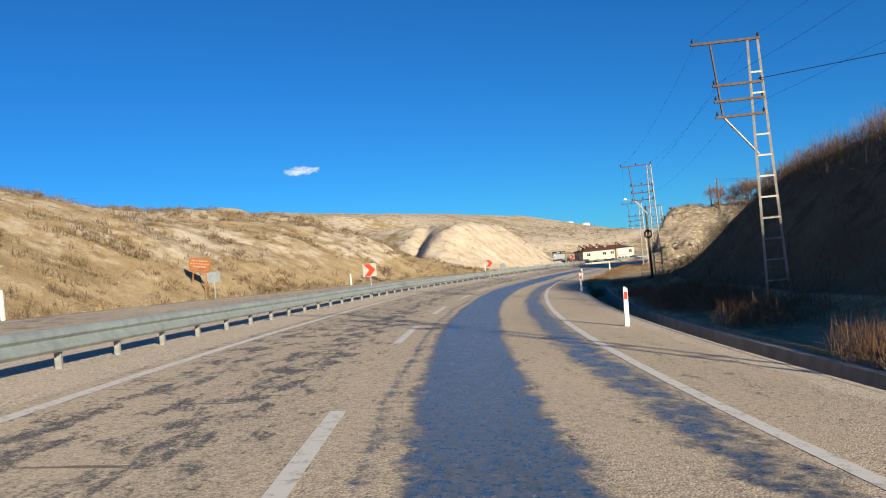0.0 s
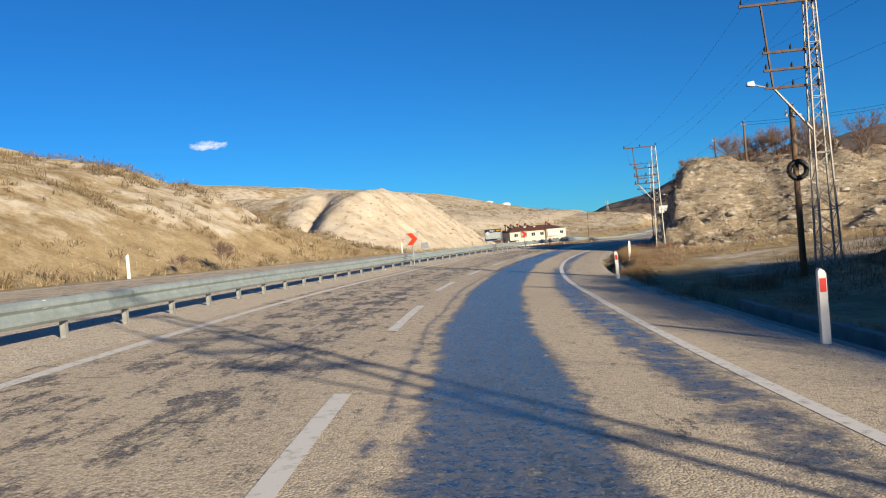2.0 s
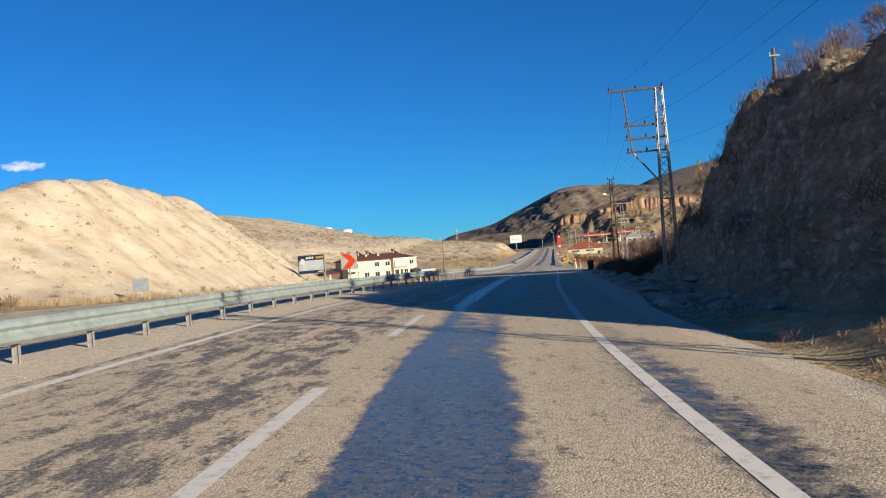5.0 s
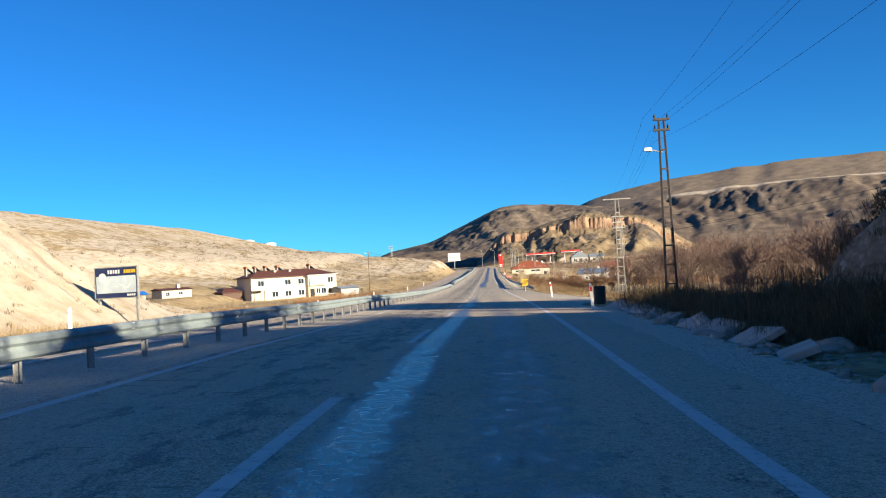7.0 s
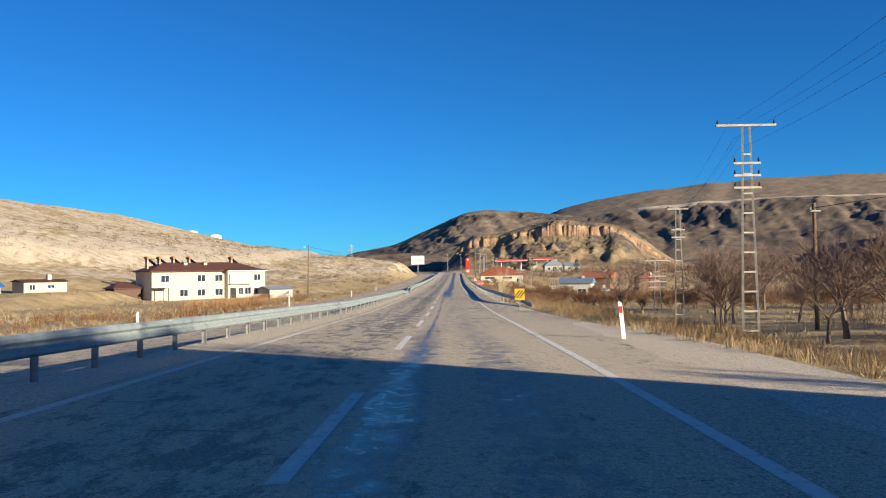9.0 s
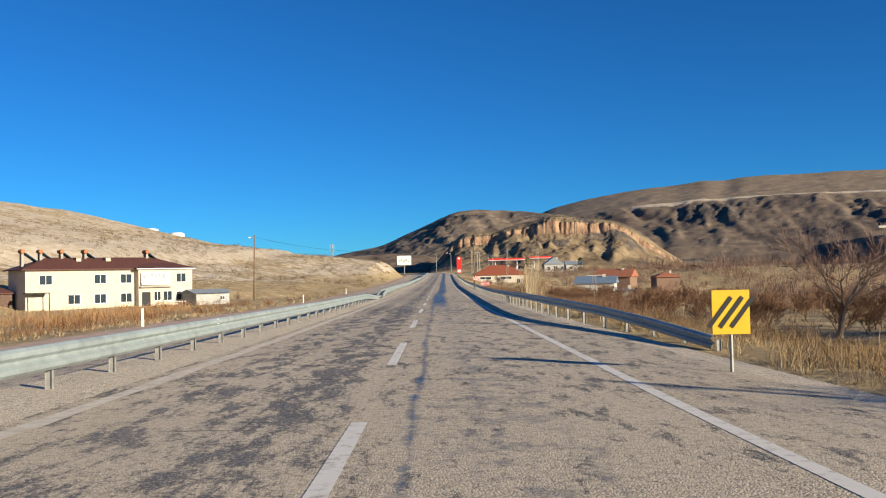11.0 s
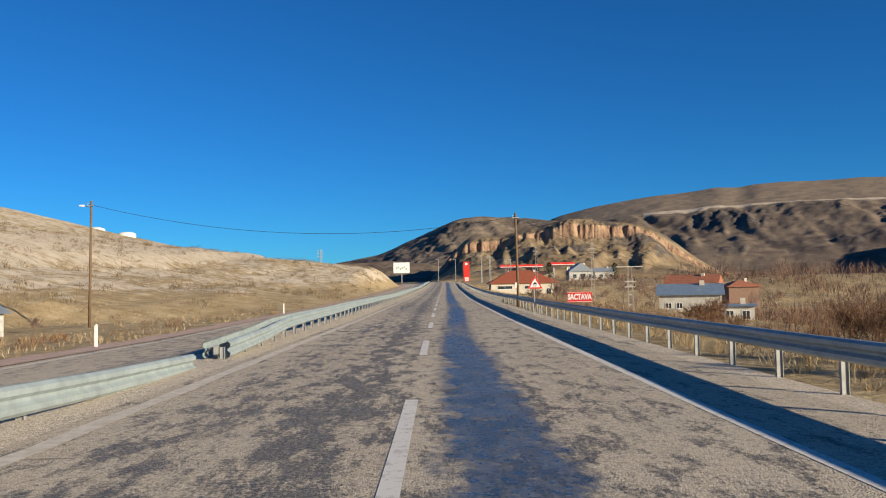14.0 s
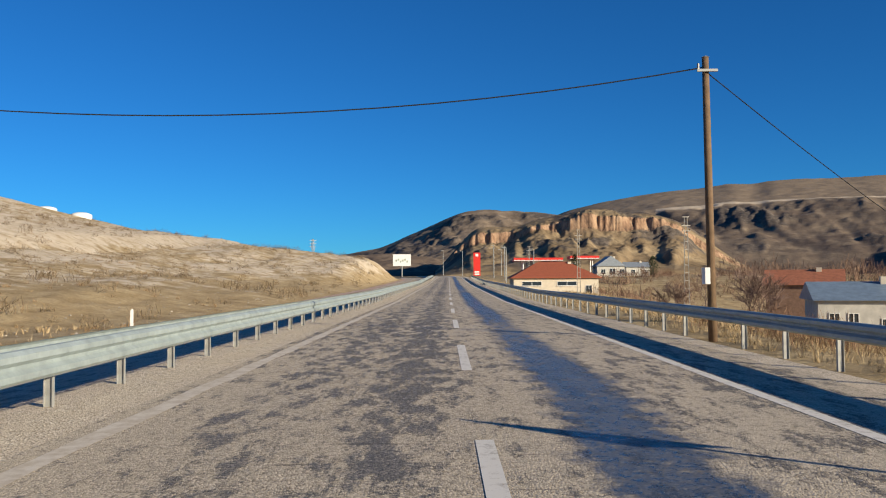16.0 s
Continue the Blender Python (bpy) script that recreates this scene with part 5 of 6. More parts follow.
def simple_house(name, m, size, wall, roof, rise, label, style="gable", wins=(), base=1.5, group="houses", ridge_along="x"):
    """Front wall along x from 0 to w, looking to -y."""
    w, d, h = size
    root = thing(name, m, label, "house" if name == "house" else name.replace("_", " "), group)
    body = part("wall", Mesh().box((w / 2, d / 2, (h - base) / 2), (w, d, h + base)), wall, root)
    if style == "hip":
        part("roof", hip_roof(w, d, h, rise, 0.5, min(w, d) / 2), roof, root)
    else:
        o = 0.4
        if ridge_along == "x":
            ps = [(-o, -o, h), (w + o, -o, h), (w + o, d / 2, h + rise), (-o, d / 2, h + rise), (w + o, d + o, h), (-o, d + o, h)]
            fs = [(0, 1, 2, 3), (3, 2, 4, 5), (0, 3, 5), (1, 4, 2), (5, 4, 1, 0)]
        else:
            ps = [(-o, -o, h), (w / 2, -o, h + rise), (w + o, -o, h), (-o, d + o, h), (w / 2, d + o, h + rise), (w + o, d + o, h)]
            fs = [(0, 2, 1), (3, 4, 5), (0, 1, 4, 3), (1, 2, 5, 4), (3, 5, 2, 0)]
        part("roof", Mesh().add(ps, fs), roof, root)
    for x, z, ww, hh in wins:
        window(body, x, z, ww, hh)
    if name == "house":
        part("chimney", Mesh().box((w * 0.7, d * 0.45, h + rise * 0.7), (0.6, 0.6, 1.6)), CREAM, root)
    return root


# sheds by the farmhouse
simple_house("shed", pose(70.6, 302.6, -4.1, 0, 0, 24), (5.0, 3.4, 1.55), plain("grey_planks", (0.40, 0.39, 0.36), 0.35, 3.0, 0.9), SLATE, 0.55, "low grey-white shed with a sheet roof", wins=((3.9, 0.9, 0.7, 0.5),), group="")
simple_house("house", pose(32.5, 290.5, -2.15, 0, 0, 26), (6.3, 4.0, 1.6), CREAM, BROWN_ROOF, 0.4, "small cream house with a brown roof in the field", wins=((1.2, 0.8, 0.8, 0.8), (3.9, 0.9, 1.0, 0.5)))
simple_house("shed", pose(27.6, 289.4, -2.15, 0, 0, 26), (2.2, 2.6, 1.0), CONCRETE, plain("blue_tarpaulin", (0.02, 0.16, 0.55), 0.3, 2.0, 0.5), 0.7, "low shed under a blue tarpaulin", group="")
# village on the right
ORANGE_TILE = plain("orange_roof_tiles", (0.36, 0.135, 0.075), 0.35, 2.0, 0.85)
RAW_BRICK = plain("raw_brick", (0.24, 0.15, 0.105), 0.35, 3.0, 0.9)
FADED_TILE = plain("faded_roof_tiles", (0.28, 0.13, 0.09), 0.35, 2.0, 0.85)
AX = -heading(430) / math.pi * 180
def village(name, s, u, z, size, wall, roof, rise, label, turn=0.0, **kw):
    x, y = at_road(s, u)
    return simple_house(name, pose(float(x), float(y), z, 0, 0, AX + turn), size, wall, roof, rise, label, **kw)


village("house", 440, 10.6, -4.6, (14.0, 9.0, 3.6), CREAM, TILE, 2.7, "long cream house with a red hipped roof", style="hip", wins=((3.0, 2.6, 3.2, 0.7), (8.8, 2.6, 3.2, 0.7), (12.4, 1.6, 1.0, 1.4)))
DULL_WHITE = plain("stained_whitewash", (0.50, 0.48, 0.43), 0.25, 1.2, 0.9)
BLUE_ROOF = plain("blue_grey_sheet_roof", (0.17, 0.23, 0.30), 0.3, 2.0, 0.5)
village("house", 364.7, 27.5, -9.6, (7.4, 7.5, 6.5), DULL_WHITE, BLUE_ROOF, 1.4, "whitewashed house with a blue-grey sheet roof in the hollow", turn=-16, wins=((5.3, 4.3, 2.0, 1.7), (1.1, 5.2, 0.7, 0.7), (2.4, 5.2, 0.7, 0.7)))
village("house", 364.5, 35.0, -9.6, (4.0, 5.5, 5.0), DULL_WHITE, BLUE_ROOF, 0.25, "whitewashed annex with a flat roof and a balcony", turn=-16, wins=((1.1, 3.9, 0.9, 1.1), (3.0, 3.9, 0.9, 1.1)))
village("house", 404, 38.5, -10.2, (8.4, 8.0, 8.0), RAW_BRICK, ORANGE_TILE, 1.9, "house with an orange-red tiled roof among trees", turn=-25)
village("house", 450, 65.0, -8.8, (7.0, 7.0, 6.0), RAW_BRICK, ORANGE_TILE, 1.5, "house with a red tiled roof among trees", style="hip")
village("house", 545, 43.0, -1.2, (8.0, 8.0, 3.8), DULL_WHITE, SLATE, 3.0, "white villa with a steep dark gable and balcony", ridge_along="y", wins=((1.8, 2.2, 1.3, 1.4), (4.5, 2.2, 1.6, 1.8), (7.2, 2.2, 1.3, 1.4), (4.5, 5.2, 1.0, 1.0)))
village("house", 552, 53.0, -1.0, (7.0, 7.0, 3.4), DULL_WHITE, SLATE, 1.6, "white house with a low grey roof", wins=((2.0, 2.0, 1.2, 1.2), (5.5, 2.0, 1.2, 1.2)))
village("house", 597, 215, -6.4, (11.0, 8.0, 3.2), CREAM, FADED_TILE, 2.2, "cream cottage with a faded tiled roof in the valley", turn=-30, style="hip", wins=((2.0, 1.6, 1.0, 1.0), (6.0, 1.6, 1.0, 1.0)))


def petrol_station():
    x, y = at_road(588, 24)
    root = thing("petrol_station", pose(float(x), float(y), 0.3, 0, 0, AX), "petrol station with a red and white canopy on columns", "petrol station")
    for x0, w, z in ((0, 17, 5.6), (19.5, 10, 6.2)):
        c = part("canopy", Mesh().box((x0 + w / 2, 4, z), (w, 9, 1.0)), RED, root)
        part("fascia", Mesh().box((x0 + w / 2, -0.53, z - 0.38), (w, 0.06, 0.22)), WHITE, c)
        for k in (0.2, 0.8):
            for yy in (2.0, 6.5):
                part("column", Mesh().rod((x0 + w * k, yy, 0), (x0 + w * k, yy, z - 0.5), 0.22, n=8), WHITE, root)
    k = part("kiosk", Mesh().box((14, 13, 1.8), (16, 6, 3.6)), CREAM, root)
    window(k, 10, 1.6, 3.0, 1.8, 9.98)
    window(k, 16, 1.6, 3.0, 1.8, 9.98)
    for x in (4, 9):
        part("pump", Mesh().box((x, 4, 0.9), (0.8, 0.5, 1.8)), WHITE, root)


petrol_station()
x, y = at_road(532, 7.6)
totem = thing("price_totem", pose(float(x), float(y), 0.0, 0, 0, AX), "tall red and white petrol station totem", "sign")
slab = part("slab", Mesh().box((0, 0, 3.1), (1.9, 0.5, 6.4)), RED, totem)
for z, w, h in ((5.6, 0.8, 0.7), (1.0, 1.3, 0.4), (0.35, 1.3, 0.4)):
    part("price_panel", Mesh().box((0, -0.27, z), (w, 0.04, h)), WHITE, slab, "white panel")


def flag_pole(s, u, h):
    root = thing("lamp_post", on_land(s, u), "slender pale steel lamp post near the petrol station", "lamp post", "station lamp posts")
    part("shaft", Mesh().rod((0, 0, -0.3), (0, 0, h), 0.13, 0.08, 8), STEEL_DULL, root)
    part("lamp_head", Mesh().box((-0.5, 0, h), (1.1, 0.2, 0.12)), STEEL_DULL, root)


for s, u, h in ((500, 13.5, 8.5), (520, 14.5, 9.0), (545, 13.0, 9.5), (560, 17.0, 9.0), (575, 15.0, 9.5), (590, 20.0, 9.0), (480, 18.0, 8.0), (610, 10.0, 9.5), (625, 6.0, 10)):
    flag_pole(s, u, h)

# two white water tanks on the ridge
for s, u, r in ((553.0, -122.0, 3.0), (550.0, -110.0, 3.0)):
    m = Mesh()
    for k in range(5):
        a, b = k * math.pi / 10, (k + 1) * math.pi / 10
        m.rod((0, 0, 0.9 * math.sin(a)), (0, 0, 0.9 * math.sin(b)), r * math.cos(a), r * math.cos(b) + 0.01, 16, caps=False)
    tank = thing("water_tank", on_land(s, u, 0.2), "low white domed water tank on the ridge", "water tank", "water tanks")
    part("dome", m, WHITE, tank, smooth=True)
    part("ring_wall", Mesh().rod((0, 0, -2.0), (0, 0, 0.02), r, r, 16), WHITE, tank)

# far transmission tower on the left
def tower(x, y, z, h):
    root = thing("transmission_tower", pose(x, y, z, 0, 0, 20), "distant grey steel transmission tower on the ridge", "pylon")
    for sx in (-1, 1):
        for sy in (-1, 1):
            part("leg", Mesh().rod((sx * h * 0.09, sy * h * 0.09, -3), (sx * h * 0.02, sy * h * 0.02, h), 0.10, n=4), STEEL_DULL, root)
    b = Mesh()
    for k in range(10):
        za, zb = k * h / 10, (k + 1) * h / 10
        wa, wb = h * 0.09 - h * 0.007 * k, h * 0.09 - h * 0.007 * (k + 1)
        for q in (-1, 1):
            b.rod((q * wa, -wa, za), (-q * wb, -wb, zb), 0.07, n=4)
    part("bracing", b, STEEL_DULL, root)
    for z in (0.72, 0.84, 0.95):
        part("cross_arm", Mesh().box((0, 0, z * h), (h * 0.30, 0.25, 0.2)), STEEL_DULL, root)


tower(202.7, 682.8, 6.0, 13.5)

# cloud: a far veil of vapour in the sky
def cloud_build(nt, b):
    co = place(nt)
    sep = nt.nodes.new("ShaderNodeSeparateXYZ")
    nt.links.new(co, sep.inputs[0])
    x, z = maths(nt, "DIVIDE", sep.outputs[0], 62.0), maths(nt, "DIVIDE", sep.outputs[2], 15.0)
    r = maths(nt, "ADD", maths(nt, "MULTIPLY", x, x), maths(nt, "MULTIPLY", z, z))
    puff = maths(nt, "SUBTRACT", noisy(nt, co, 0.045, 6, 0.6, (0.7, 1, 1.6)), 0.5)
    k = grey(nt, maths(nt, "SUBTRACT", maths(nt, "MULTIPLY", puff, 3.2), r), -0.85, 0.1)
    nt.links.new(maths(nt, "MULTIPLY", k, 0.55), b.inputs["Alpha"])
    b.inputs["Base Color"].default_value = (0.55, 0.56, 0.60, 1)


bm = bmesh.new()
bmesh.ops.create_grid(bm, x_segments=2, y_segments=2, size=1)
for v in bm.verts:
    v.co = (v.co.x * 80, 0, v.co.y * 26)
me = bpy.data.meshes.new("cloud")
bm.to_mesh(me)
bm.free()
me.materials.append(material("cloud_vapour", cloud_build, 1.0))
cloud = new("cloud", me)
cloud.matrix_basis = pose(-400, 2500, 322, 0, 0, 9)
cloud.visible_shadow = False
tagged(cloud, "small white cloud in the blue sky", "cloud", kind="structure")


# ---- boulders ----
def boulder_mesh(seed):
    """An angular broken stone."""
    g = random.Random(seed)
    bm = bmesh.new()
    for _ in range(22):
        v = Vector((g.gauss(0, 1), g.gauss(0, 1), g.gauss(0, 1))).normalized() * g.uniform(0.75, 1.05)
        bm.verts.new((v.x, v.y, v.z * 0.7))
    bmesh.ops.convex_hull(bm, input=bm.verts)
    bmesh.ops.bevel(bm, geom=list(bm.edges), offset=0.06, segments=1, affect="EDGES")
    me = bpy.data.meshes.new("boulder")
    bm.to_mesh(me)
    bm.free()
    me.materials.append(ROCK)
    return me


ROCK = plain("pale_limestone", (0.42, 0.37, 0.30), 0.35, 1.5, 0.9, bump=0.03)
BOULDERS = [boulder_mesh(k) for k in range(7)]
rng = random.Random(11)
for k in range(250):
    if k < 200:
        s, u = rng.uniform(112, 154), 6.4 + rng.random() ** 1.5 * 3.4
        r = rng.choice((0.07, 0.09, 0.12, 0.16, 0.22, 0.3)) * rng.uniform(0.8, 1.3)
    else:
        u = rng.uniform(10, 32)
        s = 99.5 - 0.16 * (u - 11) + rng.uniform(-2.5, 7)
        r = rng.uniform(0.15, 0.45)
    ob = new("boulder", BOULDERS[k % 7])
    ob.matrix_basis = on_land(s, u, r * 0.2, rng.uniform(0, 360)) @ Matrix.Diagonal((r * rng.uniform(0.8, 1.6), r, r * rng.uniform(0.7, 1.0), 1))
    tagged(ob, "pale weathered limestone boulder by the roadside track", "boulder", "boulders")


def stones(name, s, u, r, label, seed):
    """Many small angular stones lying on the ground, joined."""
    g = np.random.default_rng(seed)
    n = len(s)
    x, y, z, *_ = land(s, u)
    base = np.array([(1, 0.2, 0.05), (-0.9, 0.3, 0.1), (0.2, 0.8, 0), (-0.1, -0.9, 0.15), (0.3, 0.05, 0.42), (0, 0, -0.5)])
    tri = np.array([(0, 2, 4), (2, 1, 4), (1, 3, 4), (3, 0, 4), (2, 0, 5), (1, 2, 5), (3, 1, 5), (0, 3, 5)])
    a = g.uniform(0, 6.28, n)
    v = base[None] * (1 + 0.35 * g.normal(0, 1, (n, 6, 1))) * r[:, None, None]
    vx, vy = v[..., 0] * np.cos(a)[:, None] - v[..., 1] * np.sin(a)[:, None], v[..., 0] * np.sin(a)[:, None] + v[..., 1] * np.cos(a)[:, None]
    p = np.stack([x[:, None] + vx, y[:, None] + vy, z[:, None] + v[..., 2] + 0.1 * r[:, None]], -1).reshape(-1, 3)
    f = (tri[None] + 6 * np.arange(n)[:, None, None]).reshape(-1, 3)
    me = bpy.data.meshes.new(name)
    me.from_pydata(p.tolist(), [], f.tolist())
    me.materials.append(ROCK)
    me.update()
    tagged(new(name, me), label, "stones", kind="stuff")


g = np.random.default_rng(90)
stones("slope_stones", g.uniform(335, 560, 3600), -16.5 - 100 * g.random(3600) ** 1.6, g.uniform(0.03, 0.13, 3600), "pale loose stones over the dry slope", 1)
stones("field_stones", g.uniform(200, 340, 1200), g.uniform(-60, -17, 1200), g.uniform(0.03, 0.11, 1200), "pale loose stones in the field", 2)
stones("cliff_rubble", g.uniform(95, 116, 6500), g.uniform(9.5, 36, 6500), g.uniform(0.03, 0.10, 6500) * g.uniform(0.4, 2.0, 6500), "pale rubble on the rocky slope", 3)
stones("track_rubble", g.uniform(110, 156, 1500), 6.3 + 4.2 * g.random(1500) ** 1.4, g.uniform(0.03, 0.13, 1500), "pale rubble beside the track", 4)
stones("chalk_lumps", g.uniform(122, 200, 900), g.uniform(-40, -20.5, 900), g.uniform(0.04, 0.16, 900), "small chalk lumps on the white spur", 5)
stones("hill_stones", g.uniform(20, 120, 1600), g.uniform(-45, -17, 1600), g.uniform(0.03, 0.13, 1600), "pale stones over the first hillside", 6)


# ---- dry plants ----
def blades(name, pts, per, length, spread, width, mat, label, category="vegetation", seed=1, droop=0.15, up=1.0, sizes=None, bushy=False):
    """Clumps of thin blades at pts, each blade one tapering sliver bent once; a bushy clump has them all through its volume."""
    g = np.random.default_rng(seed)
    pts = np.asarray(pts, float)
    n = len(pts) * per
    base = np.repeat(pts, per, 0)
    size = np.repeat(np.ones(len(pts)) if sizes is None else np.asarray(sizes), per)
    a = g.uniform(0, 2 * np.pi, n)
    tilt = np.abs(g.normal(0, spread, n))
    L = g.uniform(0.5, 1.0, n) * length * size
    d = np.stack([np.cos(a) * np.sin(tilt), np.sin(a) * np.sin(tilt), np.cos(tilt) * up], -1)
    root_r = g.uniform(0, 0.35, n)[:, None] * length * size[:, None] * np.stack([np.cos(a), np.sin(a), 0 * a], -1) * spread
    p0 = base + root_r
    if bushy:
        b, rad = g.uniform(0, 2 * np.pi, n), np.sqrt(g.random(n))
        reach, high = rad * 0.62 * length * size, g.random(n) * (1 - 0.6 * rad * rad) * 0.62 * length * size
        p0 = base + np.stack([np.cos(b) * reach, np.sin(b) * reach, high], -1)
        L = L * 0.5
        droop = 0.0
    p1 = p0 + d * (L * 0.55)[:, None]
    p2 = p1 + d * (L * 0.45)[:, None] + np.stack([np.cos(a) * droop, np.sin(a) * droop, -droop * np.ones(n)], -1) * (L * 0.6)[:, None]
    b = g.uniform(0, 2 * np.pi, n)
    side = np.stack([np.cos(b), np.sin(b), 0 * b], -1) * (width * (0.6 + 0.8 * g.random(n)) * np.sqrt(size))[:, None] / 2
    v = np.stack([p0 - side, p0 + side, p1 + side * 0.8, p1 - side * 0.8, p2], 1).reshape(-1, 3)
    k = np.arange(n) * 5
    quads = np.stack([k, k + 1, k + 2, k + 3], -1)
    tris = np.stack([k + 3, k + 2, k + 4], -1)
    me = bpy.data.meshes.new(name)
    me.from_pydata(v.tolist(), [], quads.tolist() + tris.tolist())
    me.materials.append(mat)
    me.update()
    return tagged(new(name, me), label, category, kind="stuff")


def straw_mat(name, dark, mid, light):
    def build(nt, b):
        geo = nt.nodes.new("ShaderNodeNewGeometry")
        c = ramp(nt, geo.outputs["Random Per Island"], [(0.0, dark), (0.5, mid), (1.0, light)])
        n = noisy(nt, place(nt), 0.25, 3)
        nt.links.new(mixed(nt, maths(nt, "MULTIPLY", n, 0.5), c, dark), b.inputs["Base Color"])
    return material(name, build, 0.95, spec=0.05)


STRAW_G = straw_mat("straw_grass", (0.22, 0.15, 0.08), (0.38, 0.285, 0.16), (0.54, 0.44, 0.28))
SCRUB_G = straw_mat("grey_brown_scrub", (0.07, 0.05, 0.03), (0.17, 0.12, 0.07), (0.30, 0.22, 0.13))
RUST_G = straw_mat("red_brown_scrub", (0.09, 0.045, 0.025), (0.20, 0.105, 0.055), (0.32, 0.19, 0.10))
TWIG_G = straw_mat("brown_twigs", (0.09, 0.055, 0.04), (0.21, 0.13, 0.09), (0.34, 0.23, 0.165))
REED_G = straw_mat("pale_shoots", (0.30, 0.22, 0.12), (0.50, 0.40, 0.25), (0.66, 0.56, 0.38))


RUST_B = straw_mat("rust_brown_bush", (0.085, 0.045, 0.03), (0.22, 0.125, 0.075), (0.38, 0.25, 0.15))
REED_B = straw_mat("straw_brown_bush", (0.12, 0.072, 0.038), (0.27, 0.175, 0.092), (0.44, 0.32, 0.18))


def scatter(n, s0, s1, u0, u1, seed, keep=None):
    g = np.random.default_rng(seed)
    s, u = g.uniform(s0, s1, n), g.uniform(u0, u1, n)
    if keep is not None:
        k = keep(s, u, g)
        s, u = s[k], u[k]
    x, y, z, *_ = land(s, u)
    return np.stack([x, y, z - 0.02], -1), g


def clumpy(s, u, g, size=6.0, cut=0.0):
    return rough_noise(s, u, size, 3, 4.4) + g.normal(0, 0.15, len(s)) > cut


# scrub on the first hillside
p, g = scatter(8500, -10, 124, -62, -15.6, 21, lambda s, u, g: clumpy(s, u, g, 4, 0.0))
blades("hill_scrub", p, 32, 0.55, 0.9, 0.030, SCRUB_G, "grey-brown dry scrub dotted over the chalk hillside", seed=2, sizes=g.uniform(0.5, 1.7, len(p)), bushy=True)
p, g = scatter(5200, -10, 110, -50, -14.8, 22, lambda s, u, g: (s < 55 + 14 * g.normal(0, 1, len(s))) | (u > -18.5))
blades("hill_grass", p, 11, 0.34, 0.9, 0.019, STRAW_G, "pale dry bunch grass on the hillside", seed=3, sizes=g.uniform(0.6, 1.4, len(p)))
# few plants on the white spur, grass at its foot
p, g = scatter(900, 122, 204, -60, -22, 23)
blades("spur_scrub", p, 30, 0.42, 1.0, 0.022, SCRUB_G, "sparse low scrub on the white spur", seed=4, sizes=g.uniform(0.4, 1.2, len(p)), bushy=True)
p, g = scatter(1500, 96, 205, -22, -14.6, 24, lambda s, u, g: clumpy(s, u, g, 8, -0.05))
blades("foot_grass", p, 30, 0.55, 0.8, 0.014, STRAW_G, "straw-coloured grass at the foot of the slope", seed=5, sizes=g.uniform(0.6, 1.4, len(p)))
# field left
p, g = scatter(8000, 195, 345, -60, -15, 25, lambda s, u, g: clumpy(s, u, g, 10, -0.12))
blades("field_grass", p, 8, 0.34, 0.85, 0.025, STRAW_G, "tall dry grass in the field", seed=6, sizes=g.uniform(0.6, 1.5, len(p)))
p, g = scatter(420, 212, 320, -32, -17, 26, lambda s, u, g: clumpy(s, u, g, 9, 0.12))
blades("field_scrub", p, 60, 1.0, 0.65, 0.025, RUST_G, "reddish-brown bushes along the field", seed=7, sizes=g.uniform(0.6, 1.3, len(p)), bushy=True)
p, g = scatter(70, 258, 292, -30, -24.5, 63)
blades("farm_bushes", p, 120, 1.7, 0.9, 0.016, straw_mat("rust_ochre_bush", (0.20, 0.10, 0.045), (0.36, 0.21, 0.10), (0.50, 0.33, 0.17)), "tall rust-ochre bushes before the farmhouse", seed=64, sizes=g.uniform(0.6, 1.1, len(p)), bushy=True)
p, g = scatter(3200, 330, 540, -110, -15.5, 27, lambda s, u, g: clumpy(s, u, g, 12, 0.05))
blades("slope_grass", p, 20, 0.32, 1.3, 0.028, REED_B, "dry grass over the stony slope", seed=8, sizes=g.uniform(0.5, 1.5, len(p)))
p, g = scatter(1500, 322, 540, -110, -16.5, 28, lambda s, u, g: clumpy(s, u, g, 9, 0.05))
blades("slope_scrub", p, 48, 1.05, 1.6, 0.036, SCRUB_G, "dark low bushes on the stony slope", seed=9, sizes=g.uniform(0.5, 1.7, len(p)), bushy=True)
# right: embankment scrub
p, g = scatter(2400, -15, 68, 10.8, 30, 31)
blades("embankment_scrub", p, 40, 0.95, 1.2, 0.009, SCRUB_G, "brown dry scrub on the shaded embankment", seed=10, sizes=g.uniform(0.5, 1.5, len(p)), bushy=True)
p, g = scatter(900, -5, 50, 8.4, 11.6, 32, lambda s, u, g: clumpy(s, u, g, 7, -0.05))
blades("ditch_scrub", p, 150, 0.8, 1.7, 0.006, RUST_B, "straw-brown bushes along the ditch", seed=11, sizes=g.uniform(0.5, 1.4, len(p)), bushy=True)
p, g = scatter(300, 47, 66, 8.4, 11.5, 57, lambda s, u, g: clumpy(s, u, g, 7, 0.0))
blades("ditch_weeds", p, 90, 0.5, 2.0, 0.007, REED_B, "low straw-brown weeds along the ditch", seed=58, sizes=g.uniform(0.6, 1.4, len(p)), bushy=True)
p, g = scatter(800, 8, 64, 17.5, 26, 65, lambda s, u, g: clumpy(s, u, g, 5, -0.1))
blades("crest_scrub", p, 80, 1.35, 1.7, 0.010, RUST_B, "red-brown scrub along the top of the embankment", seed=66, sizes=g.uniform(0.5, 1.3, len(p)), bushy=True)
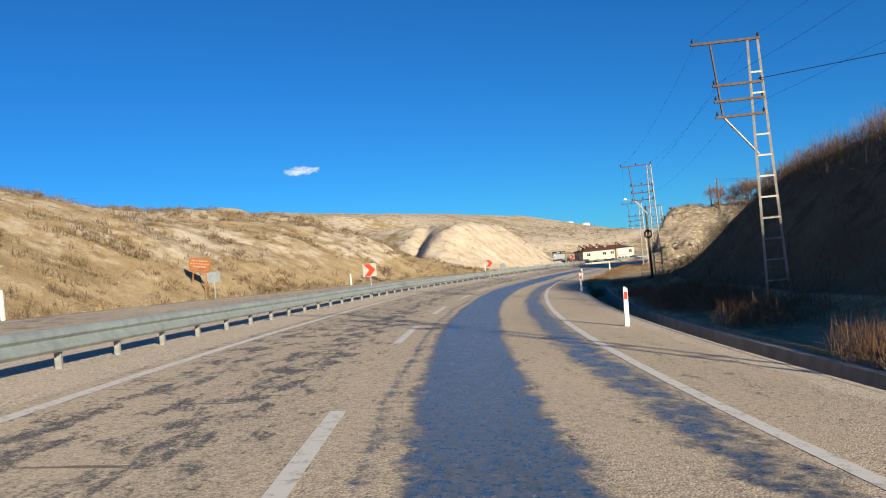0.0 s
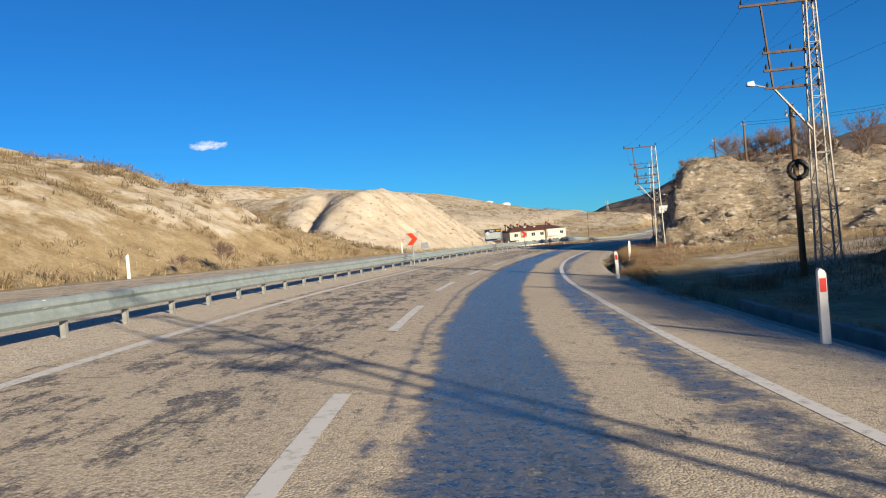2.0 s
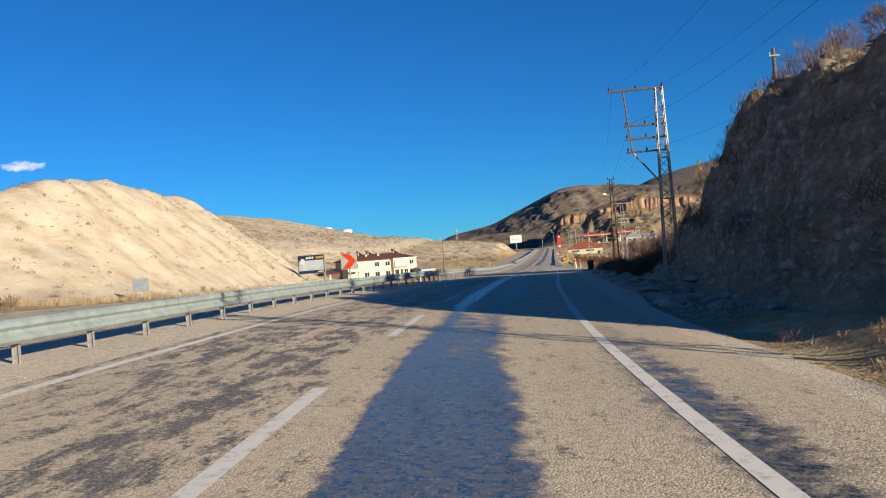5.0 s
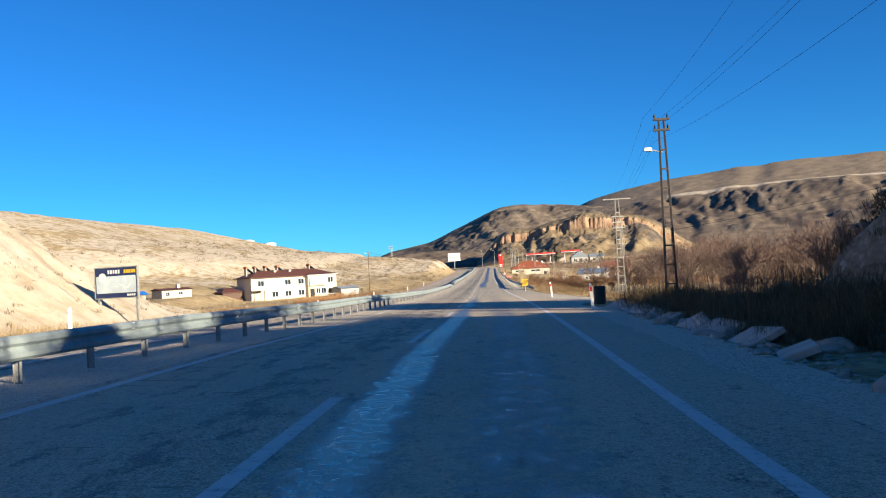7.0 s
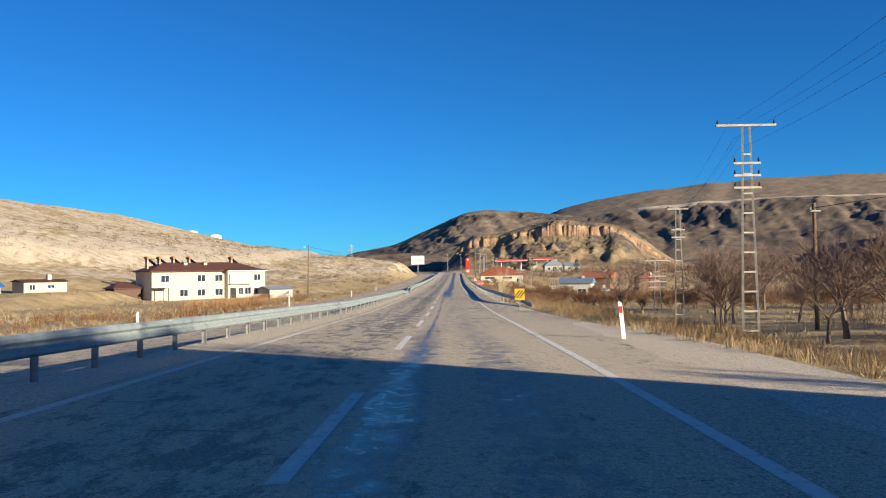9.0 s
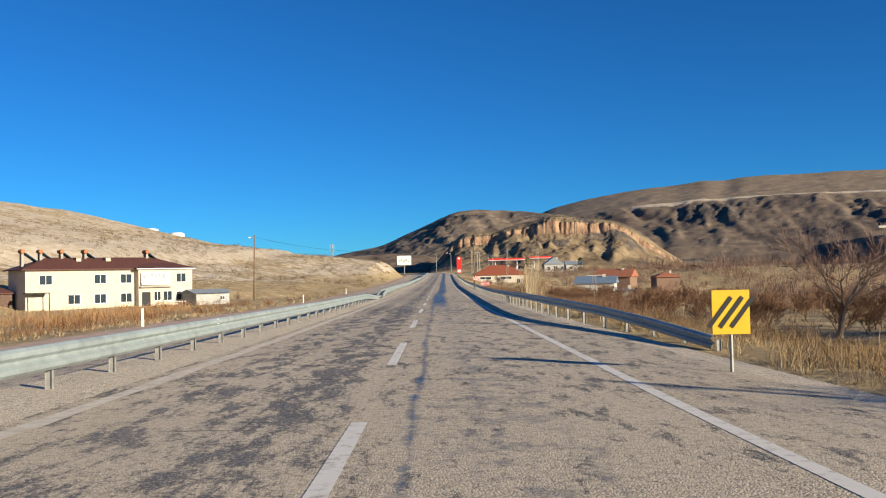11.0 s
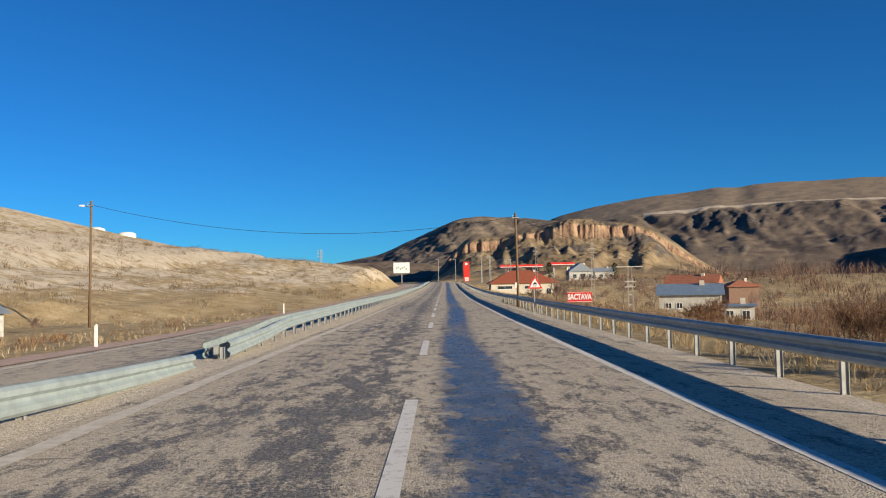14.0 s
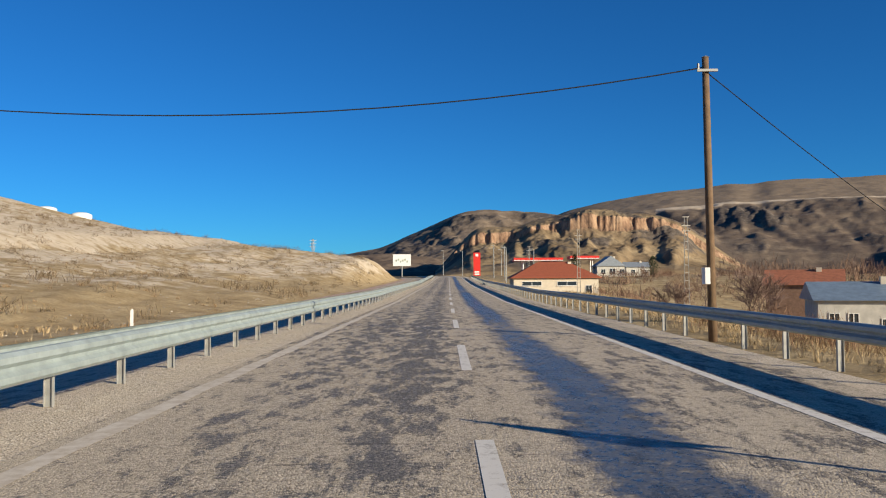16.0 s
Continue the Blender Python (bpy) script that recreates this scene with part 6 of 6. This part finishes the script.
# right: verge and cliff
def on_verge(s, u, g):
    near = np.where(s < 67, u > 8.5, np.where((s > 75) & (s < 90), u > 7.0, u > np.interp(s, [67, 100, 118], [6.4, 6.2, 7.5])))
    track = (s > 71) & (s < 80) & (u > 10.3)
    return near & ~track & clumpy(s, u, g, 4, -0.12)


p, g = scatter(2200, 58, 118, 6.2, 17, 33, on_verge)
blades("verge_grass", p, 44, 0.18, 1.5, 0.006, STRAW_G, "straw-coloured grass on the verge", seed=12, sizes=g.uniform(0.4, 1.4, len(p)))
p, g = scatter(620, 58, 100, 6.4, 7.7, 47, lambda s, u, g: clumpy(s, u, g, 3, -0.15))
blades("ditch_bushes", p, 120, 0.55, 2.3, 0.0055, REED_B, "ochre dry weeds in the ditch", seed=48, sizes=g.uniform(0.5, 1.3, len(p)), bushy=True)
p, g = scatter(5200, 84, 132, 9.5, 36, 49, lambda s, u, g: clumpy(s, u, g, 2.2, -0.05))
blades("cliff_grass", p, 22, 0.30, 1.3, 0.012, STRAW_G, "straw tufts on the rocky slope", seed=50, sizes=g.uniform(0.5, 1.5, len(p)))
p, g = scatter(900, 60, 112, 6.3, 12, 43, lambda s, u, g: on_verge(s, u, g) & clumpy(s, u, g, 2.5, 0.22))
blades("verge_bushes", p, 130, 0.6, 2.3, 0.0055, RUST_B, "ochre dry bushes on the verge", seed=44, sizes=g.uniform(0.5, 1.3, len(p)), bushy=True)
p, g = scatter(3600, 92, 150, 9.5, 36, 34, lambda s, u, g: clumpy(s, u, g, 3, 0.02))
blades("cliff_scrub", p, 34, 0.5, 1.6, 0.012, RUST_B, "brown scrub clinging to the rocky slope", seed=13, sizes=g.uniform(0.5, 1.6, len(p)), bushy=True)
p, g = scatter(800, 108, 172, 7.5, 13, 35, lambda s, u, g: (u > 9.6) & clumpy(s, u, g, 5, 0.0))
p2, g2 = scatter(620, 142, 163, 7.3, 10.2, 61)
blades("bank_scrub", p2, 150, 1.15, 1.3, 0.009, SCRUB_G, "dense dark scrub above the broken ditch lining", seed=62, sizes=g2.uniform(0.6, 1.2, len(p2)), bushy=True)
blades("track_scrub", p, 60, 0.6, 0.75, 0.018, SCRUB_G, "dark scrub beside the dirt track", seed=14, sizes=g.uniform(0.5, 1.5, len(p)), bushy=True)
p, g = scatter(2600, 172, 330, 6.4, 12.5, 36, lambda s, u, g: (u > np.interp(s, [172, 185, 200, 330], [8.6, 7.4, 6.5, 6.3])))
blades("roadside_grass", p, 30, 0.36, 1.2, 0.010, STRAW_G, "tall dry roadside grass behind the barrier", seed=15, sizes=g.uniform(0.5, 1.5, len(p)))
p, g = scatter(900, 174, 244, 6.8, 11.5, 45, lambda s, u, g: (u > np.interp(s, [172, 185, 200], [9.0, 7.7, 6.9])) & clumpy(s, u, g, 3, -0.1))
blades("roadside_bushes", p, 110, 0.7, 2.2, 0.007, REED_B, "ochre dry bushes beside the road", seed=46, sizes=g.uniform(0.5, 1.3, len(p)), bushy=True)
p, g = scatter(2600, 330, 500, 6.6, 24, 37)
blades("roadside_grass", p, 12, 0.45, 1.0, 0.022, STRAW_G, "dry grass beside the village road", seed=16, sizes=g.uniform(0.5, 1.5, len(p)))
p, g = scatter(3000, 172, 330, 12, 60, 38)
blades("orchard_grass", p, 9, 0.3, 0.8, 0.03, STRAW_G, "dry grass under the orchard trees", seed=17, sizes=g.uniform(0.5, 1.5, len(p)))
p, g = scatter(240, 160, 215, 14.5, 34, 55, lambda s, u, g: (u > np.interp(s, [160, 185, 215], [14.5, 17, 19])) & clumpy(s, u, g, 6, -0.1))
blades("orchard_thicket", p, 80, 2.0, 0.9, 0.011, TWIG_G, "fine brown bare thicket between the orchard trees", seed=56, droop=0.05, sizes=g.uniform(0.5, 1.25, len(p)), bushy=True)
p, g = scatter(1100, 232, 400, 14, 75, 39, lambda s, u, g: (u > np.interp(s, [232, 280, 310, 330, 400], [24, 17, 20, 30, 34])))
blades("valley_thicket", p, 110, 1.7, 1.15, 0.014, RUST_B, "dense red-brown bare thicket in the valley", seed=18, droop=0.05, sizes=g.uniform(0.5, 1.3, len(p)), bushy=True)
p, g = scatter(700, 232, 330, 7.4, 15, 40, lambda s, u, g: clumpy(s, u, g, 6, -0.05))
blades("roadside_scrub", p, 130, 1.0, 1.4, 0.008, RUST_B, "red-brown bare bushes behind the barrier", seed=19, sizes=g.uniform(0.5, 1.3, len(p)), bushy=True)
p, g = scatter(500, 400, 560, 22, 120, 41)
blades("village_scrub", p, 62, 2.6, 0.55, 0.064, TWIG_G, "brown bare bushes between the village houses", seed=20, droop=0.05, sizes=g.uniform(0.5, 1.4, len(p)), bushy=True)
p, g = scatter(620, 250, 430, 55, 190, 51)
blades("far_thicket", p, 44, 4.6, 0.6, 0.07, TWIG_G, "brown bare woods along the valley floor", seed=52, sizes=g.uniform(0.5, 1.3, len(p)), bushy=True)
p, g = scatter(520, 420, 580, 90, 280, 53)
blades("far_woods", p, 34, 6.5, 0.6, 0.11, TWIG_G, "brown bare woods below the mountain", seed=54, sizes=g.uniform(0.5, 1.3, len(p)), bushy=True)
x, y, z, *_ = land(np.array([256.4, 257.4, 258.2, 257.7]), np.array([6.9, 7.3, 7.0, 7.7]))
blades("tall_shoots", np.stack([x, y, z], -1), 80, 3.9, 0.26, 0.011, REED_G, "tall pale leafless shoots of a cut tree", "shrub", seed=42, droop=0.02)


# ---- bare trees ----
def bare_tree(name, height, seed, spread=0.6, fine=4, split=3, trunk_r=0.10, low=0.25, trunk_mat=None, twig_mat=None):
    """Trunk and limbs in one mesh, the thin branches and twigs of the crown in another. low: where the first limbs leave, as a share of the height."""
    g = random.Random(seed)
    wood, twig = Mesh(), Mesh()

    def grow(p, d, length, r, level):
        steps = 3
        for k in range(steps):
            bend = Vector((g.uniform(-1, 1), g.uniform(-1, 1), g.uniform(-0.5, 0.8))) * (0.10 + 0.07 * level)
            d = (d + bend).normalized()
            q = p + d * (length / steps)
            r2 = max(0.004, r * 0.84)
            (wood if level < 2 else twig).rod(p, q, r, r2, 6 if level == 0 else (5 if level == 1 else 3), caps=False)
            if level >= 2:
                for _ in range(fine if level == 3 else 1):
                    a = p.lerp(q, g.random())
                    v = (d + Vector((g.uniform(-1, 1), g.uniform(-1, 1), g.uniform(-0.4, 0.8))) * 0.8).normalized() * height * g.uniform(0.04, 0.12)
                    w = v.cross(Vector((g.uniform(-1, 1), g.uniform(-1, 1), g.uniform(-1, 1)))).normalized() * 0.006
                    twig.add([a - w, a + w, a + v], [(0, 1, 2)])
            p, r = q, r2
            if level < 3 and (level > 0 or k == steps - 1):
                last = k == steps - 1
                n = (split + 1 if level == 0 else split) if last else 1
                turn = g.uniform(0, 6.28)
                for b in range(n):
                    a = turn + b * 6.28 / n + g.uniform(-0.5, 0.5)
                    side = d.orthogonal().normalized()
                    side.rotate(Matrix.Rotation(a, 3, d).to_quaternion())
                    nd = (d + side * spread * g.uniform(0.7, 1.4) + Vector((0, 0, 0.12))).normalized()
                    grow(p, nd, length * g.uniform(0.62, 0.88) * (height * 0.3 / length if level == 0 else 1.0), max(0.006, r * 0.62), level + 1)

    grow(Vector((0, 0, -0.15)), Vector((g.uniform(-0.08, 0.08), g.uniform(-0.08, 0.08), 1)).normalized(), height * low + 0.15, trunk_r, 0)
    root = new(name)
    part("trunk", wood, trunk_mat or BARK, root)
    part("crown", twig, twig_mat or TWIG, root, "bare twigs without leaves")
    return root


TREE_LABEL = "bare leafless fruit tree with spreading grey-brown branches"
trees = [bare_tree("tree", 4.8, k, 0.75, 7, 3, 0.11, 0.2) for k in (1, 2, 3)]
shrubs = [bare_tree("tree", 3.0, k, 0.6, 7, 3, 0.05, 0.07) for k in (5, 6)]
tall = [bare_tree("tree", 7.5, k, 0.45, 4, 3, 0.12, 0.28) for k in (8, 9)]
for t in trees + shrubs + tall:
    tagged(t, TREE_LABEL, "tree", "bare trees")


def plant(src, s, u, scale, turn, first=[]):
    m = on_land(s, u, 0, turn) @ Matrix.Scale(scale, 4)
    if src.name not in first:
        first.append(src.name)
        src.matrix_basis = m
        return src
    src_scale = src.scale.copy()
    src.scale = (scale, scale, scale)
    c = copy_thing(src, on_land(s, u, 0, turn))
    src.scale = src_scale
    return c


def thicket(name, srcs, spots, label, mat=None):
    """Many bare shrubs and trees that cannot be told apart, joined into one mesh. spots: s, u, scale, turn."""
    vs, fs, n = [], [], 0
    for k, (s, u, scale, turn) in enumerate(spots):
        m = np.array(on_land(s, u, 0, turn) @ Matrix.Scale(scale, 4))
        for o in srcs[k % len(srcs)].children:
            me = o.data
            me.calc_loop_triangles()
            v = np.empty(len(me.vertices) * 3)
            me.vertices.foreach_get("co", v)
            f = np.empty(len(me.loop_triangles) * 3, dtype=np.int32)
            me.loop_triangles.foreach_get("vertices", f)
            vs.append(v.reshape(-1, 3) @ m[:3, :3].T + m[:3, 3])
            fs.append(f + n)
            n += len(me.vertices)
    v, f = np.concatenate(vs).astype(np.float32), np.concatenate(fs)
    me = bpy.data.meshes.new(name)
    me.vertices.add(len(v))
    me.vertices.foreach_set("co", v.ravel())
    me.loops.add(len(f))
    me.loops.foreach_set("vertex_index", f)
    me.polygons.add(len(f) // 3)
    me.polygons.foreach_set("loop_start", np.arange(0, len(f), 3, dtype=np.int32))
    me.materials.append(mat or TWIG)
    me.update(calc_edges=True)
    return tagged(new(name, me), label, "vegetation", kind="stuff")


rng = random.Random(7)
# orchard
for k in range(66):
    s, u = rng.uniform(174, 232), 14.5 + 36 * rng.random() ** 1.4
    if u < 19 and s < 185:
        u += 6
    plant(trees[k % 3], s, u, rng.uniform(0.95, 1.35), rng.uniform(0, 360))
plant(trees[0], 171.7, 12.5, 0.85, 40)
plant(trees[1], 188.0, 16.0, 0.6, 140)
# on top of the rocky hill
for k in range(15):
    s, f = rng.uniform(114, 130), rng.uniform(17.5, 38)
    plant((trees + shrubs)[k % 5], s, f, rng.uniform(0.7, 1.05), rng.uniform(0, 360))
for k in range(7):
    plant(shrubs[k % 2], rng.uniform(112, 123), rng.uniform(11.8, 15), rng.uniform(0.4, 0.65), rng.uniform(0, 360))
spots = []
for k in range(30):
    s = rng.uniform(126, 143)
    spots.append((s, float(np.interp(s, [123, 143], [15.5, 17.5])) + 10 * rng.random(), rng.uniform(0.75, 1.1), rng.uniform(0, 360)))
thicket("hilltop_thicket", trees + shrubs, spots, "bare brown trees crowded on the rocky hill")
# on the embankment
for k in range(16):
    plant((shrubs + trees[:1])[k % 3], rng.uniform(2, 58), rng.uniform(21, 42), rng.uniform(0.4, 0.7), rng.uniform(0, 360))
# below the cliff's end, valley and village
for k in range(30):
    plant((shrubs + trees)[k % 5], rng.uniform(150, 172), rng.uniform(12.5, 30), rng.uniform(0.6, 1.0), rng.uniform(0, 360))
for k in range(24):
    s = rng.uniform(250, 400)
    plant((trees + tall)[k % 5], s, float(np.interp(s, [250, 330, 400], [40, 24, 28])) + rng.uniform(0, 55), rng.uniform(0.7, 1.1), rng.uniform(0, 360))
for k in range(22):
    plant((trees + tall)[k % 5], rng.uniform(400, 560), rng.uniform(26, 120), rng.uniform(0.7, 1.1), rng.uniform(0, 360))
spots = []
for k in range(210):
    s = 231 + 104 * rng.random() ** 1.25
    u = float(np.interp(s, [231, 262, 290, 345], [12, 9.5, 8.5, 9.5])) + 34 * rng.random() ** 1.5
    if s < 300 or u > 26:
        spots.append((s, u, rng.uniform(0.55, 1.05), rng.uniform(0, 360)))
thicket("roadside_thicket", shrubs, spots, "bare red-brown shrubs below the road", RUST_B)
plant(shrubs[0], 330.0, 10.0, 1.15, 30)
plant(shrubs[1], 336.0, 9.0, 0.9, 200)
plant(shrubs[0], 82.0, -15.0, 0.9, 80)
plant(shrubs[1], 79.0, -16.0, 0.6, 10)
plant(shrubs[0], 317.0, -27.0, 0.6, 120)


# tall poplar with a few yellow leaves, and dark evergreens
def leafy(name, s, u, height, width, mat, n, label, seed, leaf=0.07):
    g = np.random.default_rng(seed)
    root = thing(name, on_land(s, u), label, "tree")
    w = Mesh().rod((0, 0, -0.2), (0, 0, height * 0.95), height * 0.022, 0.01, 7)
    r2 = random.Random(seed)
    for k in range(14):
        z = height * r2.uniform(0.15, 0.85)
        a = r2.uniform(0, 6.28)
        w.rod((0, 0, z), (math.cos(a) * width * 0.4, math.sin(a) * width * 0.4, z + height * 0.12), 0.02, 0.006, 4)
    part("trunk", w, BARK, root)
    t = g.random(n) ** 0.8
    a = g.uniform(0, 2 * np.pi, n)
    rad = width / 2 * np.sin(np.pi * np.clip(t * 0.93 + 0.07, 0, 1)) ** 0.7 * g.uniform(0.25, 1.0, n) * (1 + 0.3 * np.sin(a * 3 + t * 9))
    c = np.stack([np.cos(a) * rad, np.sin(a) * rad, height * (0.12 + 0.88 * t)], -1)
    d1, d2 = g.normal(0, leaf, (n, 3)) * (height / 6), g.normal(0, leaf, (n, 3)) * (height / 6)
    v = np.stack([c - d1, c + d2, c + d1, c - d2], 1).reshape(-1, 3)
    me = bpy.data.meshes.new("crown")
    me.from_pydata(v.tolist(), [], (np.arange(n * 4).reshape(-1, 4)).tolist())
    me.materials.append(mat)
    part("crown", me, mat, root)


LEAF_Y = straw_mat("yellow_leaves", (0.20, 0.13, 0.06), (0.38, 0.27, 0.12), (0.50, 0.39, 0.21))
LEAF_D = straw_mat("evergreen_needles", (0.012, 0.020, 0.010), (0.025, 0.042, 0.020), (0.05, 0.07, 0.03))
leafy("poplar", 150.5, 14.0, 4.6, 1.1, LEAF_Y, 620, "slender poplar with the last yellow leaves", 3, 0.038)
leafy("poplar", 153.0, 15.5, 4.6, 1.1, LEAF_Y, 520, "slender poplar with the last yellow leaves", 4, 0.038)
leafy("pine", 163.0, 19.5, 4.6, 3.2, LEAF_D, 2200, "dark green pine on the slope", 5)
# added pine, meant to stay hidden by the hill; thickens the shade on the road
leafy("pine", 153.5, 24.5, 7.6 - ground_z(153.5, 24.5), 6.0, LEAF_D, 8000, "tall dense dark green pine added behind the rocky hill to shade the road", 17)
leafy("pine", 205.0, 60.0, 7.0, 4.0, LEAF_D, 1600, "dark green pine among the bare trees", 6)
leafy("pine", 528.0, 55.0, 6.0, 3.5, LEAF_D, 1200, "dark green pine beside the village houses", 7)
leafy("pine", 535.0, 35.0, 6.5, 3.2, LEAF_D, 1200, "dark green pine beside the village houses", 8)
